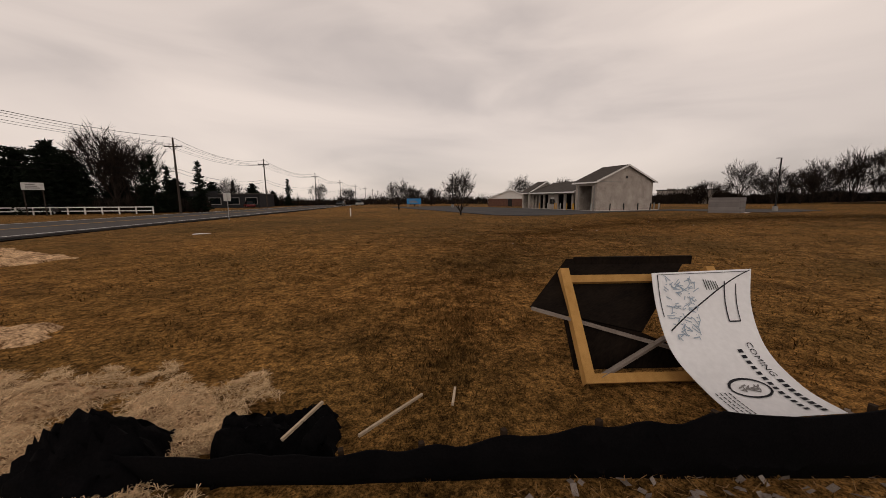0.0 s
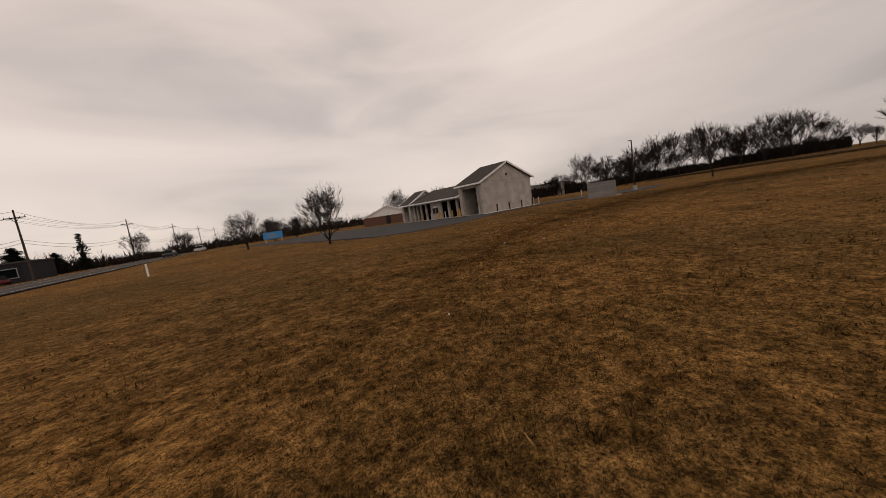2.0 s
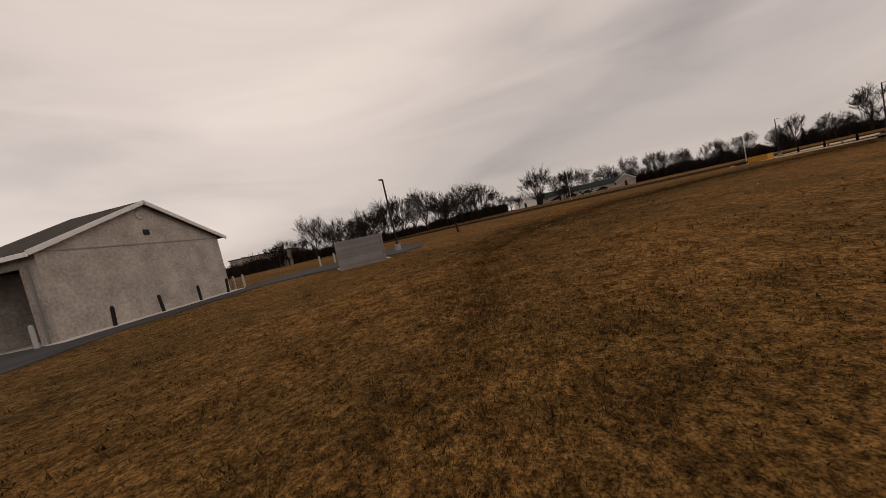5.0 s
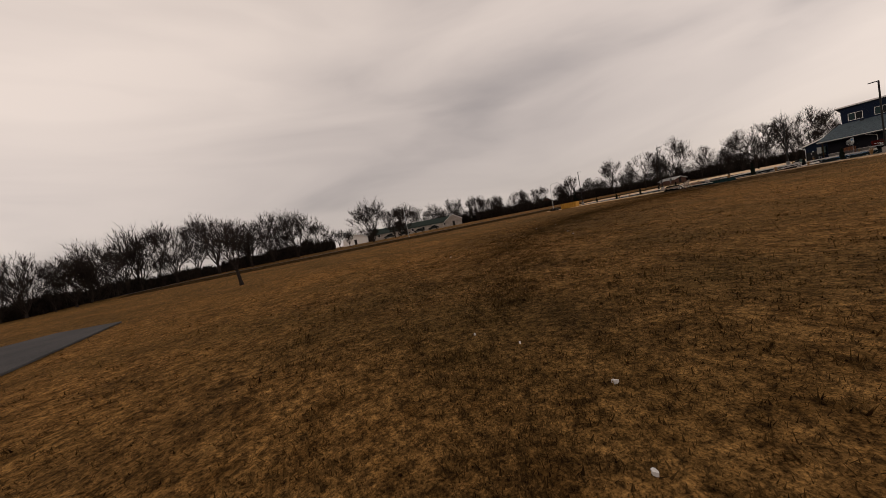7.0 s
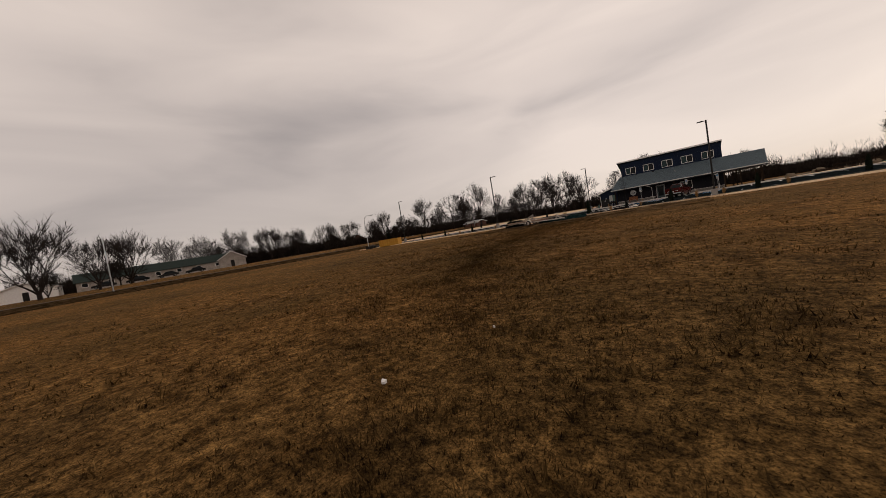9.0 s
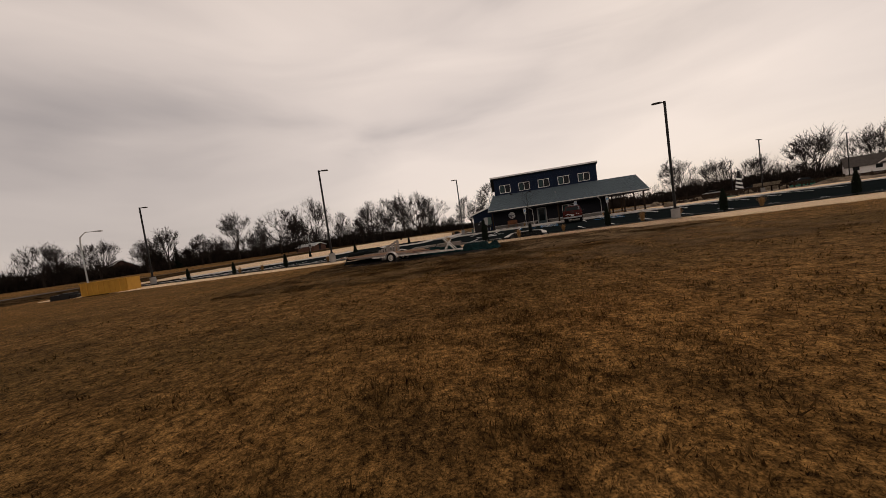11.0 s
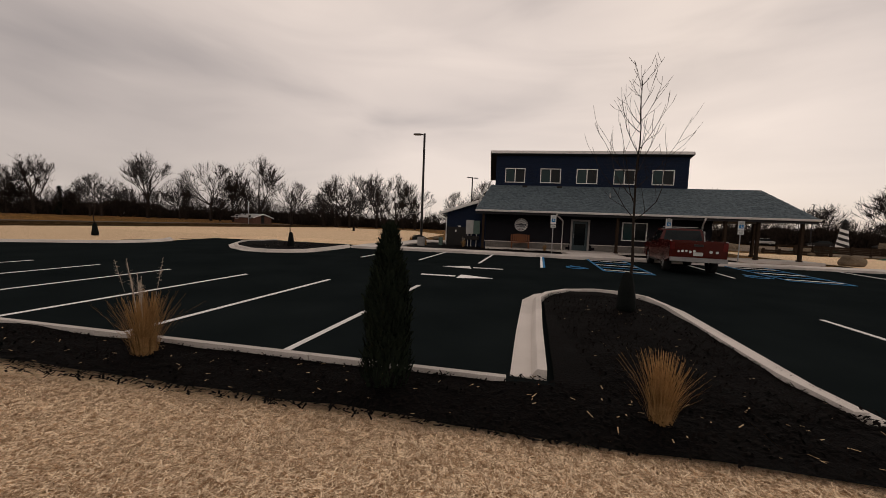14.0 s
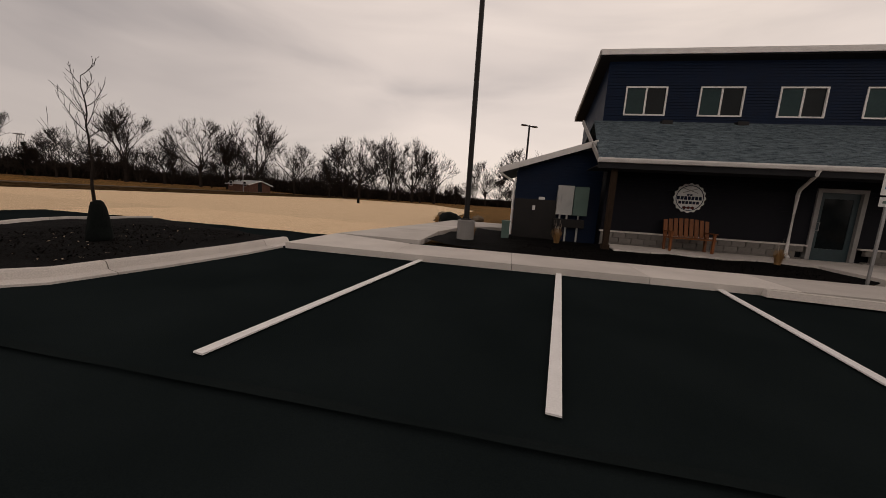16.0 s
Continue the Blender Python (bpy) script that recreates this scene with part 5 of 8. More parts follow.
def brush_belt(name, pts, height, depth, count, seed, label, low=0.45):
    """A far thicket of leafless brush: thin leaning stems, dense at the foot and open at an uneven top."""
    rng = random.Random(seed)
    pts = [Vector((*p, 0)) for p in pts]
    lens = [(b - a).length for a, b in zip(pts, pts[1:])]
    verts, faces = [], []
    for i in range(count):
        s = rng.random() * sum(lens)
        k = 0
        while s > lens[k] and k < len(lens) - 1:
            s -= lens[k]
            k += 1
        d = (pts[k + 1] - pts[k]).normalized()
        p = pts[k] + d * s + Vector((-d.y, d.x, 0)) * rng.uniform(-depth, depth)
        hs = height * max(0.28, 0.62 + 0.6 * noise.noise((p.x * 0.045, p.y * 0.045, seed)) + 0.7 * noise.noise((p.x * 0.15, p.y * 0.15, seed + 4)) + 0.4 * noise.noise((p.x * 0.5, p.y * 0.5, seed + 9)))
        if rng.random() < low:
            z0, ln, w = rng.uniform(-0.6, hs * 0.42), rng.uniform(0.8, 1.8), rng.uniform(0.08, 0.2)
        else:
            z0, ln, w = rng.random() ** 1.3 * hs * 0.8, hs * rng.uniform(0.12, 0.36), rng.uniform(0.02, 0.07)
        e = Vector((rng.gauss(0, 0.35), rng.gauss(0, 0.35), 1)).normalized() * ln
        if z0 + e.z > hs:
            e *= max(0.2, (hs - z0) / e.z)
        sd = Vector((rng.gauss(0, 1), rng.gauss(0, 1), rng.gauss(0, 0.3))).normalized() * w
        p = Vector((p.x, p.y, z0 + land_z(p.x, p.y) + 0.3))
        n = len(verts)
        verts += [p - sd, p + sd, p + e]
        faces.append((n, n + 1, n + 2))
    ob = new(name, raw_mesh(name, verts, faces, BRUSH))
    return tagged(ob, label, "brush", "", "stuff")


brush_belt("thicket", [(-14, -152), (-30, -138), (-46, -122), (-66, -114), (-73, -90), (-75, -70)], 4.6, 2.4, 56000, 21, "dark leafless thicket along the field edge", 0.75)
brush_belt("thicket", [(-124, -60), (-132, -20), (-120, 6), (-110, 40), (-100, 62), (-82, 86), (-54, 106), (-14, 118), (30, 122)], 9.0, 4.0, 130000, 22, "dark leafless woodland edge behind the site", 0.5)
brush_belt("thicket", [(30, 122), (66, 98), (104, 72), (128, 26)], 8.0, 4.0, 34000, 26, "low dark leafless woodland edge beyond the straw", 0.55)
brush_belt("thicket", [(26, 92), (62, 79), (86, 67), (103, 56), (116, 26)], 7.5, 3.0, 60000, 27, "dense dark leafless hedge beyond the putting greens", 0.75)
brush_belt("thicket", [(118, -175), (98, -186), (60, -198), (20, -190), (-10, -176), (-40, -150)], 5.5, 4.0, 26000, 23, "distant dark tree belt along the road", 0.5)
brush_belt("thicket", [(134, -143), (116, -133), (100, -130), (90, -132)], 3.2, 2.0, 9000, 24, "dark hedge behind the white fence", 0.7)


def arborvitae(seed):
    rng = random.Random(seed)
    ob = thing("arborvitae", pose(0, 0, -60), "young dark columnar arborvitae in the mulch bed", "shrub", "arborvitae row")
    bm = bmesh.new()
    tube(bm, [(0, 0, -0.1), (0, 0, 1.3)], [0.03, 0.01], 6)
    part("trunk", bm, BARK, ob)
    verts, faces = [], []
    for i in range(4200):
        f = rng.random() ** 0.85
        z = 0.05 + 1.5 * f
        r = 0.27 * min(1.0, (1.04 - f) * 1.9) ** 0.8 * (0.5 + 0.5 * rng.random() ** 0.5) * (1 + 0.18 * noise.noise((z * 3, seed, i * 0.0)))
        a = rng.random() * 6.28
        r *= 1 + 0.15 * noise.noise((math.cos(a) * 2, math.sin(a) * 2, z * 4 + seed))
        c = Vector((math.cos(a) * r, math.sin(a) * r, z))
        e = Vector((math.cos(a) * 0.4 + rng.gauss(0, 0.35), math.sin(a) * 0.4 + rng.gauss(0, 0.35), 1 + rng.gauss(0, 0.3))).normalized() * rng.uniform(0.05, 0.14)
        h = Vector((-math.sin(a) + rng.gauss(0, 0.5), math.cos(a) + rng.gauss(0, 0.5), rng.gauss(0, 0.2))).normalized() * 0.016
        n = len(verts)
        verts += [c - h, c + h, c + e + h * 0.5, c + e - h * 0.5]
        faces.append((n, n + 1, n + 2, n + 3))
    p = new("foliage", raw_mesh("foliage", verts, faces, NEEDLES))
    p.parent = ob
    return ob


SHRUBS = [arborvitae(s) for s in (31, 32)]
for i, (x, y) in enumerate(((-22.6, -14.6), (-16.9, -15.0), (-9.8, -15.6), (1.68, -16.25), (10.9, -17.0), (18.3, -17.9), (-28, -14.2), (25.5, -18.5))):
    y = front_y(x) - 0.55
    size = (0.72, 0.78, 0.76, 1.06, 0.9, 0.95, 0.7, 0.9)[i]
    copy_thing(SHRUBS[i % 2], pose(x, y, bed_z(x, y) - 0.04, 0, 0, i * 71) @ Matrix.Diagonal((size * 0.8, size * 0.8, size, 1)))


def grass_clump(seed):
    rng = random.Random(seed)
    ob = thing("ornamental_grass", pose(0, 0, -60), "dry straw-coloured ornamental grass clump in the mulch bed", "grass clump", "ornamental grasses")
    verts, faces = [], []
    for i in range(560):
        a, lean = rng.random() * 6.28, abs(rng.gauss(0, 0.17))
        ln, w = rng.uniform(0.35, 0.8), rng.uniform(0.003, 0.006)
        p = Vector((math.cos(a) * 0.12 * rng.random(), math.sin(a) * 0.12 * rng.random(), -0.02))
        side = Vector((-math.sin(a), math.cos(a), 0)) * w
        n = len(verts)
        for k in range(4):
            g = k / 3
            q = p + Vector((math.cos(a) * ln * math.sin(lean) * g * (0.6 + 0.9 * g), math.sin(a) * ln * math.sin(lean) * g * (0.6 + 0.9 * g), ln * g * math.cos(lean * (0.6 + 0.8 * g))))
            verts += [q - side * (1 - 0.7 * g), q + side * (1 - 0.7 * g)]
        for k in range(3):
            faces.append((n + 2 * k, n + 2 * k + 1, n + 2 * k + 3, n + 2 * k + 2))
    p = new("blades", raw_mesh("blades", verts, faces, DRY_GRASS))
    p.parent = ob
    if seed == 41:
        return ob
    # pale feathery seed heads on thin stalks
    verts, faces = [], []
    for i in range(9 if seed == 42 else 5):
        a, lean, ln = rng.random() * 6.28, rng.uniform(0.02, 0.3), rng.uniform(0.85, 1.2)
        tip = Vector((math.cos(a) * ln * math.sin(lean), math.sin(a) * ln * math.sin(lean), ln * math.cos(lean)))
        side = Vector((-math.sin(a), math.cos(a), 0)) * 0.003
        n = len(verts)
        verts += [-side, side, tip + side, tip - side]
        faces.append((n, n + 1, n + 2, n + 3))
        for j in range(70):
            g = rng.uniform(0.72, 1.0)
            e = Vector((rng.gauss(0, 1), rng.gauss(0, 1), rng.gauss(0.9, 0.7))).normalized() * rng.uniform(0.02, 0.05) * (1.25 - abs(g - 0.84) * 5)
            w = Vector((rng.gauss(0, 1), rng.gauss(0, 1), rng.gauss(0, 1))).normalized() * 0.003
            n = len(verts)
            verts += [tip * g - w, tip * g + w, tip * g + e]
            faces.append((n, n + 1, n + 2))
    p = tagged(new("seed_heads", raw_mesh("seed_heads", verts, faces, PALE_PLUME)), "pale feathery seed heads")
    p.parent = ob
    return ob


CLUMPS = [grass_clump(s) for s in (41, 42, 43)]
for i, (x, y, s) in enumerate(((4.35, -16.55, 1.0), (-1.5, -16.35, 1.25), (-6.0, -15.9, 1.05), (-12.6, -15.4, 0.8), (-19.5, -14.8, 0.85), (-22.0, -14.4, 0.85), (7.75, -16.9, 0.85), (13.25, -17.4, 1.1), (15.6, -17.6, 1.0), (20.5, -17.8, 1.0),
                               (0.55, 5.0, 0.8), (6.15, 3.9, 0.7), (12.3, 3.0, 0.75), (-2.3, 5.2, 0.7), (16.2, 3.3, 0.7), (-4.6, 9.9, 0.7))):
    if i and y < -14:
        y = front_y(x) - 0.5
    planted(CLUMPS[i % 3], x, y, bed_z(x, y) - 0.02, s * 0.86, i * 47)
for ob in (*SHRUBS, *CLUMPS):
    for o in (*ob.children_recursive, ob):
        bpy.data.objects.remove(o)


def leader_tree(seed, label, tall):
    """A young staked tree: one straight leader with fine ascending side branches."""
    rng = random.Random(seed)
    ob = thing("tree", pose(0, 0, 0), label, "tree")
    trunk, twigs, p = [], [], Vector((0, 0, -0.1))
    n = 14
    for i in range(n):
        q = Vector((rng.gauss(0, 0.02) + p.x * 0.9, rng.gauss(0, 0.02) + p.y * 0.9, tall * (i + 1) / n))
        trunk.append((p, q, 0.032 * (1 - i / n) + 0.005, 0.032 * (1 - (i + 1) / n) + 0.005))
        if i >= 5:
            for j in range(2):
                a = 2.4 * (2 * i + j) + rng.gauss(0, 0.3)
                ln = (0.5 + 1.35 * (1 - abs(i - 6.0) / 8.5)) * tall / 5.4 * rng.uniform(0.8, 1.15)
                d, b, r = Vector((math.cos(a) * 0.85, math.sin(a) * 0.85, 0.62)).normalized(), q.lerp(p, rng.random()), 0.015 - 0.0006 * i
                for k in range(6):
                    d = (d + Vector((rng.gauss(0, 0.11), rng.gauss(0, 0.11), 0.16))).normalized()
                    e = b + d * ln / 6
                    twigs.append((b, e, r, r * 0.8))
                    if k:
                        s = (d + Vector((rng.gauss(0, 0.55), rng.gauss(0, 0.55), 0.15))).normalized()
                        c = b + s * ln * 0.2
                        twigs.append((b, c, r * 0.6, r * 0.4))
                        twigs.append((c, c + (s + Vector((rng.gauss(0, 0.2), rng.gauss(0, 0.2), 0.35))).normalized() * ln * 0.16, r * 0.4, 0.0025))
                    b, r = e, r * 0.8
        p = q
    for nm, segs, sides in (("trunk", trunk, 8), ("crown", twigs, 4)):
        o = new(nm, segments_mesh(nm, segs, BARK, sides, 0.004))
        o.parent = ob
    return ob


def young_tree(x, y, z, seed, tall, label):
    ob = leader_tree(seed, label, tall)
    ob.matrix_world = pose(x, y, z, 0, 0, seed * 40)
    bm = bmesh.new()
    rng, rows = random.Random(seed), []
    for zz, r in ((-0.02, 0.23), (0.15, 0.22), (0.4, 0.18), (0.65, 0.15), (0.78, 0.10), (0.82, 0.04)):
        rows.append([bm.verts.new(((r + rng.uniform(-0.03, 0.03)) * math.cos(t), (r + rng.uniform(-0.03, 0.03)) * 0.8 * math.sin(t), zz)) for t in [6.2832 * j / 14 for j in range(14)]])
    for r, q in zip(rows, rows[1:]):
        for j in range(14):
            bm.faces.new((r[j], r[(j + 1) % 14], q[(j + 1) % 14], q[j]))
    bm.faces.new(rows[0][::-1])
    part("watering_bag", bm, BAG, ob, "dark slumped watering bag", True)
    return ob


young_tree(5.62, -12.1, lot_z(0, -12.1) + 0.07, 51, 4.9, "young bare street tree with a watering bag in a mulch island")
young_tree(-8.95, -1.5, bed_z(-8.95, -1.5) - 0.02, 52, 3.1, "young bare street tree with a watering bag in a mulch island")
young_tree(-23.5, -0.8, 0.05, 53, 3.8, "young bare street tree with a watering bag on straw")
young_tree(-22, 38, 0.0, 54, 4.0, "young bare street tree with a watering bag on straw")
t = bare_tree(59, "bare lawn tree with a slender trunk on the field", 0.016, tall=5.5, fork=0.28, spread=0.55, levels=6, thick=0.2, lean=0.3)
t.matrix_world = pose(-0.5, -84.0, -0.36, 0, 0, 120)

# ---------------------------------------------------------------- the pickup truck
def wheel(parent, x, y, z, r, w, hub, spokes=6):
    """A road wheel on an axle along x, its face towards the nearer side."""
    s = -1 if x < 0 else 1
    bm = bmesh.new()
    rows = []
    for d, rr in ((-w / 2, r * 0.62), (-w / 2, r * 0.93), (-w / 2 + 0.03, r), (w / 2 - 0.03, r), (w / 2, r * 0.93), (w / 2, r * 0.62)):
        rows.append([bm.verts.new((x + d, y + rr * math.cos(t), z + rr * math.sin(t))) for t in [6.2832 * j / 28 for j in range(28)]])
    for a, b in zip(rows, rows[1:] + rows[:1]):
        for j in range(28):
            bm.faces.new((a[j], a[(j + 1) % 28], b[(j + 1) % 28], b[j]))
    tyre = part("wheel", bm, RUBBER, parent, "", True)
    bm = bmesh.new()
    xf = x + s * w * 0.36
    for j in range(spokes):
        t = 6.2832 * j / spokes
        beam(bm, (xf, y + 0.05 * math.cos(t), z + 0.05 * math.sin(t)), (xf, y + r * 0.6 * math.cos(t), z + r * 0.6 * math.sin(t)), 0.05, 0.07, (1, 0, 0))
    tube(bm, [(xf - s * 0.06, y, z), (xf + s * 0.02, y, z)], [r * 0.2, r * 0.17], 12)
    ring = []
    for rr, d in ((r * 0.64, -0.1), (r * 0.64, 0.01), (r * 0.57, 0.01), (r * 0.57, -0.1)):
        ring.append([bm.verts.new((xf + s * d, y + rr * math.cos(t), z + rr * math.sin(t))) for t in [6.2832 * j / 24 for j in range(24)]])
    for a, b in zip(ring, ring[1:] + ring[:1]):
        for j in range(24):
            bm.faces.new((a[j], a[(j + 1) % 24], b[(j + 1) % 24], b[j]))
    part("rim", bm, hub, tyre, "bright spoked rim")
    bm = bmesh.new()
    tube(bm, [(xf - s * 0.12, y, z), (xf - s * 0.1, y, z)], [r * 0.6, r * 0.6], 20)
    part("brake_disc", bm, BLACK_METAL, tyre)


def extrude_x(bm, outline, x0, x1, inset=0.0):
    """A side outline of (y, z) pushed across from x0 to x1."""
    a = [bm.verts.new((x0, y, z)) for y, z in outline]
    b = [bm.verts.new((x1, y, z)) for y, z in outline]
    n = len(outline)
    for i in range(n):
        bm.faces.new((a[i], a[(i + 1) % n], b[(i + 1) % n], b[i]))
    f = [bm.faces.new(a[::-1]), bm.faces.new(b)]
    bmesh.ops.triangulate(bm, faces=f)


def arch(cy, cz, r, a0, a1, n=9):
    return [(cy + r * math.cos(radians(a0 + (a1 - a0) * i / n)), cz + r * math.sin(radians(a0 + (a1 - a0) * i / n))) for i in range(n + 1)]


def pickup():
    ob = thing("pickup_truck", pose(11.45, -2.15, lot_z(0, -2.7), 0, 0, -13.0), "dark red crew-cab pickup truck parked in a stall", "truck")
    ra, fa, wr = -1.68, 1.72, 0.40
    low = [(-2.82, 0.62)] + [(-2.82, 1.0), (-2.86, 1.02), (-2.86, 1.33), (-2.78, 1.36), (-0.62, 1.36), (-0.6, 1.24), (1.3, 1.2), (1.45, 1.2), (2.5, 1.12), (2.72, 1.0), (2.78, 0.72), (2.74, 0.5)]
    low += [(fa + 0.5, 0.42)] + arch(fa, 0.4, 0.49, 5, 175)[0:] + [(fa - 0.5, 0.4), (ra + 0.5, 0.4)] + arch(ra, 0.4, 0.49, 5, 175) + [(ra - 0.5, 0.5)]
    bm = bmesh.new()
    extrude_x(bm, low, -0.97, -0.90)
    extrude_x(bm, low, 0.90, 0.97)
    box(bm, -0.90, -2.84, 0.62, 0.90, -2.76, 1.34)
    box(bm, -0.90, -0.66, 0.5, 0.90, -0.58, 1.34)
    box(bm, -0.90, 1.3, 0.5, 0.90, 2.7, 1.04)
    v = [bm.verts.new(p) for p in ((-0.92, 1.3, 1.2), (0.92, 1.3, 1.2), (0.9, 2.52, 1.12), (-0.9, 2.52, 1.12), (0.86, 2.74, 0.98), (-0.86, 2.74, 0.98), (-0.2, 1.3, 1.25), (0.2, 1.3, 1.25), (0.2, 2.5, 1.16), (-0.2, 2.5, 1.16))]
    for f in ((0, 6, 9, 3), (6, 7, 8, 9), (7, 1, 2, 8), (3, 9, 8, 2, 4, 5)):
        bm.faces.new([v[i] for i in f])
    body = part("body", bm, CAR_RED, ob)
    box_part("bed_floor", (-0.90, -2.78, 0.74, 0.90, -0.66, 0.8), RUBBER, body)
    box_part("floor_pan", (-0.90, -0.6, 0.34, 0.90, 2.6, 0.5), RUBBER, body)
    box_part("sill", (-1.0, -0.9, 0.36, -0.93, 1.15, 0.44), BLACK_METAL, body)
    # cab with sloping glass
    lo = [(-0.62, 1.24), (1.42, 1.2)]
    hi = [(-0.46, 1.86), (0.72, 1.88)]
    bm = bmesh.new()
    v = [bm.verts.new(p) for p in ((-0.94, -0.62, 1.22), (0.94, -0.62, 1.22), (0.94, 1.42, 1.2), (-0.94, 1.42, 1.2), (-0.74, -0.46, 1.84), (0.74, -0.46, 1.84), (0.74, 0.72, 1.88), (-0.74, 0.72, 1.88), (0, -0.46, 1.88), (0, 0.72, 1.92))]
    for f in ((0, 1, 5, 8, 4), (1, 2, 6, 5), (2, 3, 7, 9, 6), (3, 0, 4, 7), (4, 8, 9, 7), (8, 5, 6, 9)):
        bm.faces.new([v[i] for i in f])
    cab = part("cab", bm, CAR_RED, ob)
    for s in (-1, 1):
        for y0, y1, t0, t1 in ((-0.5, 0.25, -0.38, 0.24), (0.33, 1.22, 0.32, 0.66)):
            bm = bmesh.new()
            e = 0.012
            q = [(s * (0.92 + e), y0, 1.27), (s * (0.92 + e), y1, 1.26), (s * (0.765 + e), t1, 1.78), (s * (0.765 + e), t0, 1.78)]
            slab(bm, q if s > 0 else q[::-1], 0.008)
            part("side_window", bm, GLASS, cab)
    bm = bmesh.new()
    slab(bm, [(-0.76, -0.612, 1.3), (0.76, -0.612, 1.3), (0.66, -0.49, 1.78), (-0.66, -0.49, 1.78)], 0.008)
    part("rear_window", bm, GLASS, cab)
    bm = bmesh.new()
    slab(bm, [(0.8, 1.36, 1.27), (-0.8, 1.36, 1.27), (-0.68, 0.79, 1.82), (0.68, 0.79, 1.82)], 0.008)
    part("windscreen", bm, GLASS, cab)
    bm = bmesh.new()
    beam(bm, (-0.6, -0.3, 1.93), (0.62, -0.3, 1.93), 0.05, 0.03)
    beam(bm, (-0.6, 0.5, 1.95), (0.62, 0.5, 1.95), 0.05, 0.03)
    part("roof_rack", bm, GALV, cab)
    for s in (-1, 1):
        box_part("tail_light", (s * 0.8 if s > 0 else -0.96, -2.885, 0.98, 0.96 if s > 0 else -0.8, -2.85, 1.28), TAIL_RED, body, "dark red tail light")
        bm = bmesh.new()
        beam(bm, (s * 0.95, 1.15, 1.24), (s * 1.1, 1.1, 1.28), 0.12, 0.16)
        part("wing_mirror", bm, BLACK_METAL, cab)
        for y in (-0.2, 0.62):
            box_part("door_handle", (s * 0.97 if s > 0 else -0.995, y, 1.1, 0.995 if s > 0 else -0.97, y + 0.2, 1.135), BLACK_METAL, body)
        box_part("headlight", (0.55 if s > 0 else -0.88, 2.68, 0.78, 0.88 if s > 0 else -0.55, 2.79, 0.98), PALE_GREY, body)
    bm = bmesh.new()
    box(bm, -0.95, -2.99, 0.52, 0.95, -2.84, 0.68)
    part("bumper", bm, GALV, ob, "steel rear bumper")
    box_part("bumper", (-0.95, 2.72, 0.45, 0.95, 2.86, 0.66), BLACK_METAL, ob)
    gate = box_part("tailgate", (-0.78, -2.885, 0.74, 0.78, -2.862, 1.33), CAR_RED, ob, "dark red tailgate with round stickers")
    bm = bmesh.new()
    box(bm, -0.16, -2.9, 1.13, 0.16, -2.885, 1.22)
    part("tailgate_handle", bm, BLACK_METAL, gate)
    for x, r in ((-0.66, 0.045), (-0.53, 0.05), (-0.4, 0.045), (-0.26, 0.05), (-0.13, 0.045), (0.42, 0.055), (0.62, 0.05)):
        bm = bmesh.new()
        tube(bm, [(x, -2.884, 0.93 + 0.02 * math.sin(x * 30)), (x, -2.89, 0.93 + 0.02 * math.sin(x * 30))], [r, r], 12)
        part("sticker", bm, PALE_SIGN, gate, "round white sticker")
    box_part("number_plate", (-0.16, -2.895, 0.76, 0.16, -2.885, 0.9), PALE_SIGN, gate, "pale plate with plain bars")
    for x in (-0.82, 0.82):
        for y in (ra, fa):
            wheel(ob, x, y, wr, wr, 0.26, GALV)
    # fold-down rods over the bed
    bm = bmesh.new()
    beam(bm, (0.55, -1.6, 1.2), (0.75, -0.8, 1.75), 0.03, 0.03)
    beam(bm, (0.6, -1.2, 1.75), (0.8, -0.8, 1.3), 0.03, 0.03)
    part("load_bars", bm, GALV, ob)


pickup()

# ---------------------------------------------------------------- trailer, lumber, pallets and tarpaulin
GZ = -0.35


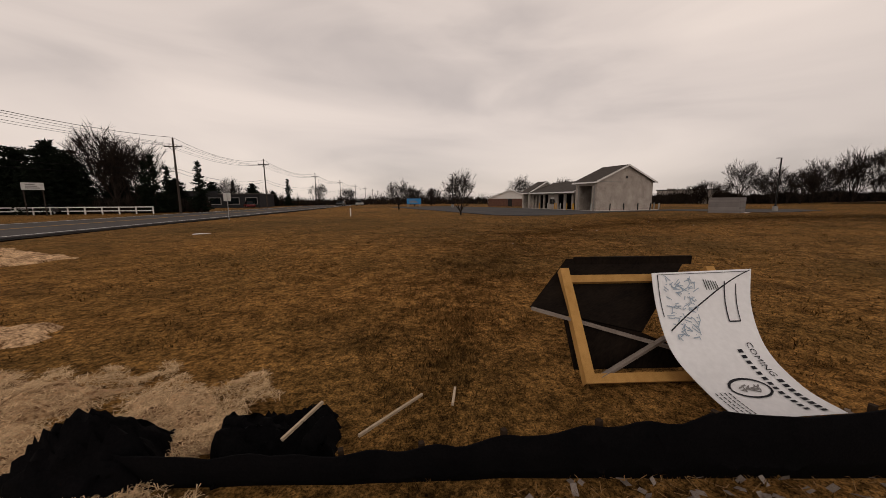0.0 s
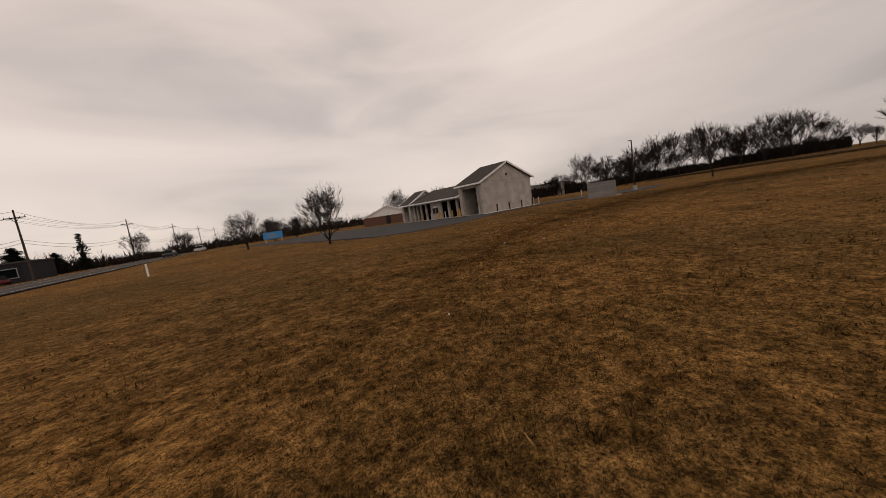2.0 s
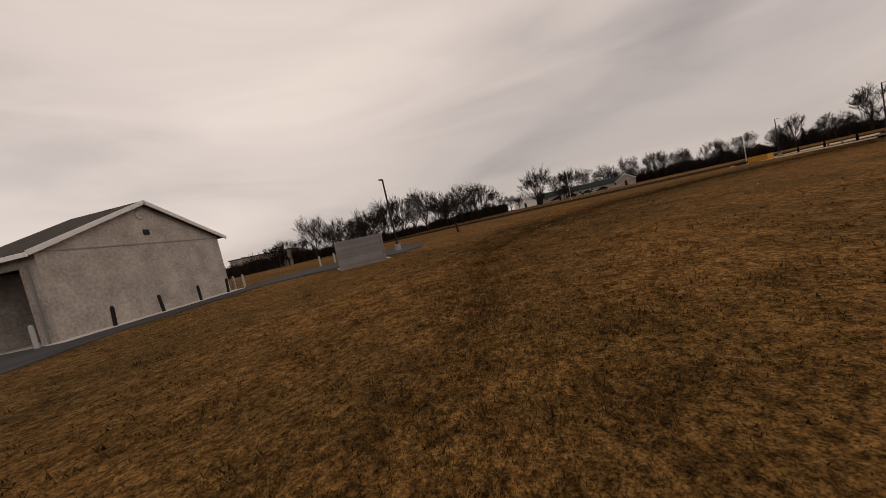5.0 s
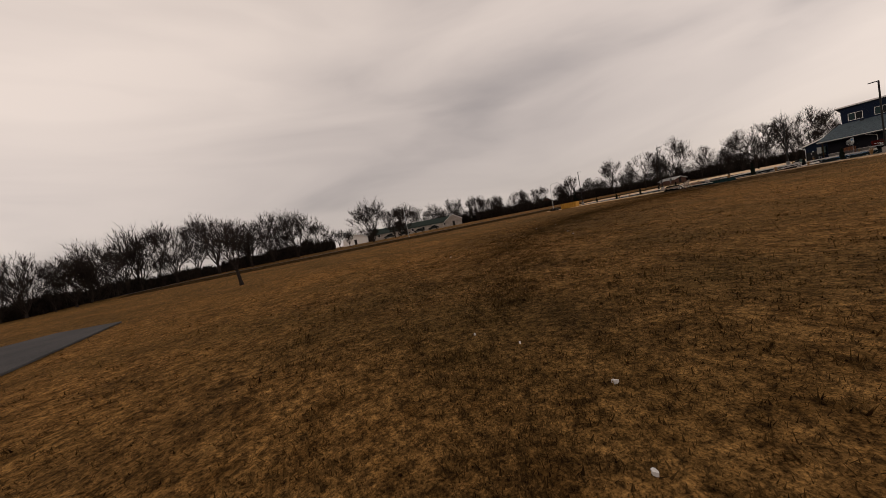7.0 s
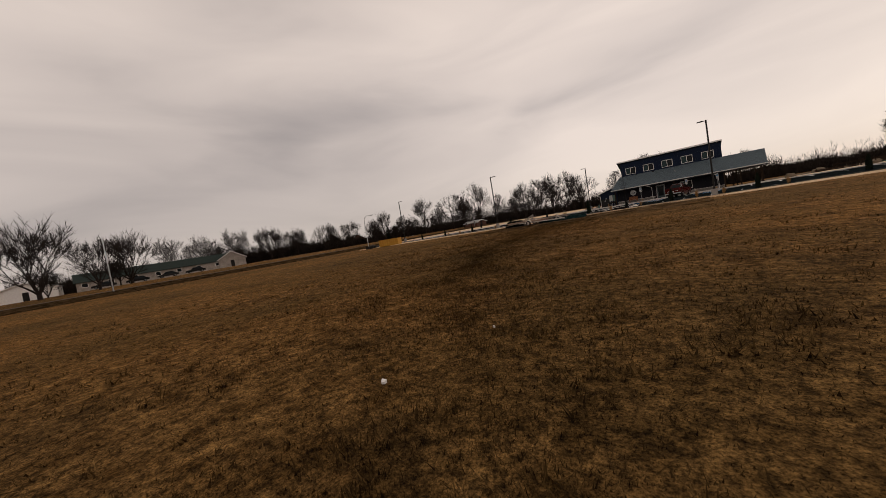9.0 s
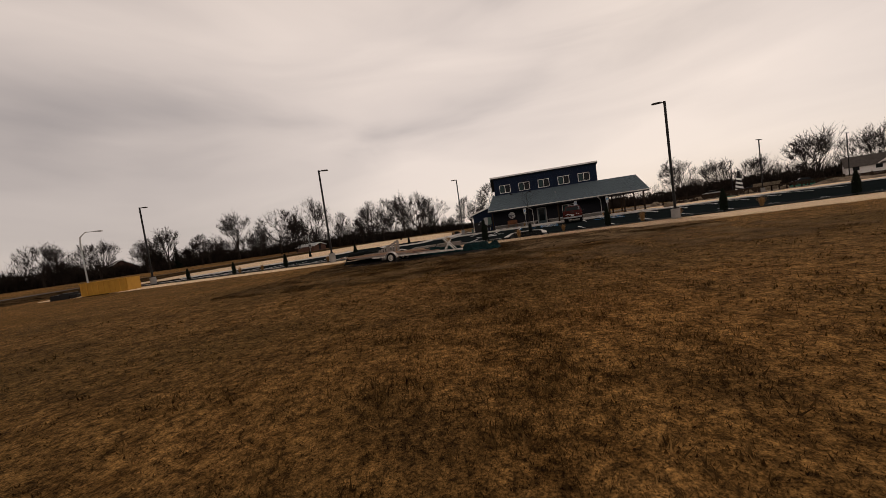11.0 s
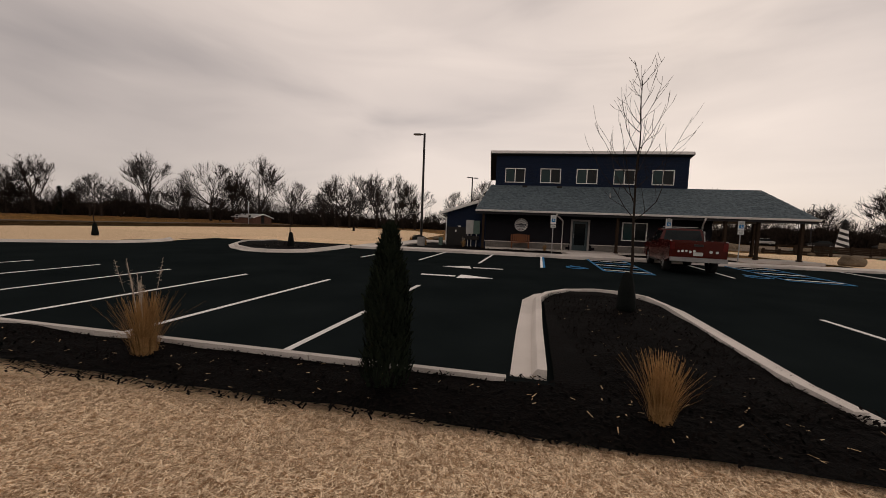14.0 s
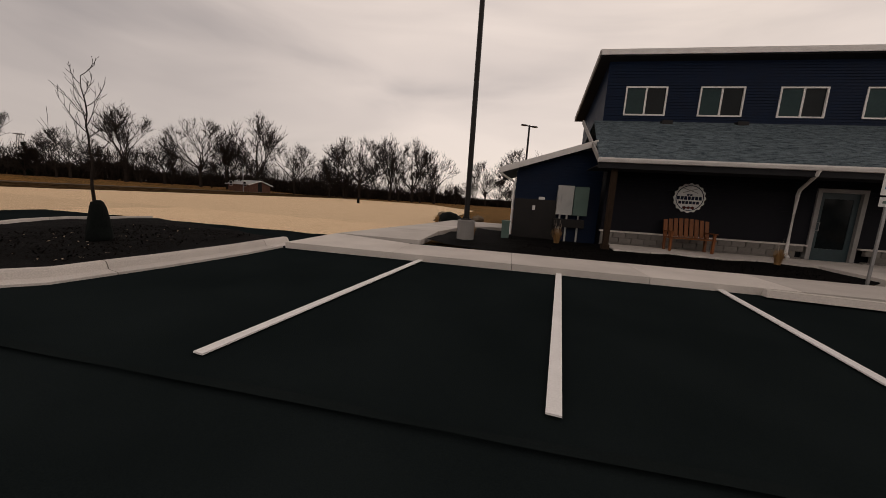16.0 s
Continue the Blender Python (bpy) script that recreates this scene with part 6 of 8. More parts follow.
def trailer():
    ob = thing("boat_trailer", pose(-3.58, -23.74, GZ, 0, 0.9, -11.5), "white-painted rusty single-axle trailer loaded with planks", "trailer")
    bm = bmesh.new()
    for s in (-1, 1):
        beam(bm, (-1.5, s * 0.55, 0.36), (1.0, s * 0.55, 0.36), 0.06, 0.08)
        beam(bm, (1.0, s * 0.55, 0.36), (3.85, s * 0.06, 0.36), 0.06, 0.08)
    for x in (-1.45, -0.4, 0.6, 1.0):
        beam(bm, (x, -0.55, 0.34), (x, 0.55, 0.34), 0.06, 0.07)
    part("frame", bm, WHITE_RUST, ob, "chipped white steel frame")
    bm = bmesh.new()
    beam(bm, (3.7, 0, 0.37), (4.2, 0, 0.37), 0.08, 0.08)
    part("tongue", bm, WHITE_RUST, ob)
    bm = bmesh.new()
    tube(bm, [(4.12, 0, 0.38), (4.28, 0, 0.37), (4.4, 0, 0.34)], [0.045, 0.065, 0.05], 10)
    part("coupler", bm, WHITE_RUST, ob, "chipped white ball coupler")
    bm = bmesh.new()
    beam(bm, (3.25, -0.1, 0.35), (3.65, 0.22, 1.02), 0.05, 0.05)
    beam(bm, (3.32, 0.0, 0.35), (3.72, 0.12, 1.05), 0.035, 0.035)
    part("winch_post", bm, WHITE_RUST, ob)
    bm = bmesh.new()
    beam(bm, (3.95, -0.05, 0.36), (3.2, 0.1, 1.05), 0.06, 0.06)
    beam(bm, (4.05, 0.05, 0.36), (3.3, 0.2, 1.07), 0.04, 0.04)
    part("winch_post", bm, WHITE_RUST, ob)
    bm = bmesh.new()
    tube(bm, [(0, -0.8, 0.3), (0, 0.8, 0.3)], [0.03, 0.03], 8)
    part("axle", bm, BLACK_METAL, ob)
    for s in (-1, 1):
        bm = bmesh.new()
        rows = []
        for a in range(0, 181, 20):
            c, d = math.cos(radians(a)), math.sin(radians(a))
            rows.append([bm.verts.new((0.4 * c, s * y, 0.33 + 0.34 * d + h)) for y, h in ((0.62, 0), (0.88, 0), (0.88, -0.03), (0.62, -0.03))])
        rows.append([bm.verts.new((-0.44, s * y, 0.24 + h)) for y, h in ((0.62, 0), (0.88, 0), (0.88, -0.03), (0.62, -0.03))])
        for r, q in zip(rows, rows[1:]):
            for e in range(4):
                bm.faces.new((r[e], r[(e + 1) % 4], q[(e + 1) % 4], q[e]))
        part("mudguard", bm, WHITE_RUST, ob, "curved white mudguard")
        # wheels turn on an axle along local y
        bm = bmesh.new()
        rows = []
        for d, rr in ((-0.09, 0.19), (-0.09, 0.27), (-0.06, 0.3), (0.06, 0.3), (0.09, 0.27), (0.09, 0.19)):
            rows.append([bm.verts.new((rr * math.cos(t), s * 0.75 + d, 0.3 + rr * math.sin(t))) for t in [6.2832 * j / 24 for j in range(24)]])
        for a, b in zip(rows, rows[1:] + rows[:1]):
            for j in range(24):
                bm.faces.new((a[j], a[(j + 1) % 24], b[(j + 1) % 24], b[j]))
        tyre = part("wheel", bm, RUBBER, ob, "", True)
        bm = bmesh.new()
        yf = s * 0.75 + s * 0.05
        ring = []
        for rr, d in ((0.195, -0.02), (0.195, 0.02), (0.165, 0.03), (0.165, -0.02)):
            ring.append([bm.verts.new((rr * math.cos(t), yf + s * d, 0.3 + rr * math.sin(t))) for t in [6.2832 * j / 20 for j in range(20)]])
        for a, b in zip(ring, ring[1:] + ring[:1]):
            for j in range(20):
                bm.faces.new((a[j], a[(j + 1) % 20], b[(j + 1) % 20], b[j]))
        for j in range(8):
            t = 6.2832 * j / 8
            beam(bm, (0, yf, 0.3), (0.17 * math.cos(t), yf + s * 0.01, 0.3 + 0.17 * math.sin(t)), 0.05, 0.03, (0, 1, 0))
        tube(bm, [(0, yf, 0.3), (0, yf + s * 0.04, 0.3)], [0.05, 0.04], 10)
        part("rim", bm, WHITE_RUST, tyre, "white spoked steel rim")
    return ob


trailer()


def plank(a, b, w, h, material, label):
    """A sawn board from a to b, lying flat."""
    a, b = Vector(a), Vector(b)
    ob = new("plank")
    d = (b - a).normalized()
    ob.matrix_world = Matrix.Translation((a + b) / 2) @ d.to_track_quat("X", "Z").to_matrix().to_4x4()
    bm = bmesh.new()
    n = (b - a).length / 2
    box(bm, -n, -w / 2, -h / 2, n, w / 2, h / 2)
    bmesh.ops.bevel(bm, geom=bm.edges[:], offset=0.004, segments=1, affect="EDGES")
    me = mesh_of("plank", bm, material)
    bpy.data.objects.remove(ob)
    ob = new("plank", me)
    ob.matrix_world = Matrix.Translation((a + b) / 2) @ d.to_track_quat("X", "Z").to_matrix().to_4x4()
    return tagged(ob, label, "plank", "loose planks")


for a, b, w, h, m in (
    ((-8.3, -21.85, 0.20), (-2.12, -23.12, 0.20), 0.27, 0.045, WOOD_PINK), ((-8.0, -22.2, 0.205), (-1.85, -23.42, 0.195), 0.28, 0.045, WOOD_NEW), ((-7.6, -22.1, 0.145), (-2.0, -23.25, 0.145), 0.28, 0.045, WOOD_NEW),
    ((-7.5, -22.5, 0.14), (-1.45, -23.72, 0.135), 0.22, 0.045, WOOD_PINK), ((-7.2, -22.85, 0.10), (-2.6, -23.7, 0.09), 0.26, 0.045, WOOD_NEW), ((-4.6, -23.35, 0.09), (-0.75, -24.2, 0.05), 0.16, 0.04, WOOD_PINK),
    ((-6.6, -23.1, 0.09), (-3.0, -23.9, 0.10), 0.2, 0.1, WOOD_GREY), ((-7.2, -23.3, -0.02), (-4.2, -22.7, 0.06), 0.09, 0.04, WOOD_PALE), ((-6.6, -22.2, 0.25), (-3.2, -22.75, 0.25), 0.12, 0.04, WOOD_GREY),
    ((-7.6, -23.0, -0.04), (-4.6, -23.1, 0.05), 0.1, 0.04, WOOD_GREY), ((-3.2, -24.35, 0.05), (-2.3, -23.5, 0.05), 0.12, 0.06, WOOD_GREY), ((-4.4, -24.1, 0.04), (-3.4, -23.4, 0.05), 0.12, 0.05, WOOD_PALE)):
    plank(a, b, w, h, m, "sawn board lying across the trailer" if m is not WOOD_GREY else "weathered grey board lying across the trailer")


def pallet(m, label):
    """A low pallet: deck boards running front to back over three cross bearers."""
    ob = thing("pallet", m, label, "pallet", "stacked pallets")
    rng = random.Random(5)
    for i in range(9):
        x = -0.82 + i * 0.192
        box_part("deck_board", (x, -0.65 + rng.uniform(-0.02, 0.02), 0.095, x + 0.1, 0.65 + rng.uniform(-0.02, 0.02), 0.115), WOOD_GREY, ob)
    for y in (-0.64, -0.03, 0.58):
        box_part("stringer", (-0.82, y, 0.022, 0.83, y + 0.045, 0.093), WOOD_GREY, ob)
    for x in (-0.82, -0.06, 0.7):
        box_part("bottom_board", (x, -0.64, 0.0, x + 0.115, 0.64, 0.02), WOOD_GREY, ob)
    return ob


first = pallet(pose(-0.38, -22.4, 0.21, 0, 0, -3) @ Matrix.Diagonal((0.88, 0.72, 1, 1)), "weathered grey wooden pallet on a low stack")
for x, y, z, rx, ry, rz in ((-0.14, -22.42, 0.085, 0, 1, -8), (-2.1, -22.28, 0.17, 1, -1, -1)):
    copy_thing(first, pose(x, y, z, rx, ry, rz))
tilted = copy_thing(first, pose(-4.75, -21.95, 0.12, 47, -22, -6) @ Matrix.Diagonal((1.3, 1.3, 1.2, 1)))
tagged(tilted, "weathered grey wooden pallet standing on edge, leaning back")


def heap(name, x0, x1, y0, y1, z0, bump, material, label, category, seed, n=46):
    """Crumpled sheet thrown over things: a folded skin down to the ground on every side."""
    bm = bmesh.new()
    rows = []
    for j in range(n + 1):
        row = []
        for i in range(n + 1):
            u, v = i / n, j / n
            edge = min(u, 1 - u, v, 1 - v) * 2
            x = x0 + (x1 - x0) * u + 0.06 * noise.noise((u * 9, v * 9, seed + 5))
            y = y0 + (y1 - y0) * v + 0.06 * noise.noise((u * 9, v * 9, seed + 8))
            w = 0.35 * noise.noise((u * 3, v * 3, seed + 11))
            fold = 0.11 * max(0, 0.5 - 2.2 * abs(noise.noise((u * 4 + w, v * 5 + w, seed)))) + 0.05 * max(0, 0.5 - 2 * abs(noise.noise((u * 11, v * 13 + w, seed + 2)))) + 0.02 * noise.noise((u * 30, v * 30, seed))
            row.append(bm.verts.new((x, y, z0 - 0.04 + (bump(u, v) + fold * 1.4) * min(1.0, edge * 5.0))))
        rows.append(row)
    for r, q in zip(rows, rows[1:]):
        for i in range(n):
            bm.faces.new((r[i], r[i + 1], q[i + 1], q[i]))
    ob = part(name, bm, material, None, "", True)
    return tagged(ob, label, category)


def flat_top(u, v, h, k=0.16):
    return h * smooth_step(0, k, u) * (1 - smooth_step(1 - k, 1, u)) * smooth_step(0, k, v) * (1 - smooth_step(1 - k, 1, v))


heap("tarpaulin", 0.35, 2.4, -23.45, -22.2, GZ, lambda u, v: flat_top(u, v, 0.46 - 0.06 * u, 0.2), TARP, "crumpled dark green tarpaulin over a low pile", "tarpaulin", 3, 80)
heap("tarpaulin", 1.1, 2.95, -23.75, -22.85, GZ, lambda u, v: 0.10 * smooth_step(0, 0.2, v) + 0.36 * math.exp(-((u - 0.8) ** 2 + (v - 0.5) ** 2) * 18), TARP, "bunched green tarpaulin edge on the grass", "tarpaulin", 9, 70)
heap("tarpaulin", -3.3, 0.6, -23.05, -21.75, GZ, lambda u, v: flat_top(u, v, 0.44, 0.1), TARP, "dark green tarpaulin over a pile under pallets", "tarpaulin", 14, 60)
heap("tarpaulin", -8.2, -5.0, -22.6, -20.9, GZ, lambda u, v: flat_top(u, v, 0.78, 0.25), BAG, "black crumpled sheeting beside the trailer", "tarpaulin", 17, 36)
heap("covered_pile", -5.6, -3.7, 12.6, 14.6, 0.0, lambda u, v: 0.55 * math.sin(3.14 * u) * math.sin(3.14 * v), BAG, "black sheeting over a small heap beside the walk", "pile", 19, 22)

# ---------------------------------------------------------------- the start: silt fence, fallen notice board, straw
def silt_fence():
    ob = thing("silt_fence", pose(0, 0, 0), "sagging black fabric silt fence on dark stakes", "fence")
    pts = [(73.75, -64.8), (73.15, -64.56), (72.6, -64.38), (72.1, -64.2), (71.6, -64.04), (71.08, -63.88), (70.5, -63.66), (69.8, -63.4), (68.85, -63.05), (67.6, -62.6), (66.0, -62.0), (63.5, -61.0)]
    high = [0.3, 0.25, 0.25, 0.23, 0.26, 0.33, 0.4, 0.46, 0.5, 0.5, 0.5, 0.5]
    bm = bmesh.new()
    rows = []
    for i in range(len(pts) - 1):
        a, b = Vector((*pts[i], 0)), Vector((*pts[i + 1], 0))
        for k in range(8):
            p = a + (b - a) * k / 8
            g = land_z(p.x, p.y)
            sag = 0.012 * math.sin(math.pi * k / 8)
            top = high[i] + (high[i + 1] - high[i]) * k / 8 - sag + 0.025 * noise.noise((p.x * 3, p.y * 3, 1))
            w = 0.05 * noise.noise((p.x * 4, p.y * 4, 7))
            rows.append([bm.verts.new((p.x + w * f, p.y + w * f + o, g - 0.03 + top * f)) for f, o in ((0, 0), (0.35, 0.02), (0.7, 0.01), (1.0, 0), (1.0, 0.015), (0, 0.015))])
    for r, q in zip(rows, rows[1:]):
        for e in range(6):
            bm.faces.new((r[e], r[(e + 1) % 6], q[(e + 1) % 6], q[e]))
    part("fabric", bm, BLACK_FABRIC, ob, "", True)
    for i in range(3, len(pts)):
        x, y = pts[i]
        bm = bmesh.new()
        beam(bm, (x, y - 0.06, -0.6), (x + 0.01, y - 0.06, -0.4 + high[i]), 0.035, 0.035)
        part("stake", bm, WOOD_DARK, ob)


silt_fence()
heap("fabric_heap", 73.2, 74.2, -65.15, -64.5, -0.36, lambda u, v: 0.40 * math.sin(3.14 * min(1.0, u * 1.1)) ** 0.8 * math.sin(3.14 * v), BLACK_FABRIC, "bunched black silt fabric on straw", "fabric", 23, 34)
heap("fabric_heap", 72.1, 72.95, -65.05, -64.4, -0.36, lambda u, v: 0.26 * math.sin(3.14 * v) * (0.25 + 0.75 * abs(2 * u - 0.85) ** 0.8), BLACK_FABRIC, "crumpled black silt fabric on the grass", "fabric", 25, 34)


def notice_board():
    ob = thing("notice_board", pose(0, 0, 0), "fallen timber notice board frame with a peeling white poster", "notice board")
    u = Vector((-0.945, 0.30, 0)).normalized()
    b0, up = Vector((69.80, -64.54, -0.34)), Vector((-0.27, -0.78, 0.95))
    b1 = b0 + u * 1.72
    for q, nm in ((b0, "post"), (b1, "post")):
        bm = bmesh.new()
        beam(bm, q, q + up, 0.10, 0.10, u)
        part(nm, bm, WOOD_YELLOW, ob, "yellow pine post")
    for f, t in ((0.9, 0.05), (0.04, 0.05)):
        bm = bmesh.new()
        beam(bm, b0 + up * f + u * 0.05, b1 + up * f - u * 0.05, 0.05, 0.09, up)
        part("rail", bm, WOOD_YELLOW, ob)
    t0, t1 = b0 + up * 1.06 + u * 0.1 + Vector((-0.05, -0.14, 0.03)), b1 - u * 0.12 + up * 1.06 + Vector((-0.05, -0.14, 0.03))
    low0 = Vector((70.05, -65.2, 0.26))
    low1 = t1 + (low0 - t0) * 1.5 - u * 0.1
    bm = bmesh.new()
    slab(bm, [t0, t1, low1, low0], 0.018)
    part("panel", bm, PLYWOOD_DARK, ob, "dark weathered plywood panel slipped behind the frame")
    bm = bmesh.new()
    slab(bm, [low0 + u * 0.35, low1, b1 + Vector((0.1, -0.3, 0.03)), b0 + u * 0.1 + Vector((0.05, -0.3, 0.03))], 0.018)
    part("panel", bm, PLYWOOD_DARK, ob, "dark weathered plywood panel slipped behind the frame")
    bm = bmesh.new()
    beam(bm, t0 + u * 0.06 + Vector((0, 0.06, -0.01)), t1 + Vector((0, 0.06, -0.01)), 0.04, 0.10)
    part("cap_board", bm, PLYWOOD_DARK, ob)
    for a, b in ((b0 + up * 0.05 + u * 0.12, b0 + up * 0.45 + u * 1.15 + Vector((0, 0.02, 0))), (low0 + Vector((0, 0.03, 0.0)), b0 + u * 1.4 + up * 0.14)):
        bm = bmesh.new()
        beam(bm, a, b, 0.05, 0.03)
        part("brace", bm, WOOD_GREY, ob, "weathered brace")
    # the poster hangs from the top rail and curls out over the grass
    left = [Vector(p) for p in ((68.70, -64.86, 0.60), (68.95, -64.57, 0.30), (69.13, -64.24, 0.0), (69.12, -63.92, -0.22), (69.14, -63.66, -0.30))]
    right = [Vector(p) for p in ((67.53, -64.55, 0.62), (67.93, -64.3, 0.30), (68.20, -64.0, 0.0), (68.24, -63.69, -0.22), (68.20, -63.42, -0.31))]

    def spot(a, v, lift=0.0):
        f = min(3.999, max(0.0, v * 4))
        k, r = int(f), f - int(f)
        def curve(p):
            p0, p1, p2, p3 = p[max(0, k - 1)], p[k], p[k + 1], p[min(4, k + 2)]
            return 0.5 * ((2 * p1) + (p2 - p0) * r + (2 * p0 - 5 * p1 + 4 * p2 - p3) * r * r + (3 * p1 - p0 - 3 * p2 + p3) * r ** 3)
        q = curve(left).lerp(curve(right), a)
        return q + Vector((0.1, 0.6, 0.78)).normalized() * lift

    bm = bmesh.new()
    grid = [[bm.verts.new(spot(i / 12, j / 28)) for i in range(13)] for j in range(29)]
    back = [[bm.verts.new(spot(i / 12, j / 28, -0.006)) for i in range(13)] for j in range(29)]
    for g, flip in ((grid, 1), (back, -1)):
        for r, q in zip(g, g[1:]):
            for i in range(12):
                bm.faces.new((r[i], r[i + 1], q[i + 1], q[i])[::flip])
    poster = part("poster", bm, POSTER, ob, "white printed site plan poster, curled at the foot", True)

    def ink(strokes, material, name):
        bm = bmesh.new()
        for a0, v0, a1, v1, w in strokes:
            n = max(1, int(math.hypot(a1 - a0, (v1 - v0) * 1.5) / 0.08))
            sx, sv = -(v1 - v0) * 1.5, (a1 - a0)
            ln = math.hypot(sx, sv) or 1
            sx, sv = sx / ln * w / 2, sv / ln * w / 2 / 1.5
            for k in range(n):
                c = [(a0 + (a1 - a0) * q / n, v0 + (v1 - v0) * q / n) for q in (k, k + 1)]
                bm.faces.new([bm.verts.new(spot(a + s * sx, v + s * sv, 0.008)) for (a, v), s in ((c[0], -1), (c[1], -1), (c[1], 1), (c[0], 1))])
        part(name, bm, material, poster)

    rng = random.Random(77)
    plan = [(0.05, 0.03, 0.95, 0.03, 0.008), (0.05, 0.03, 0.05, 0.3, 0.008), (0.98, 0.02, 0.08, 0.38, 0.012), (0.72, 0.1, 0.72, 0.34, 0.012), (0.72, 0.34, 0.84, 0.34, 0.012), (0.84, 0.34, 0.84, 0.12, 0.01)]
    plan += [(0.5 + 0.025 * i, 0.08 + 0.004 * i, 0.54 + 0.025 * i, 0.15, 0.008) for i in range(6)]
    ink(plan, INK, "plan_lines")
    blot = []
    for i in range(120):
        a, v = rng.uniform(0.12, 0.42), rng.uniform(0.08, 0.42)
        blot.append((a, v, a + rng.gauss(0, 0.04), v + rng.gauss(0, 0.02), 0.008))
    ink(blot, PALE_BLUE_INK, "planting_sketch")
    ring = [(0.45 + 0.2 * math.cos(t), 0.74 + 0.065 * math.sin(t)) for t in [6.2832 * i / 24 for i in range(25)]]
    ink([(a, v, c, d, 0.02) for (a, v), (c, d) in zip(ring, ring[1:])], INK, "logo_ring")
    ink([(0.45 + rng.uniform(-0.12, 0.12), 0.74 + rng.uniform(-0.03, 0.03), 0.45 + rng.uniform(-0.12, 0.12), 0.74 + rng.uniform(-0.03, 0.03), 0.012) for i in range(10)], GREY_TRIM, "logo_shape")
    small = []
    for k in range(4):
        v = 0.76
        while v < 0.95:
            small.append((0.06 + 0.045 * k, v, 0.06 + 0.045 * k, v + 0.02, 0.012))
            v += 0.027
    for k in range(13):
        small.append((0.70, 0.50 + 0.034 * k, 0.70, 0.52 + 0.034 * k, 0.05))
    for k in range(8):
        small.append((0.835, 0.69 + 0.034 * k, 0.835, 0.712 + 0.034 * k, 0.06))
    ink(small, INK, "lettering_bars")
    cu = bpy.data.curves.new("lettering", "FONT")
    cu.body, cu.size, cu.resolution_u = "COMING", 1.0, 2
    tmp = new("lettering", cu)
    dg = bpy.context.evaluated_depsgraph_get()
    me = bpy.data.meshes.new_from_object(tmp.evaluated_get(dg))
    wide = max(v.co.x for v in me.vertices)
    for v in me.vertices:
        v.co = spot(0.80 + 0.09 * v.co.y, 0.46 + 0.21 * v.co.x / wide, 0.009)
    me.materials.append(INK)
    bpy.data.objects.remove(tmp)
    ob_t = new("lettering", me)
    ob_t.parent = poster


notice_board()


def stick(a, b, r, material, label):
    ob = thing("stake", pose(*a), label, "stake", "loose stakes")
    bm = bmesh.new()
    beam(bm, (0, 0, 0), Vector(b) - Vector(a), r * 0.8, r * 0.8)
    part("wood", bm, material, ob)


for a, b in (((71.97, -64.54, -0.31), (71.37, -64.9, -0.31)), ((72.49, -64.56, -0.22), (72.21, -64.77, -0.12)), ((71.05, -64.9, -0.31), (71.17, -64.66, -0.31))):
    stick(a, b, 0.026, WOOD_PALE, "pale broken fence stake lying on the grass")
for n_patch, area in enumerate(([(80.6, -75), (79.4, -76.2), (83.6, -80.2), (86, -78.5), (82.5, -73)], [(77.5, -68.9), (75.6, -68.5), (75.8, -67.9), (77.5, -68.0)], [(72.85, -64.9), (73.4, -64.3), (76, -64.0), (77.5, -66.2), (75.3, -66.6), (74.5, -66.3), (73.6, -65.95), (73.0, -65.6)])):
    loose_cover("straw_cover", area, 0.05, STRAW_DULL, "patch of brown straw over bare soil", "straw cover", 0.08, 0.3, n_patch + 7, 0.11)
# bare soil whose dark colour also carries the shadow below trailer and pallets
loose_cover("bare_soil", [(-7.0, -24.2), (-4.6, -25.0), (-1.4, -24.9), (0.5, -25.2), (1.3, -25.3), (2.2, -24.9), (2.6, -24.4), (2.45, -23.7), (1.6, -23.0), (0.2, -22.7), (-0.6, -22.0), (-3.0, -21.6), (-7.2, -20.9)], 0.06, SOIL, "bare soil under the trailer and pallets, darkened for their shadow", "soil", 0.16, 0.4, 3, 0.015)

# ---------------------------------------------------------------- the car wash
WASH = thing("car_wash", pose(36.0, -99.7, -0.33, 0, 0, 0), "closed tan block car wash with open dark bays", "building")


def wall_with_holes(bm, y0, y1, x0, x1, z1, holes):
    """A wall along y between x0 and x1 thick, with upright openings (ya, yb, height)."""
    cuts = sorted(holes)
    y = y0
    for a, b, h in cuts:
        if a > y:
            box(bm, x0, y, 0, x1, a, z1)
        box(bm, x0, a, h, x1, b, z1)
        y = b
    if y < y1:
        box(bm, x0, y, 0, x1, y1, z1)


def gable_end(bm, y0, y1, w, z0, eave, apex):
    """A gable wall between two y faces: upright to the eave, then a triangle."""
    lo, hi = [], []
    for y in (y0, y1):
        lo.append([bm.verts.new(p) for p in ((-w, y, z0), (0, y, z0), (0, y, eave), (-w / 2, y, apex), (-w, y, eave))])
    a, b = lo
    bm.faces.new(a)
    bm.faces.new(b[::-1])
    for i in range(5):
        bm.faces.new((a[i], a[(i + 1) % 5], b[(i + 1) % 5], b[i]))


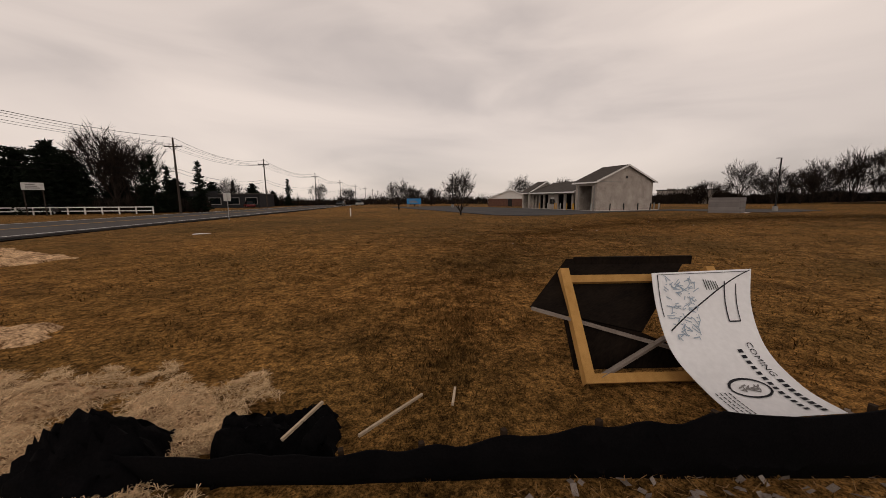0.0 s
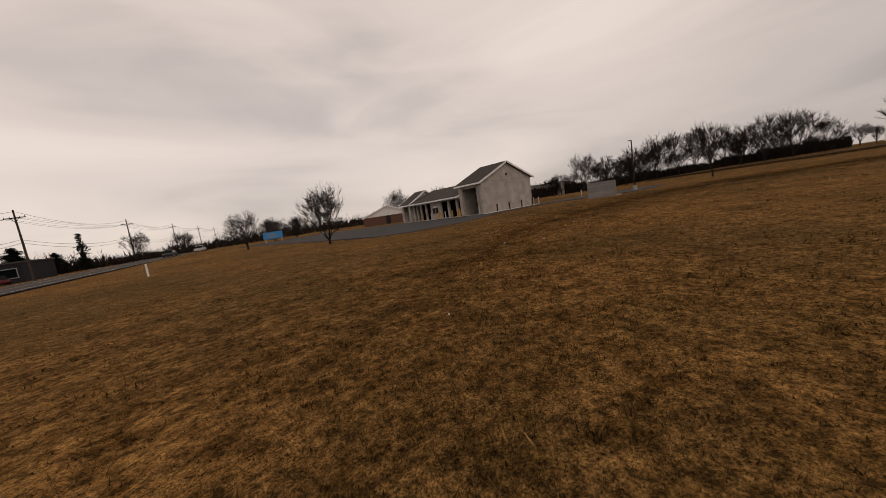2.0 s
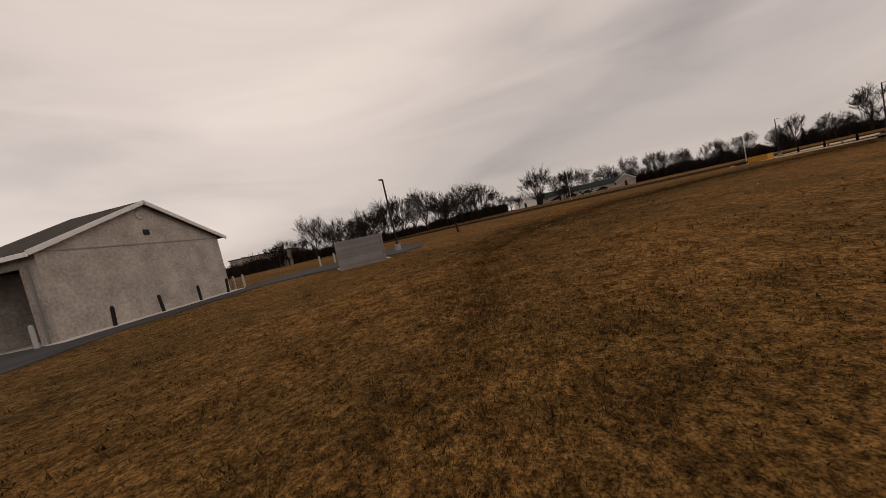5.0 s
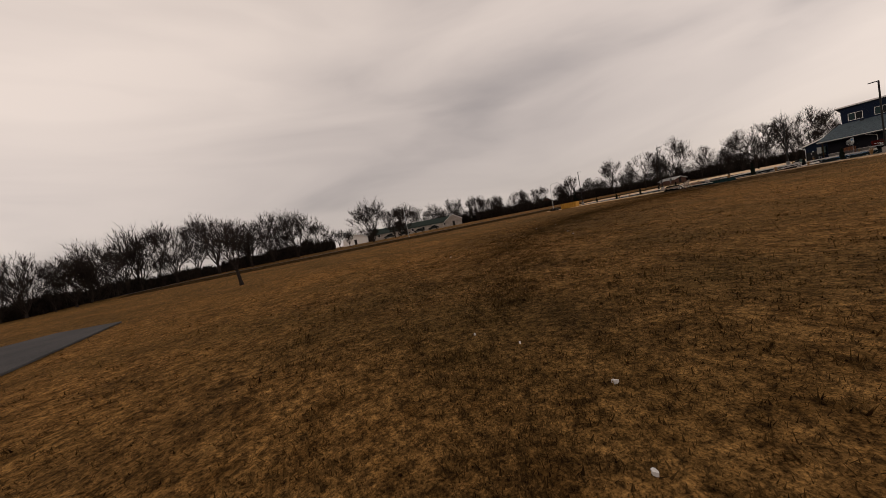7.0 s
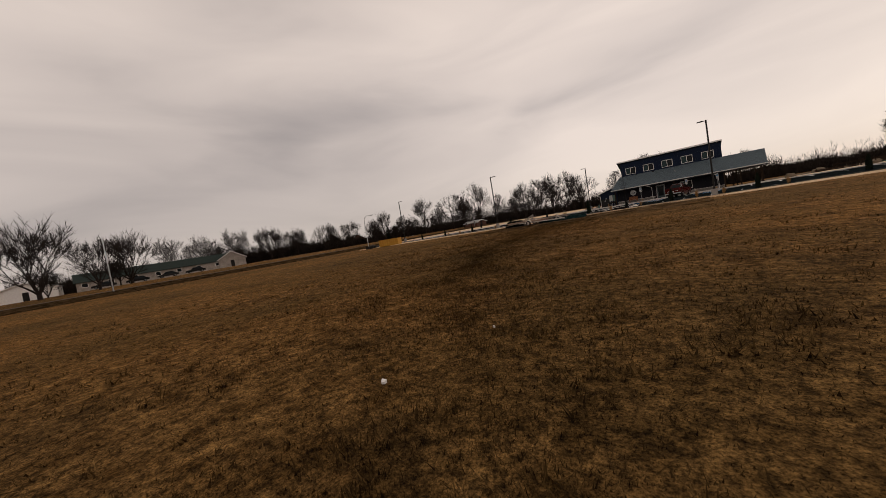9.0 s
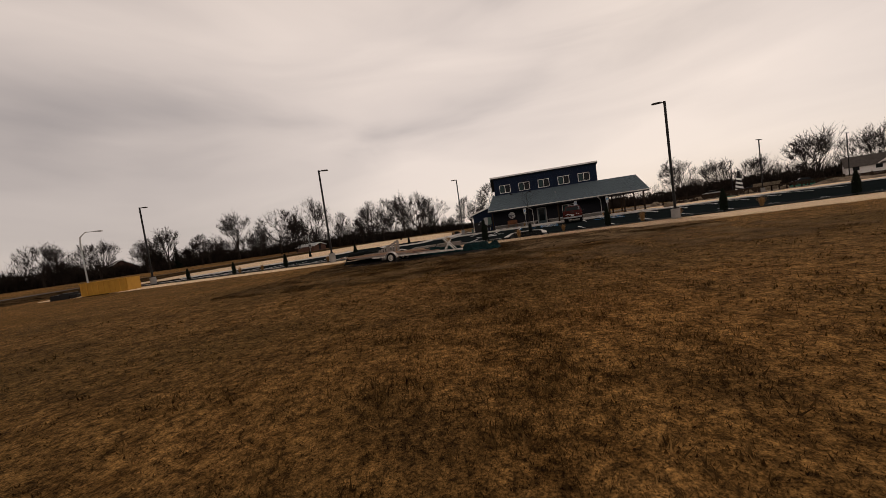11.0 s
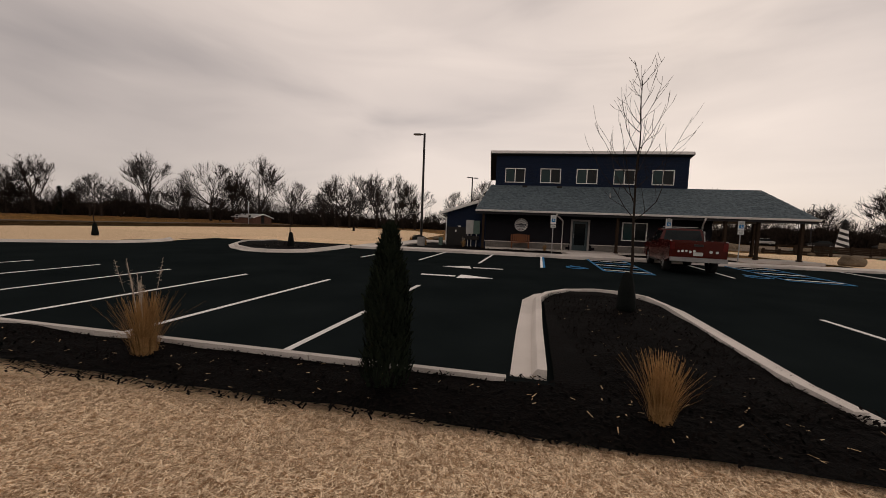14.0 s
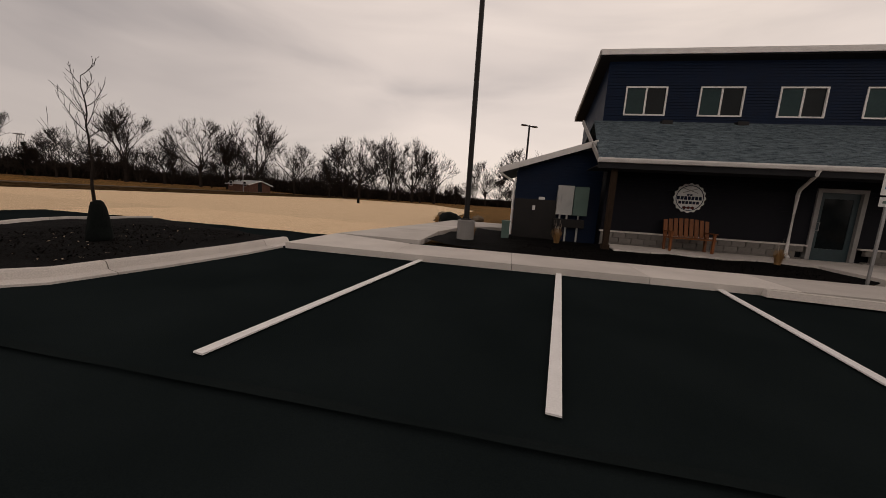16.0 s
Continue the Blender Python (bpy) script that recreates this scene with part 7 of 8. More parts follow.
def gable_roof(parent, y0, y1, w, eave, apex, over):
    k = (apex - eave) / (w / 2)
    bm = bmesh.new()
    slab(bm, [(over, y0, eave - over * k + 0.12), (over, y1, eave - over * k + 0.12), (-w / 2, y1, apex + 0.12), (-w / 2, y0, apex + 0.12)], 0.08)
    slab(bm, [(-w - over, y1, eave - over * k + 0.12), (-w - over, y0, eave - over * k + 0.12), (-w / 2, y0, apex + 0.12), (-w / 2, y1, apex + 0.12)], 0.08)
    part("roof", bm, BROWN_ROOF, parent, "brown-grey shingled roof")
    for y in (y1,):
        for s in (0, 1):
            x = over if s == 0 else -w - over
            bm = bmesh.new()
            beam(bm, (x, y, eave - over * k + 0.03), (-w / 2, y, apex + 0.03), 0.07, 0.22)
            part("fascia", bm, WHITE_TRIM, parent, "white rake board")
    bm = bmesh.new()
    box(bm, over - 0.02, y0, eave - over * k - 0.12, over + 0.05, y1, eave - over * k + 0.08)
    part("gutter", bm, WHITE_TRIM, parent)


def car_wash():
    w, e, r = 10.4, 4.15, 6.35
    bm = bmesh.new()
    gable_end(bm, -0.25, 0.0, w, 0, e, r)
    gable_end(bm, -4.2, -3.95, w, 0, e, r)
    part("wall", bm, TAN_BLOCK, WASH)
    bm = bmesh.new()
    wall_with_holes(bm, -3.95, -0.25, -0.25, 0.0, e, [(-3.45, -0.95, 3.5)])
    wall_with_holes(bm, -3.95, -0.25, -w, -w + 0.25, e, [(-3.45, -0.95, 3.5)])
    part("wall", bm, TAN_BLOCK, WASH)
    gable_roof(WASH, -4.5, 0.35, w, e, r, 0.45)
    # added near-black wall and ceiling stand in for the deep bay's shade
    box_part("partition", (-3.2, -3.95, 0, -3.0, -0.25, 4.0), SHADE_INSIDE, WASH, "bay partition with the bay's shade in its colour")
    box_part("bay_ceiling", (-3.0, -3.95, 3.62, -0.25, -0.25, 3.7), SHADE_INSIDE, WASH)
    # long low run of bays
    bays = [(-5.4, -4.4, 2.45), (-7.2, -5.8, 2.45), (-9.0, -7.6, 2.45), (-12.6, -11.5, 2.45), (-13.9, -12.9, 2.45), (-14.9, -14.2, 2.45), (-15.75, -15.15, 2.45)]
    y = -16.0
    for a, b, h in sorted(bays):
        box_part("pier", (-0.9, y, 0, -0.65, a, 3.0), TAN_BLOCK, WASH)
        box_part("lintel", (-0.898, a, h, -0.652, b, 3.0), TAN_BLOCK, WASH)
        y = b
    box_part("pier", (-0.9, y, 0, -0.65, -4.2, 3.0), TAN_BLOCK, WASH)
    bm = bmesh.new()
    wall_with_holes(bm, -16.0, -4.2, -w + 0.65, -w + 0.9, 3.0, [])
    part("wall", bm, TAN_BLOCK, WASH)
    # dividers and ceiling are near-black: the bays' shade is in their colour
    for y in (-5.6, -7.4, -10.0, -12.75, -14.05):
        box_part("partition", (-w + 0.9, y - 0.1, 0, -0.9, y + 0.1, 2.95), SHADE_INSIDE, WASH, "bay partition with the bay's shade in its colour")
    box_part("bay_ceiling", (-w + 0.9, -16.0, 2.95, -0.9, -4.2, 3.0), SHADE_INSIDE, WASH)
    gable_roof(WASH, -16.0, -4.2, w, 2.85, 4.55, 0.35)
    # narrow end gable
    e2 = 6.8
    bm = bmesh.new()
    gable_end(bm, -16.2, -16.0, e2, 0, 2.95, 4.8)
    part("wall", bm, TAN_BLOCK, WASH)
    bm = bmesh.new()
    gable_end(bm, -18.4, -18.2, e2, 0, 2.95, 4.8)
    part("wall", bm, TAN_BLOCK, WASH)
    bm = bmesh.new()
    wall_with_holes(bm, -18.2, -16.2, -0.25, 0.0, 2.95, [(-17.9, -16.5, 2.6)])
    part("wall", bm, TAN_BLOCK, WASH)
    # added near-black wall, the end bay's shade put into its colour
    box_part("partition", (-2.6, -18.2, 0, -2.4, -16.2, 2.9), SHADE_INSIDE, WASH, "bay partition with the bay's shade in its colour")
    gable_roof(WASH, -18.6, -15.7, e2, 2.95, 4.8, 0.35)
    bm = bmesh.new()
    box(bm, -w, -18.4, -0.1, 0.2, 0.15, 0.05)
    part("floor", bm, CONCRETE, WASH, "concrete bay floor")
    for y in (-3.55, -0.5):
        bm = bmesh.new()
        box(bm, -0.02, y - 0.06, 0, 0.05, y + 0.06, 3.55)
        part("trim", bm, GREY_TRIM, WASH)
    bm = bmesh.new()
    beam(bm, (-w + 0.02, 0.02, 4.05), (-0.02, 0.02, 4.05), 0.03, 0.06)
    part("trim", bm, GREY_TRIM, WASH, "thin horizontal joint trim")
    bm = bmesh.new()
    box(bm, -w / 2 - 0.17, -0.02, 4.55, -w / 2 + 0.17, 0.05, 4.85)
    part("vent", bm, BLACK_METAL, WASH, "small square dark gable vent")
    bm = bmesh.new()
    tube(bm, [(-w / 2 + 0.1, 0.0, 5.7), (-w / 2 + 0.1, 0.04, 5.7)], [0.28, 0.26], 18)
    part("vent", bm, TAN_BLOCK, WASH, "round gable medallion")
    for y, z in ((-4.6, 2.45), (-10.2, 1.75)):
        box_part("sign_plate", (-0.65, y - 0.6, z, -0.6, y + 0.3, z + 0.22), WHITE_TRIM, WASH, "white plate with plain bars")
    for y in (-10.0, -10.7):
        box_part("coin_box", (-0.65, y - 0.2, 0.9, -0.5, y + 0.2, 1.7), BLACK_METAL, WASH)
    for y in (-5.5, -9.35):
        box_part("painted_pier", (-0.66, y - 0.12, 0.0, -0.62, y + 0.12, 1.0), YELLOW_PAINT, WASH, "yellow painted pier foot")
    bm = bmesh.new()
    box(bm, -w - 0.3, 0.0, -0.1, 0.5, 0.9, 0.08)
    part("plinth", bm, CONCRETE, WASH, "concrete walk along the gable wall")


car_wash()


def bollard(x, y, m, label, lean=0):
    ob = thing("bollard", pose(x, y, -0.3, lean, lean * 0.6, 0), label, "bollard", "bollards round the car wash")
    bm = bmesh.new()
    tube(bm, [(0, 0, -0.2), (0, 0, 0.95), (0, 0, 1.02)], [0.085, 0.085, 0.04], 12)
    part("pipe", bm, m, ob)


for i, x in enumerate((26.6, 29.0, 31.6, 34.2)):
    bollard(x, -99.1, BLACK_METAL, "dark steel bollard before the gable wall", (i % 3 - 1) * 3)
for i, y in enumerate((-100.0, -103.5, -104.1, -105.6, -107.1, -108.5, -110.3, -112.6)):
    bollard(36.6 if i < 2 else 36.1, y, YELLOW_PAINT if i % 2 else PALE_GREY, "yellow steel bollard beside a wash bay" if i % 2 else "pale steel bollard beside a wash bay")
for i, (x, y) in enumerate(((24.2, -99.6), (23.7, -100.8), (15.5, -97.5), (13.5, -96.8))):
    bollard(x, y, PALE_GREY, "pale steel bollard beside the vacuum island")


def enclosure():
    ob = thing("bin_enclosure", pose(24.0, -88.55, -0.37, 0, 0, 202.5), "pale ribbed block bin enclosure on the grass edge", "enclosure")
    h = 1.72
    rng = random.Random(4)
    for nm, x0, y0, x1, y1 in (("wall", -3.6, 0.0, 0, 0.18), ("wall", -0.18, 0.18, 0, 3.0), ("wall", -3.6, 0.18, -3.42, 3.0)):
        side = part(nm, bmesh.new(), PALE_BLOCK, ob)
        z, k = 0.0, 0
        while z < h - 0.01:
            o = 0.03 if k % 2 else 0.0
            box_part("course", (x0 + o, y0 + o, z, x1 - o, y1 - o, z + 0.099), PALE_BLOCK, side)
            z += 0.1
            k += 1
    box_part("gate", (-3.4, 2.9, 0.1, -0.2, 2.96, h), GREY_TRIM, ob)
    bm = bmesh.new()
    box(bm, -3.9, -0.5, -0.05, 0.3, 3.2, 0.02)
    part("pad", bm, CONCRETE, ob)


enclosure()

# ---------------------------------------------------------------- things on and round the field
def container():
    ob = thing("waste_container", pose(-33.6, -18.3, -0.38, 0, 0, 18) @ Matrix.Scale(0.72, 4), "yellow ochre open-top roll-off waste container", "container")
    bm = bmesh.new()
    for x0, y0, x1, y1 in ((-2.7, -1.15, 2.7, -1.08), (-2.7, 1.08, 2.7, 1.15), (-2.7, -1.08, -2.63, 1.08), (2.63, -1.08, 2.7, 1.08)):
        box(bm, x0, y0, 0.2, x1, y1, 1.75)
    box(bm, -2.7, -1.15, 0.14, 2.7, 1.15, 0.2)
    part("body", bm, YELLOW_PAINT, ob)
    for i in range(9):
        x = -2.6 + i * 0.63
        box_part("rib", (x, -1.22, 0.2, x + 0.09, -1.15, 1.72), YELLOW_PAINT, ob)
    bm = bmesh.new()
    for s in (-1.17, 1.17):
        beam(bm, (-2.75, s, 1.77), (2.75, s, 1.77), 0.1, 0.1)
    part("rim", bm, YELLOW_PAINT, ob)
    for y in (-0.6, 0.6):
        bm = bmesh.new()
        beam(bm, (-2.7, y, 0.07), (2.7, y, 0.07), 0.12, 0.14)
        part("skid", bm, BLACK_METAL, ob)
    ob = thing("scrap_pile", pose(-38.3, -18.6, -0.38, 0, 0, 12), "low black crates beside the yellow container", "crates")
    for x, w, h in ((-0.9, 0.8, 0.5), (0.0, 0.9, 0.6), (0.9, 0.6, 0.4)):
        box_part("crate", (x - w / 2, -0.5, 0, x + w / 2, 0.5, h), BLACK_METAL, ob)


container()


def street_light(x, y, tall):
    ob = thing("street_light", pose(x, y, land_z(x, y), 0, 0, 25), "pale steel street light with a curved arm", "street light")
    bm = bmesh.new()
    tube(bm, [(0, 0, -0.2), (0, 0, tall * 0.8), (0.1, 0, tall * 0.92), (0.7, 0, tall), (2.0, 0, tall)], [0.11, 0.08, 0.07, 0.05, 0.04], 8)
    part("pole", bm, PALE_GREY, ob)
    box_part("lamp_head", (1.8, -0.12, tall - 0.1, 2.5, 0.12, tall + 0.05), PALE_GREY, ob)


street_light(-49.5, -9.5, 7.2)
for x, y, h in ((-51.5, -54, 7.4), (-61.5, 62, 5.6)):
    ob = thing("steel_pole", pose(x, y, land_z(x, y)), "slim pale steel pole beside the far road", "pole", "roadside poles")
    bm = bmesh.new()
    tube(bm, [(0, 0, -0.3), (0, 0, h)], [0.085, 0.06], 8)
    part("shaft", bm, GALV, ob)


def gable_house(m, w, d, eave, apex, walls, roofing, label, windows=3, door=True, gable=None):
    """A plain house with its gable towards -y: w along x, d along y."""
    ob = thing("house", m, label, "house")
    bm = bmesh.new()
    for y in (0.0, d - 0.2):
        a = [bm.verts.new(p) for p in ((-w / 2, y, -0.3), (w / 2, y, -0.3), (w / 2, y, eave), (0, y, apex), (-w / 2, y, eave))]
        b = [bm.verts.new((v.co.x, y + 0.2, v.co.z)) for v in a]
        bm.faces.new(a)
        bm.faces.new(b[::-1])
        for i in range(5):
            bm.faces.new((a[i], a[(i + 1) % 5], b[(i + 1) % 5], b[i]))
    box(bm, -w / 2, 0.2, -0.3, -w / 2 + 0.2, d - 0.2, eave)
    box(bm, w / 2 - 0.2, 0.2, -0.3, w / 2, d - 0.2, eave)
    part("wall", bm, walls, ob)
    k = (apex - eave) / (w / 2)
    bm = bmesh.new()
    for s in (-1, 1):
        q = [(s * (w / 2 + 0.4), -0.4, eave - 0.4 * k + 0.1), (s * (w / 2 + 0.4), d + 0.4, eave - 0.4 * k + 0.1), (0, d + 0.4, apex + 0.1), (0, -0.4, apex + 0.1)]
        slab(bm, q if s > 0 else q[::-1], 0.1)
    part("roof", bm, roofing, ob)
    for s in (-1, 1):
        bm = bmesh.new()
        beam(bm, (s * (w / 2 + 0.4), -0.42, eave - 0.4 * k), (0, -0.42, apex), 0.06, 0.2)
        part("fascia", bm, WHITE_TRIM, ob)
    if gable:
        bm = bmesh.new()
        v = [[bm.verts.new(p) for p in ((-w / 2 + 0.05, y, eave - 0.1), (w / 2 - 0.05, y, eave - 0.1), (0, y, apex - 0.05))] for y in (-0.04, -0.004)]
        bm.faces.new(v[0])
        bm.faces.new(v[1][::-1])
        for i in range(3):
            bm.faces.new((v[0][i], v[0][(i + 1) % 3], v[1][(i + 1) % 3], v[1][i]))
        part("pediment", bm, gable, ob, "pale boarded pediment")
    if door:
        box_part("door", (-0.5, -0.03, -0.2, 0.5, 0.0, 2.0), BLACK_METAL, ob)
    for i in range(windows):
        y = 1.5 + i * (d - 3) / max(1, windows - 1)
        for s in (-1, 1):
            win = box_part("window", (s * w / 2 - 0.03, y - 0.6, 0.9, s * w / 2 + 0.03, y + 0.6, 2.0), WHITE_TRIM, ob)
            box_part("pane", (s * w / 2 - 0.045, y - 0.5, 1.0, s * w / 2 + 0.045, y + 0.5, 1.9), GLASS, win)
    return ob


gable_house(pose(-108.5, -14, 0.75, 0, 0, 172), 9.0, 36, 2.3, 4.4, TAN_BLOCK, GREEN_ROOF, "long low tan house with a dark green roof", 8, False)
gable_house(pose(-103.5, -17, 0.75, 0, 0, 75), 7.3, 3.5, 2.6, 4.8, TAN_BLOCK, GREEN_ROOF, "tan gabled end wing of the long low house", 0)
gable_house(pose(-59.6, 65, 0.5, 0, 0, 75), 5.5, 8, 1.4, 2.3, RED_BRICK, PALE_ROOF, "low dull brick garage with a pale metal roof", 2)
gable_house(pose(-112, -58, 0.75, 0, 0, 80), 10, 16, 2.6, 4.2, WHITE_TRIM, GREEN_ROOF, "white house with a dark roof among trees", 3)
gable_house(pose(-113, 42, 0.75, 0, 0, 60), 8, 12, 2.6, 5.0, RED_BRICK, BROWN_ROOF, "brown house half hidden by trees", 2)
gable_house(pose(91.4, 48.6, 0.3, 0, 0, -36), 6.0, 7, 2.3, 4.5, WHITE_TRIM, BROWN_ROOF, "white gabled house with a dark shingled roof", 2)
gable_house(pose(91.6, 52.0, 0.3, 0, 0, 56), 6.0, 6.4, 2.1, 4.3, WHITE_TRIM, BROWN_ROOF, "white side wing with a dark roof behind the gabled house", 2)
gable_house(pose(28.3, -135.4, -0.3, 0, 0, 154), 10.4, 8, 1.9, 3.9, RED_BRICK, BROWN_ROOF, "brick bank office with a white gable", 2, True, WHITE_TRIM)


def long_store(x, y, w, d, h, turn, m, label):
    ob = thing("store_building", pose(x, y, -0.3, 0, 0, turn), label, "building")
    bm = bmesh.new()
    box(bm, 0, 0, -0.2, w, d, h)
    box(bm, w * 0.3, -0.3, h - 0.6, w * 0.62, 0, h + 0.9)
    part("wall", bm, m, ob)
    bm = bmesh.new()
    box(bm, -0.2, -0.2, h, w + 0.2, d + 0.2, h + 0.25)
    part("roof", bm, BROWN_ROOF, ob)
    for i in range(6):
        x0 = w * (i + 0.2) / 6
        win = box_part("window", (x0, -0.06, 0.8, x0 + w / 9, 0.0, 2.6), GREY_TRIM, ob)
        box_part("pane", (x0 + 0.15, -0.09, 0.95, x0 + w / 9 - 0.15, -0.06, 2.45), GLASS, win)


long_store(-60, -156, 34, 14, 4.0, 24, TAN_BLOCK, "long flat-roofed tan store far beyond the field")
long_store(112, -168, 26, 12, 3.4, 170, DARK_SOFFIT, "low dark station building with a flat canopy")


def lighthouse(x, y):
    ob = thing("model_lighthouse", pose(x, y, -0.05) @ Matrix.Scale(1.05, 4), "small model lighthouse with slanting black and white bands", "lighthouse")
    k = 9
    for i in range(k):
        z0, z1 = 3.5 * i / k, 3.5 * (i + 1) / k
        bm = bmesh.new()
        tube(bm, [(0, 0, z0), (0, 0, z1)], [0.75 - 0.4 * z0 / 3.5, 0.75 - 0.4 * z1 / 3.5], 16)
        for v in bm.verts:
            v.co.z += 0.28 * (v.co.y - v.co.x)
        part("band", bm, WHITE_TRIM if i % 2 else BLACK_METAL, ob)
    bm = bmesh.new()
    tube(bm, [(0, 0, 3.5), (0, 0, 3.6), (0, 0, 3.62), (0, 0, 4.1), (0, 0, 4.12), (0, 0, 4.6)], [0.55, 0.55, 0.28, 0.28, 0.4, 0.03], 12)
    part("lantern", bm, BLACK_METAL, ob)


lighthouse(53.0, 38.0)


def rail_fence(a, b, n, h, m, label, rails=2, name="rail_fence"):
    ob = thing(name, pose(0, 0, 0), label, "fence")
    a, b = Vector(a), Vector(b)
    for i in range(n + 1):
        p = a + (b - a) * i / n
        bm = bmesh.new()
        box(bm, p.x - 0.07, p.y - 0.07, p.z - 0.3, p.x + 0.07, p.y + 0.07, p.z + h)
        part("post", bm, m, ob)
    for k in range(rails):
        z = h * (0.92 - 0.5 * k / max(1, rails - 1))
        bm = bmesh.new()
        beam(bm, a + Vector((0, 0, z)), b + Vector((0, 0, z)), 0.05, 0.14)
        part("rail", bm, m, ob)


def stone_stack(x, y, turn):
    """Flat stones laid up dry in courses."""
    ob = thing("stone_wall", pose(x, y, 0, 0, 0, turn), "tall dry-laid stack of flat buff stones", "stone wall")
    rng = random.Random(3)
    for c in range(5):
        px = rng.uniform(-0.4, 0.1)
        while px < 4.6:
            w = rng.uniform(0.5, 1.2)
            bm = bmesh.new()
            box(bm, px, rng.uniform(-0.1, 0.06), c * 0.3, px + w - 0.04, 0.8, c * 0.3 + 0.27)
            for v in bm.verts:
                v.co += Vector((rng.uniform(-0.04, 0.04), rng.uniform(-0.05, 0.05), rng.uniform(-0.02, 0.02)))
            part("stone", bm, BOULDER, ob)
            px += w


stone_stack(52.0, 31, 20)
rail_fence((94.4, -122.6, -0.3), (119, -130.4, -0.3), 11, 1.05, WHITE_TRIM, "white painted two-rail ranch fence by the road")
rail_fence((33, 22, 0), (46, 19, 0), 9, 0.9, WOOD_DARK, "low dark timber post rail round the putting greens", 1)
rail_fence((46, 19, 0), (58, 24, 0), 8, 0.9, WOOD_DARK, "low dark timber post rail round the putting greens", 1)


def boulder(x, y, z, r, seed):
    bm = bmesh.new()
    bmesh.ops.create_icosphere(bm, subdivisions=3, radius=r)
    for v in bm.verts:
        v.co *= 1 + 0.22 * noise.noise(v.co * 1.6 / r + Vector((seed, 0, 0))) + 0.06 * noise.noise(v.co * 5 / r)
        v.co.z *= 0.7
    ob = part("boulder", bm, BOULDER, None, "", False)
    ob.location = (x, y, z + r * 0.4)
    tagged(ob, "rough buff landscaping boulder on straw", "boulder", "boulders")


rb = random.Random(12)
for i in range(11):
    boulder(30 + rb.random() * 32, 11 + rb.random() * 18, 0.0, rb.uniform(0.25, 0.7), i)
boulder(24.6, 4.6, 0.0, 0.6, 40)
boulder(-5.2, 14.6, 0.1, 0.4, 41)
boulder(-2.9, 13.4, 0.1, 0.35, 42)


def mound(name, x, y, w, d, h, turn, material, label, category, seed):
    """A low uneven bank of earth, oval on plan, its rim sunk into the ground."""
    bm, rings = bmesh.new(), []
    c, t = math.cos(math.radians(turn)), math.sin(math.radians(turn))
    for k in range(9):
        r, ring = 1 - k / 9, []
        for i in range(28):
            a = 6.2832 * i / 28
            u, v = w / 2 * r * math.cos(a), d / 2 * r * math.sin(a)
            px, py = x + u * c - v * t, y + u * t + v * c
            rise = h * (0.5 + 0.5 * math.cos(3.1416 * r)) * (1 + 0.4 * noise.noise((px * 0.4, py * 0.4, seed)))
            ring.append(bm.verts.new((px, py, land_z(px, py) - 0.05 + rise + 0.06 * noise.noise((px, py, seed)))))
        rings.append(ring)
    for a, b in zip(rings, rings[1:]):
        for i in range(28):
            bm.faces.new((a[i], a[(i + 1) % 28], b[(i + 1) % 28], b[i]))
    bm.faces.new(rings[-1])
    ob = part(name, bm, material, None, "", True)
    return tagged(ob, label, category, "banks of the putting course")


for x, y, w, d, h, turn in ((60.5, 27.5, 16, 6, 1.0, -40), (44, 30, 9, 4, 0.5, -50), (37, 14.5, 5, 3, 0.3, -30)):
    mound("putting_green", x, y, w, d, h, turn, GREEN_FELT, "green carpeted bank of the putting course", "putting green", x)
for x, y, w, d, h, turn in ((56.5, 19.6, 11, 5, 0.8, -40), (50, 35, 14, 6, 0.5, -50), (70, 33, 18, 6, 0.9, -40)):
    mound("earth_bank", x, y, w, d, h, turn, TRODDEN, "trodden brown earth bank of the putting course", "earth bank", x)


def timber_wall(a, b, courses, label):
    """Square timbers laid up in courses between short posts."""
    a, b = Vector(a), Vector(b)
    ob = thing("timber_wall", pose(0, 0, 0), label, "retaining wall", "timber walls of the putting course")
    for k in range(courses):
        bm = bmesh.new()
        beam(bm, a + Vector((0, 0, 0.1 + 0.19 * k)), b + Vector((0, 0, 0.1 + 0.19 * k)), 0.16, 0.175)
        part("timber", bm, WOOD_DARK, ob)
    for i in range(5):
        p = a.lerp(b, i / 4) + Vector((0.13, -0.13, 0))
        bm = bmesh.new()
        box(bm, p.x - 0.08, p.y - 0.08, p.z - 0.2, p.x + 0.08, p.y + 0.08, p.z + 0.19 * courses + 0.15)
        part("post", bm, WOOD_DARK, ob)


for a, b, n in (((39.0, 27.6, 0), (46.5, 23.0, 0), 4), ((52.5, 24.0, 0.3), (56.0, 19.5, 0.3), 3), ((58.0, 22.0, 0.2), (63.0, 19.0, 0.2), 3), ((30.5, 20.5, 0), (34.5, 18.0, 0), 2)):
    timber_wall(a, b, n, "low dark timber retaining wall on bare ground")
TRODDEN_PLAN = [(24, 24), (38, 19), (52, 12), (72, 7), (88, 30), (82, 52), (60, 62), (34, 52), (24, 34)]
sheet("trodden_earth", TRODDEN_PLAN, lambda x, y: land_z(x, y) + 0.06 + rumple(x, y), TRODDEN, "trodden brown earth between the putting greens", "ground", 1.2)


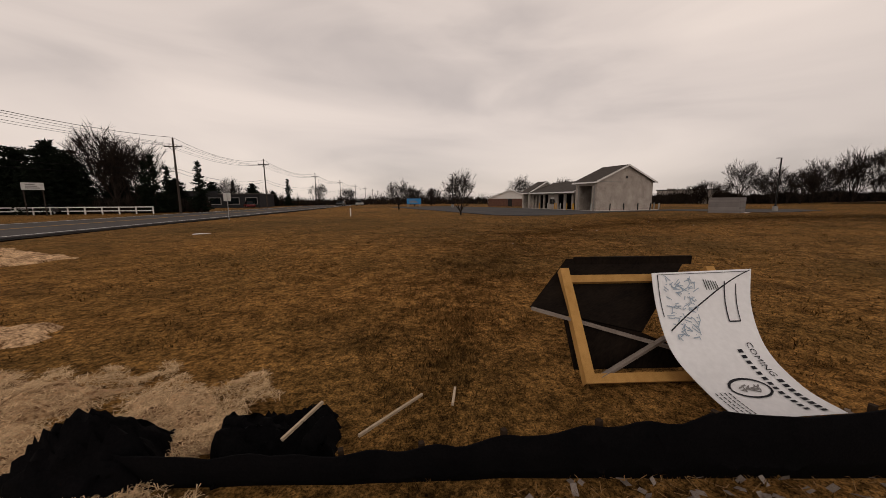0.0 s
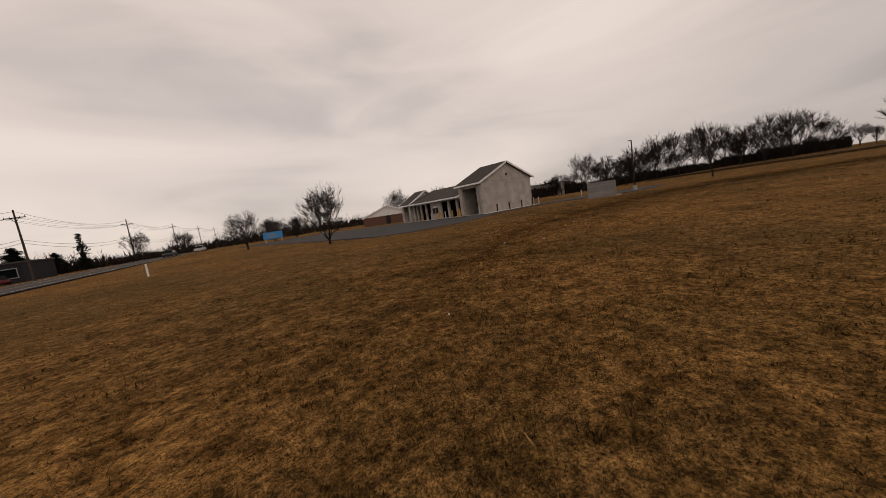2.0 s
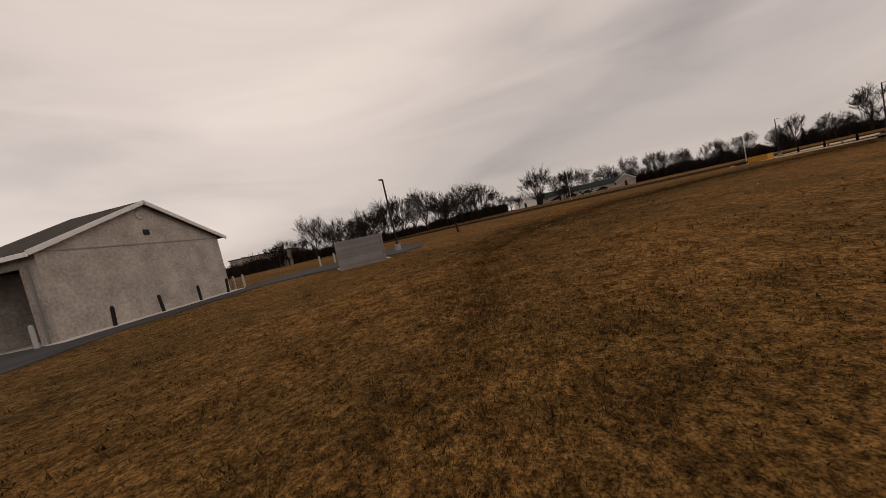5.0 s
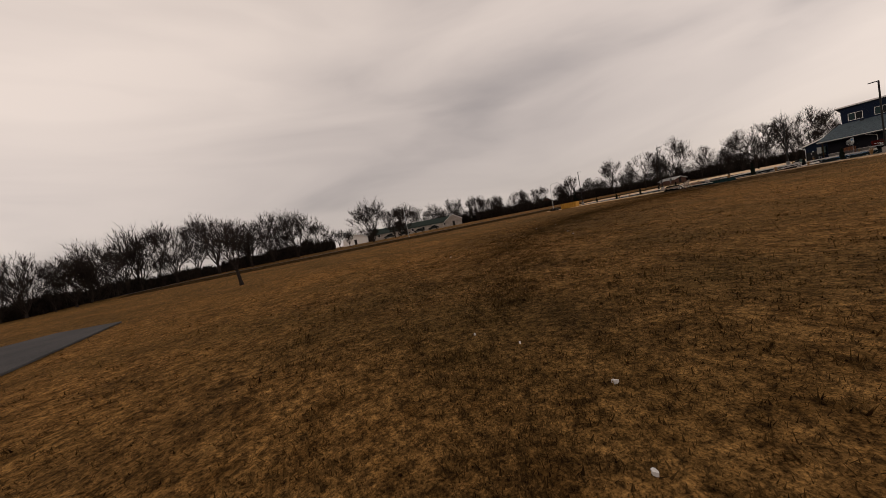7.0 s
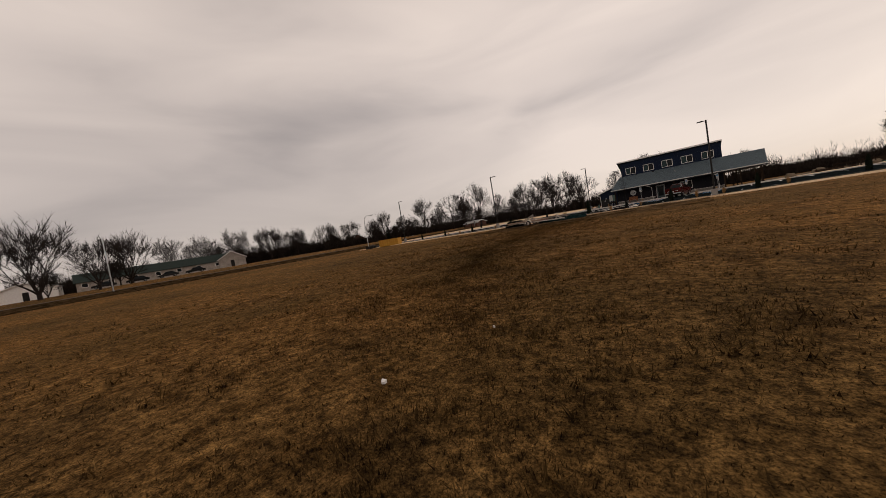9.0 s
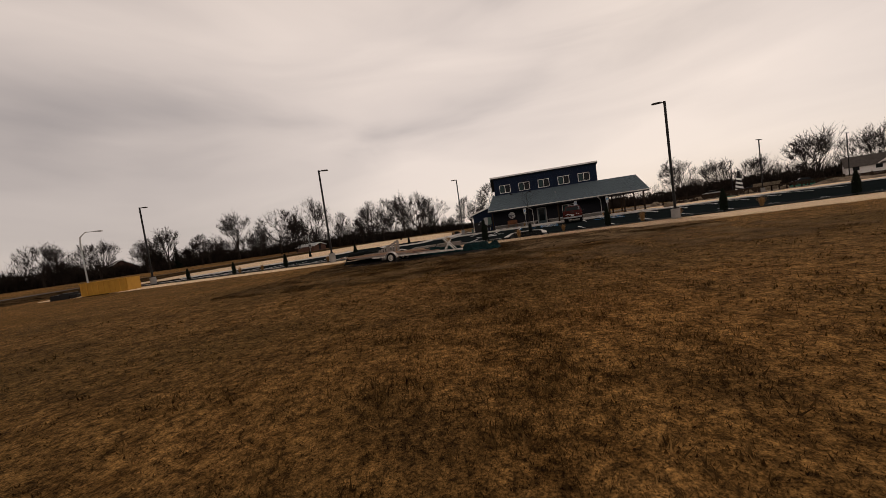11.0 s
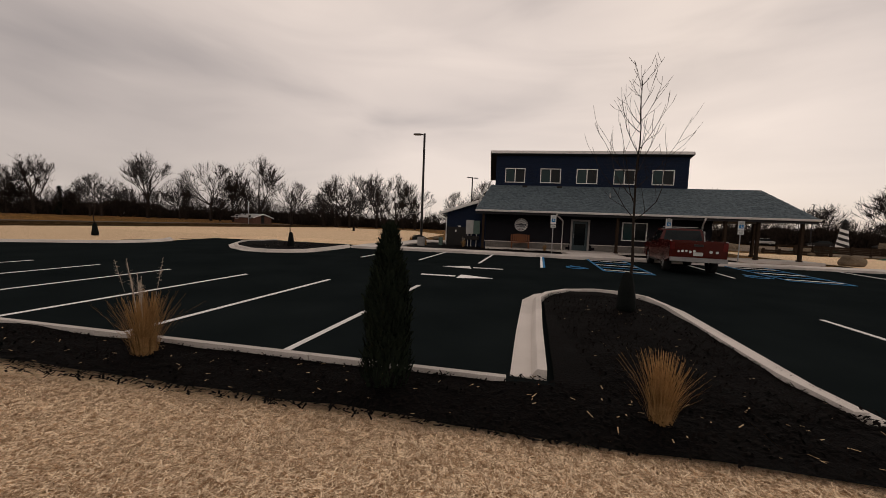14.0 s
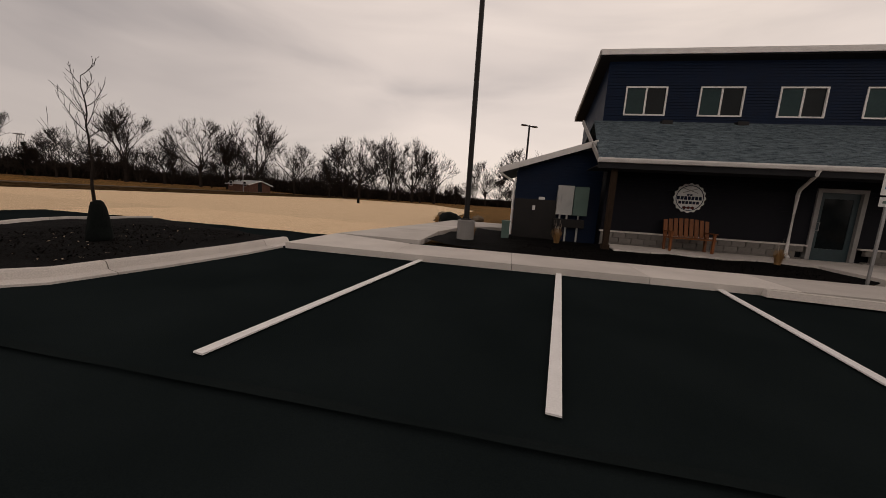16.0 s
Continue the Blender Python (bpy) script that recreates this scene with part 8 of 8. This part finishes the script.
def plain_car(x, y, z, turn, m, label, tall=1.45):
    ob = thing("car", pose(x, y, z, 0, 0, turn), label, "car", "far cars")
    bm = bmesh.new()
    low = [(-2.15, 0.35), (-2.2, 0.8), (-1.9, 0.92), (1.2, 0.92), (2.1, 0.78), (2.2, 0.5), (2.15, 0.35)]
    extrude_x(bm, low[::-1], -0.88, 0.88)
    part("body", bm, m, ob)
    bm = bmesh.new()
    v = [bm.verts.new(p) for p in ((-0.82, -1.7, 0.9), (0.82, -1.7, 0.9), (0.82, 1.15, 0.9), (-0.82, 1.15, 0.9), (-0.62, -1.1, tall), (0.62, -1.1, tall), (0.62, 0.4, tall), (-0.62, 0.4, tall))]
    for f in ((0, 1, 5, 4), (1, 2, 6, 5), (2, 3, 7, 6), (3, 0, 4, 7)):
        bm.faces.new([v[i] for i in f])
    part("glasshouse", bm, GLASS, ob)
    box_part("roof", (-0.63, -1.12, tall - 0.02, 0.63, 0.42, tall + 0.03), m, ob)
    for sx in (-0.78, 0.78):
        for sy in (-1.35, 1.35):
            wheel(ob, sx, sy, 0.33, 0.33, 0.2, GALV, 5)
    return ob


c = plain_car(60.0, -171.5, -0.27, 165, PALE_GREY, "silver car far down the road")
plain_car(66, -165, -0.27, 345, BLACK_METAL, "dark car far down the road")
plain_car(108, -128, -0.3, 60, BLACK_METAL, "dark car parked beyond the white fence")
plain_car(113, -131, -0.3, 60, PALE_GREY, "pale car parked beyond the white fence")
plain_car(103, -134, -0.3, 60, PALE_GREY, "pale car parked beyond the white fence")
plain_car(88, -158, -0.3, 20, TAIL_RED, "red car by the road beyond the poles", 1.6)
for i in range(5):
    plain_car(66 + i * 8, 72 - i * 5, 0.0, 60 + 10 * i, (PALE_GREY, BLACK_METAL, BLACK_METAL)[i % 3], "parked car beyond the putting greens")
for i in range(4):
    plain_car(-99.5 + i * 0.6, -47 + i * 6.0, 0.76, 170, (BLACK_METAL, RUBBER)[i % 2], "parked car before the long low house")
for i in range(6):
    plain_car(20 - i * 7, -152 + i * 1.5, -0.3, 170, (PALE_GREY, BLACK_METAL, WHITE_TRIM)[i % 3], "parked car far behind the car wash")


def utility_pole(p, tall, lean):
    ob = thing("utility_pole", pose(*p, lean, lean * 0.7, -14.8), "weathered wooden utility pole with a crossarm", "utility pole", "utility poles along the road")
    bm = bmesh.new()
    tube(bm, [(0, 0, -0.5), (0, 0, tall)], [0.17, 0.11], 9)
    part("shaft", bm, POLE_WOOD, ob)
    bm = bmesh.new()
    beam(bm, (-1.25, 0.1, tall - 1.25), (1.25, 0.1, tall - 1.25), 0.11, 0.13)
    beam(bm, (-0.6, 0.12, tall - 1.25), (0, 0.12, tall - 1.9), 0.04, 0.05)
    beam(bm, (0.6, 0.12, tall - 1.25), (0, 0.12, tall - 1.9), 0.04, 0.05)
    part("crossarm", bm, POLE_WOOD, ob)
    for x in (-1.15, -0.55, 0.55, 1.15):
        bm = bmesh.new()
        tube(bm, [(x, 0.1, tall - 1.2), (x, 0.1, tall - 1.0)], [0.045, 0.06], 7)
        part("insulator", bm, PALE_GREY, ob)


POLES = [along(s, o, -0.3) for s, o in ((-14, 15.6), (31.6, 14.8), (61, 14.0), (103, 14.0), (146, 14.0), (190, 14), (236, 14), (282, 14), (330, 14))]
for i, p in enumerate(POLES):
    utility_pole(p, 10.9 if i < 2 else 11.3, (0.6, -0.5, 1.6, -0.8)[i % 4])


def cable(a, b, sag, r):
    pts = [Vector(a).lerp(Vector(b), t) - Vector((0, 0, sag * 4 * t * (1 - t))) for t in [i / 10 for i in range(11)]]
    return pts


for k, (o, dz) in enumerate(((-1.15, 9.85), (-0.55, 9.85), (0.55, 9.85), (1.15, 9.85), (0.1, 6.6), (0.1, 6.1), (0, 11.0))):
    ob = thing("overhead_cable", pose(0, 0, 0), "thin black overhead cable strung between poles", "cable", "overhead cables")
    bm, pts = bmesh.new(), []
    line = [along(-120, 16.5, -0.3)] + POLES[:7]
    for a, b in zip(line, line[1:]):
        span = cable(Vector(a) + RS * o + Vector((0, 0, dz)), Vector(b) + RS * o + Vector((0, 0, dz)), 0.7 + 0.12 * k, 0)
        pts += span if not pts else span[1:]
    tube(bm, pts, [0.016 if k < 4 else 0.024] * len(pts), 4, False)
    part("strand", bm, RUBBER, ob)


def speed_sign(x, y, label, m=None):
    ob = thing("road_sign", pose(x, y, -0.33, 0, 0, 195), label, "road sign")
    bm = bmesh.new()
    box(bm, -0.03, -0.03, -0.3, 0.03, 0.03, 2.45)
    part("post", bm, GALV, ob)
    plate = box_part("plate", (-0.3, 0.03, 1.75, 0.3, 0.045, 2.5), PALE_SIGN, ob, "white plate")
    bm = bmesh.new()
    box(bm, -0.2, 0.045, 2.2, 0.2, 0.05, 2.35)
    box(bm, -0.2, 0.045, 1.88, -0.02, 0.05, 2.12)
    box(bm, 0.02, 0.045, 1.88, 0.2, 0.05, 2.12)
    part("bars", bm, INK, plate)


speed_sign(80.2, -99.8, "black and white road sign on a thin post")


def billboard(x, y, w, h, z, turn, m, label, legs=2):
    ob = thing("sign_board", pose(x, y, -0.3, 0, 0, turn), label, "sign")
    brd = box_part("board", (-w / 2, -0.06, z, w / 2, 0.06, z + h), m, ob)
    for i in range(legs):
        px = -w * 0.42 + i * w * 0.84 / max(1, legs - 1)
        box_part("post", (px - 0.06, -0.06, -0.3, px + 0.06, 0.06, z), POLE_WOOD if h < 1 else PALE_GREY, ob)
    bm = bmesh.new()
    for i in range(3):
        for s in (-1, 1):
            box(bm, -w * 0.32, s * 0.06 - 0.01, z + h * (0.2 + 0.24 * i), w * (0.3 - 0.1 * i), s * 0.06 + 0.01, z + h * (0.32 + 0.24 * i))
    part("lettering_bars", bm, GREY_TRIM, brd)


billboard(107.4, -123.6, 2.0, 0.95, 3.35, 210, PALE_SIGN, "white roadside board with grey plain bars")
billboard(49.5, -146, 3.6, 1.4, 0.6, 175, SIGN_BLUE, "bright blue site sign on white posts")
ob = thing("marker_post", pose(68.8, -101.7, -0.35), "short white plastic marker post in the field", "marker post")
bm = bmesh.new()
tube(bm, [(0, 0, -0.2), (0, 0, 0.9)], [0.06, 0.06], 8)
part("pipe", bm, WHITE_TRIM, ob)

ob = thing("lattice_tower", pose(-190, 95, -0.3), "far slender steel lattice mast with a flat head", "mast")
bm = bmesh.new()
for s, t in ((-1, -1), (1, -1), (1, 1), (-1, 1)):
    beam(bm, (s * 0.9, t * 0.9, 0), (s * 0.45, t * 0.45, 16), 0.12, 0.12)
for i in range(12):
    z0, z1 = 16 * i / 12, 16 * (i + 1) / 12
    w0, w1 = 0.9 - 0.45 * z0 / 16, 0.9 - 0.45 * z1 / 16
    beam(bm, (-w0, -w0, z0), (w1, -w1, z1), 0.06, 0.06)
    beam(bm, (w0, w0, z0), (-w1, w1, z1), 0.06, 0.06)
part("lattice", bm, GREY_TRIM, ob)
box_part("head", (-1.1, -1.1, 16, 1.1, 1.1, 16.4), GREY_TRIM, ob)


def litter(x, y, r, seed, m):
    rng = random.Random(seed)
    bm = bmesh.new()
    pts = [(r * (0.6 + 0.5 * rng.random()) * math.cos(t), r * (0.6 + 0.5 * rng.random()) * math.sin(t)) for t in [6.2832 * i / 7 for i in range(7)]]
    c0 = bm.verts.new((0, 0, r * 0.55))
    ring = [bm.verts.new((a, b, 0.01 + r * 0.45 * rng.random())) for a, b in pts]
    base = [bm.verts.new((a * 0.9, b * 0.9, -0.01)) for a, b in pts]
    for i in range(7):
        bm.faces.new((c0, ring[i], ring[(i + 1) % 7]))
        bm.faces.new((ring[i], base[i], base[(i + 1) % 7], ring[(i + 1) % 7]))
    bm.faces.new(base[::-1])
    ob = part("litter", bm, m)
    ob.location = (x, y, land_z(x, y) + 0.02)
    tagged(ob, "crumpled scrap of white paper on the turf", "litter", "litter on the field")


SCRAPS = ((10.3, -61.7), (10.0, -63.2), (16.9, -66.7), (12.2, -64.6), (13.7, -74.4), (16.4, -73.2), (49.0, -77.65), (52.8, -78.5), (48.3, -81.5), (40.8, -70.7), (33.7, -77.4), (29.9, -67.0),
          (26.7, -77.5), (28.65, -77.3), (18.4, -67.8), (29.4, -77.9), (27.4, -77.3), (57.8, -76.9), (58.6, -78.0), (1.94, -25.25), (65.0, -73.8))
for i, (x, y) in enumerate(SCRAPS):
    litter(x, y, 0.014 + 0.006 * (i * 7 % 4), i, WHITE_TRIM)
bm = bmesh.new()
slab(bm, [(-0.42, -0.12, 0.03), (0.1, -0.16, 0.07), (0.42, -0.1, 0.04), (0.4, 0.12, 0.03), (-0.38, 0.14, 0.05)], 0.015)
bmesh.ops.triangulate(bm, faces=[f for f in bm.faces if len(f.verts) > 4])
board = part("litter", bm, WHITE_TRIM)
board.matrix_world = pose(78.15, -83.85, land_z(78, -84), 0, 0, 8)
tagged(board, "flat broken white board lying on the turf", "litter", "litter on the field")

# ---------------------------------------------------------------- blades, straw fibres and bark chips
# a rough line through the middle of the field, round which the turf is laid blade by blade
TRACK = ((71.5, -64), (69, -69), (63, -76), (55, -80), (45, -81.5), (36, -81), (28, -78), (20, -73), (13, -66), (8, -59), (5, -52), (3.5, -44), (2.8, -36), (2.8, -28), (3.2, -22))


def turf(count, seed, reach, lo, hi, wide, material, clump=0.0):
    rng = np.random.default_rng(seed)
    tr = np.array(TRACK)
    k = rng.integers(0, len(tr) - 1, count)
    f = rng.random(count)[:, None]
    p = tr[k] + (tr[k + 1] - tr[k]) * f
    d, t = rng.normal(0, reach, count), rng.random(count) * 6.2832
    p = p + np.stack([d * np.cos(t), d * np.sin(t)], 1)
    keep = ~((p[:, 1] > np.where(p[:, 0] > 11.0, -21.8, -19.6)) | ((p[:, 0] > 71.8) & (p[:, 1] > -67)) | (p[:, 0] > 84.5 + 0.264 * (p[:, 1] + 90)))
    keep &= ~((p[:, 0] > -7) & (p[:, 0] < 3) & (p[:, 1] > -23.2))
    p = p[keep]
    if clump:
        gather = np.array([noise.noise((x * 1.3, y * 1.3, 21)) + 0.7 * noise.noise((x * 4.1, y * 4.1, 22)) for x, y in p])
        p = p[gather > clump]
    z = np.array([land_z(x, y) for x, y in p])
    # thinner and thicker patches
    dens = np.array([noise.noise((x * 0.5, y * 0.5, 2)) for x, y in p])
    n = len(p)
    blades = 3
    P = np.repeat(np.c_[p, z - 0.01], blades, 0) + np.c_[rng.normal(0, 0.03, (n * blades, 2)), np.zeros(n * blades)]
    h = rng.uniform(lo, hi, n * blades) * (1 + 0.5 * np.repeat(dens, blades))
    a = rng.random(n * blades) * 6.2832
    lean = rng.uniform(0.2, 1.5, n * blades)
    tip = P + np.c_[np.cos(a) * h * lean, np.sin(a) * h * lean, h]
    side = np.c_[-np.sin(a), np.cos(a), np.zeros(n * blades)] * wide * rng.uniform(0.6, 1.4, n * blades)[:, None]
    verts = np.stack([P - side, P + side, tip], 1).reshape(-1, 3)
    me = bpy.data.meshes.new("turf_blades")
    m = n * blades
    me.vertices.add(3 * m)
    me.vertices.foreach_set("co", verts.ravel())
    me.loops.add(3 * m)
    me.loops.foreach_set("vertex_index", np.arange(3 * m))
    me.polygons.add(m)
    me.polygons.foreach_set("loop_start", np.arange(0, 3 * m, 3))
    me.update(calc_edges=True)
    me.validate()
    me.materials.append(material)
    return tagged(new("turf_blades", me), "short dry brown grass blades", "grass", "", "stuff")


turf(250000, 61, 3.2, 0.016, 0.045, 0.0045, TURF_BLADE)
turf(80000, 62, 9.0, 0.02, 0.05, 0.010, TURF_BLADE)
turf(150000, 63, 5.0, 0.04, 0.085, 0.0055, TURF_PALE, 0.22)
turf(90000, 64, 12.0, 0.05, 0.10, 0.012, TURF_PALE, 0.3)


def tufts(count, seed, area, material):
    """Matted bleached tufts, thick where the ground is rough and thin between."""
    rng = np.random.default_rng(seed)
    x0, x1, y0, y1 = area
    p = np.c_[rng.uniform(x0, x1, count), rng.uniform(y0, y1, count)]
    dens = np.array([noise.noise((x * 0.9, y * 1.6, 5)) + 0.6 * noise.noise((x * 2.8, y * 4.0, 8)) for x, y in p])
    keep = (dens > rng.uniform(-0.22, 0.36, count)) & ~((p[:, 0] > -7) & (p[:, 0] < 2.8) & (p[:, 1] > -25.0)) & (p[:, 1] < np.where(p[:, 0] > 11.0, -21.9, -19.7))
    p = p[keep]
    n, blades = len(p), 4
    sweep = np.array([2.4 * noise.noise((x * 0.5, y * 0.5, 12)) for x, y in p])
    z = np.array([land_z(x, y) for x, y in p])
    P = np.repeat(np.c_[p, z + 0.025], blades, 0) + np.c_[rng.normal(0, 0.025, (n * blades, 2)), np.zeros(n * blades)]
    h = rng.uniform(0.02, 0.08, n * blades)
    a = np.repeat(sweep, blades) + rng.normal(0, 0.8, n * blades)
    lean = rng.uniform(0.8, 2.6, n * blades)
    tip = P + np.c_[np.cos(a) * h * lean, np.sin(a) * h * lean, h]
    side = np.c_[-np.sin(a), np.cos(a), np.zeros(n * blades)] * 0.0045
    verts = np.stack([P - side, P + side, tip], 1).reshape(-1, 3)
    m = n * blades
    ob = new("grass_tufts", raw_mesh("grass_tufts", verts.tolist(), np.arange(3 * m).reshape(-1, 3).tolist(), material))
    return tagged(ob, "matted bleached grass tufts on rough ground", "grass", "", "stuff")


loose_cover("rough_turf", [(-9, -26.5), (1, -27.5), (8, -27), (13, -24), (10.5, -20.0), (9, -19.2), (-9, -19.2)], 0.03, ROUGH_TURF, "rough dark thatch of trampled grass", "ground", 0.3, 1.0, 5, 0.01)
tufts(130000, 81, (-9, 14, -33, -19.8), PALE_TUFT)
tufts(60000, 82, (1.5, 13, -27, -22.8), BLEACHED)


def fibres(name, n, seed, area, zf, ln, w, material, label, tilt=0.25, rim=None):
    """Loose fibres lying over an outlined area (x0, x1, y0, y1)."""
    rng = np.random.default_rng(seed)
    x0, x1, y0, y1 = area
    P = np.c_[rng.uniform(x0, x1, n), rng.uniform(y0, y1, n)]
    if rim:
        P = P[[rim(x, y) + 0.5 * noise.noise((x * 2.3, y * 2.3, seed)) + 0.35 * noise.noise((x * 7, y * 7, seed)) > 0 for x, y in P]]
        n = len(P)
    z = np.array([zf(x, y) for x, y in P])
    a, L = rng.random(n) * 6.2832, rng.uniform(ln * 0.4, ln, n)
    d = np.c_[np.cos(a), np.sin(a)] * L[:, None] / 2
    s = np.c_[-np.sin(a), np.cos(a)] * w / 2
    lift = rng.uniform(0.004, 0.026, n)
    up = rng.normal(0, tilt, n) * L / 2
    v = np.stack([np.c_[P - d - s, z + lift - up], np.c_[P - d + s, z + lift - up], np.c_[P + d + s, z + lift + up], np.c_[P + d - s, z + lift + up]], 1).reshape(-1, 3)
    ob = new(name, raw_mesh(name, v.tolist(), [(4 * i, 4 * i + 1, 4 * i + 2, 4 * i + 3) for i in range(n)], material))
    return tagged(ob, label, "ground litter", "", "stuff")


fibres("straw_fibres", 40000, 70, (9.5, 15.5, -22.4, -17.6), lambda x, y: land_z(x, y) + 0.06 + rumple(x * 1.6, y * 1.6, 0.018), 0.15, 0.0075, STRAW_MIXED, "loose pale straw stalks on the erosion blanket", 0.15, lambda x, y: min(y + 22.0 + 0.2 * (x - 12), (x - 11.0) * 2 if y < -20.0 else 9))
fibres("straw_fibres", 110000, 71, (-9, 9.5, -19.7, -17.0), lambda x, y: land_z(x, y) + 0.06 + rumple(x * 1.6, y * 1.6, 0.018), 0.15, 0.0075, STRAW_MIXED, "loose pale straw stalks on the erosion blanket", 0.15)
fibres("straw_fibres", 26000, 72, (72.5, 75.8, -66.7, -64.3), lambda x, y: land_z(x, y) + 0.05 + rumple(x * 1.6, y * 1.6, 0.11), 0.11, 0.005, STRAW_FIBRE, "loose pale straw stalks on bare soil", 0.3, lambda x, y: min(y + 65.45 + (x - 72.66) * 0.49, x - 72.95) + 0.1)
fibres("bark_chips", 9000, 73, (-6, 10, -17.1, -15.9), bed_z, 0.07, 0.018, CHIP, "loose shredded bark chips", 0.4)
fibres("bark_chips", 6000, 74, (4.0, 6.45, -16.3, -10.7), bed_z, 0.07, 0.018, CHIP, "loose shredded bark chips", 0.4)
fibres("bark_chips", 3500, 75, (-11.0, -7.2, -3.2, 0.8), bed_z, 0.08, 0.02, CHIP, "loose shredded bark chips", 0.4)
fibres("bark_chips", 2500, 76, (-0.8, 6.2, 1.7, 4.2), bed_z, 0.07, 0.02, CHIP, "loose shredded bark chips", 0.4)
fibres("straw_fibres", 1500, 77, (68.0, 74.2, -63.75, -62.7), land_z, 0.09, 0.005, DRY_GRASS, "loose straw and stalks at the foot of the silt fence", 0.35)
fibres("leaf_litter", 500, 78, (68.0, 74.2, -63.7, -62.7), land_z, 0.07, 0.04, WOOD_GREY, "dead leaves and scraps at the foot of the silt fence", 0.5)
fibres("wood_chips", 150, 79, (-6, 6.3, -17.0, -15.95), bed_z, 0.07, 0.011, STRAW_FIBRE, "scattered pale straw and wood chips on black mulch", 0.3)
fibres("wood_chips", 50, 80, (4.1, 6.3, -16, -11.0), bed_z, 0.06, 0.011, STRAW_FIBRE, "scattered pale straw and wood chips on black mulch", 0.3)
fibres("wood_chips", 70, 83, (-11.0, -7.2, -3.2, 0.8), bed_z, 0.07, 0.018, WOOD_PALE, "scattered pale wood chips on black mulch", 0.3)
fibres("soil_litter", 160, 84, (-7.0, 2.7, -25.2, -23.4), lambda x, y: land_z(x, y) + 0.05, 0.13, 0.009, DRY_GRASS, "dead stalks trodden into the dark soil", 0.5)
fibres("soil_litter", 240, 85, (-2.0, 3.4, -25.4, -22.9), lambda x, y: land_z(x, y) + 0.05, 0.07, 0.02, SOIL_CLOD, "dark clods and leaf scraps on the soil", 0.6)
fibres("dead_stalks", 1500, 86, (2.6, 13, -27.5, -19.9), lambda x, y: land_z(x, y) + 0.03, 0.26, 0.004, DRY_GRASS, "long dead stalks and sticks on rough ground", 0.3)
fibres("leaf_litter", 1600, 87, (1.0, 13, -23.4, -19.9), lambda x, y: land_z(x, y) + 0.03, 0.06, 0.03, DEAD_LEAF, "curled brown dead leaves on rough ground", 0.6)
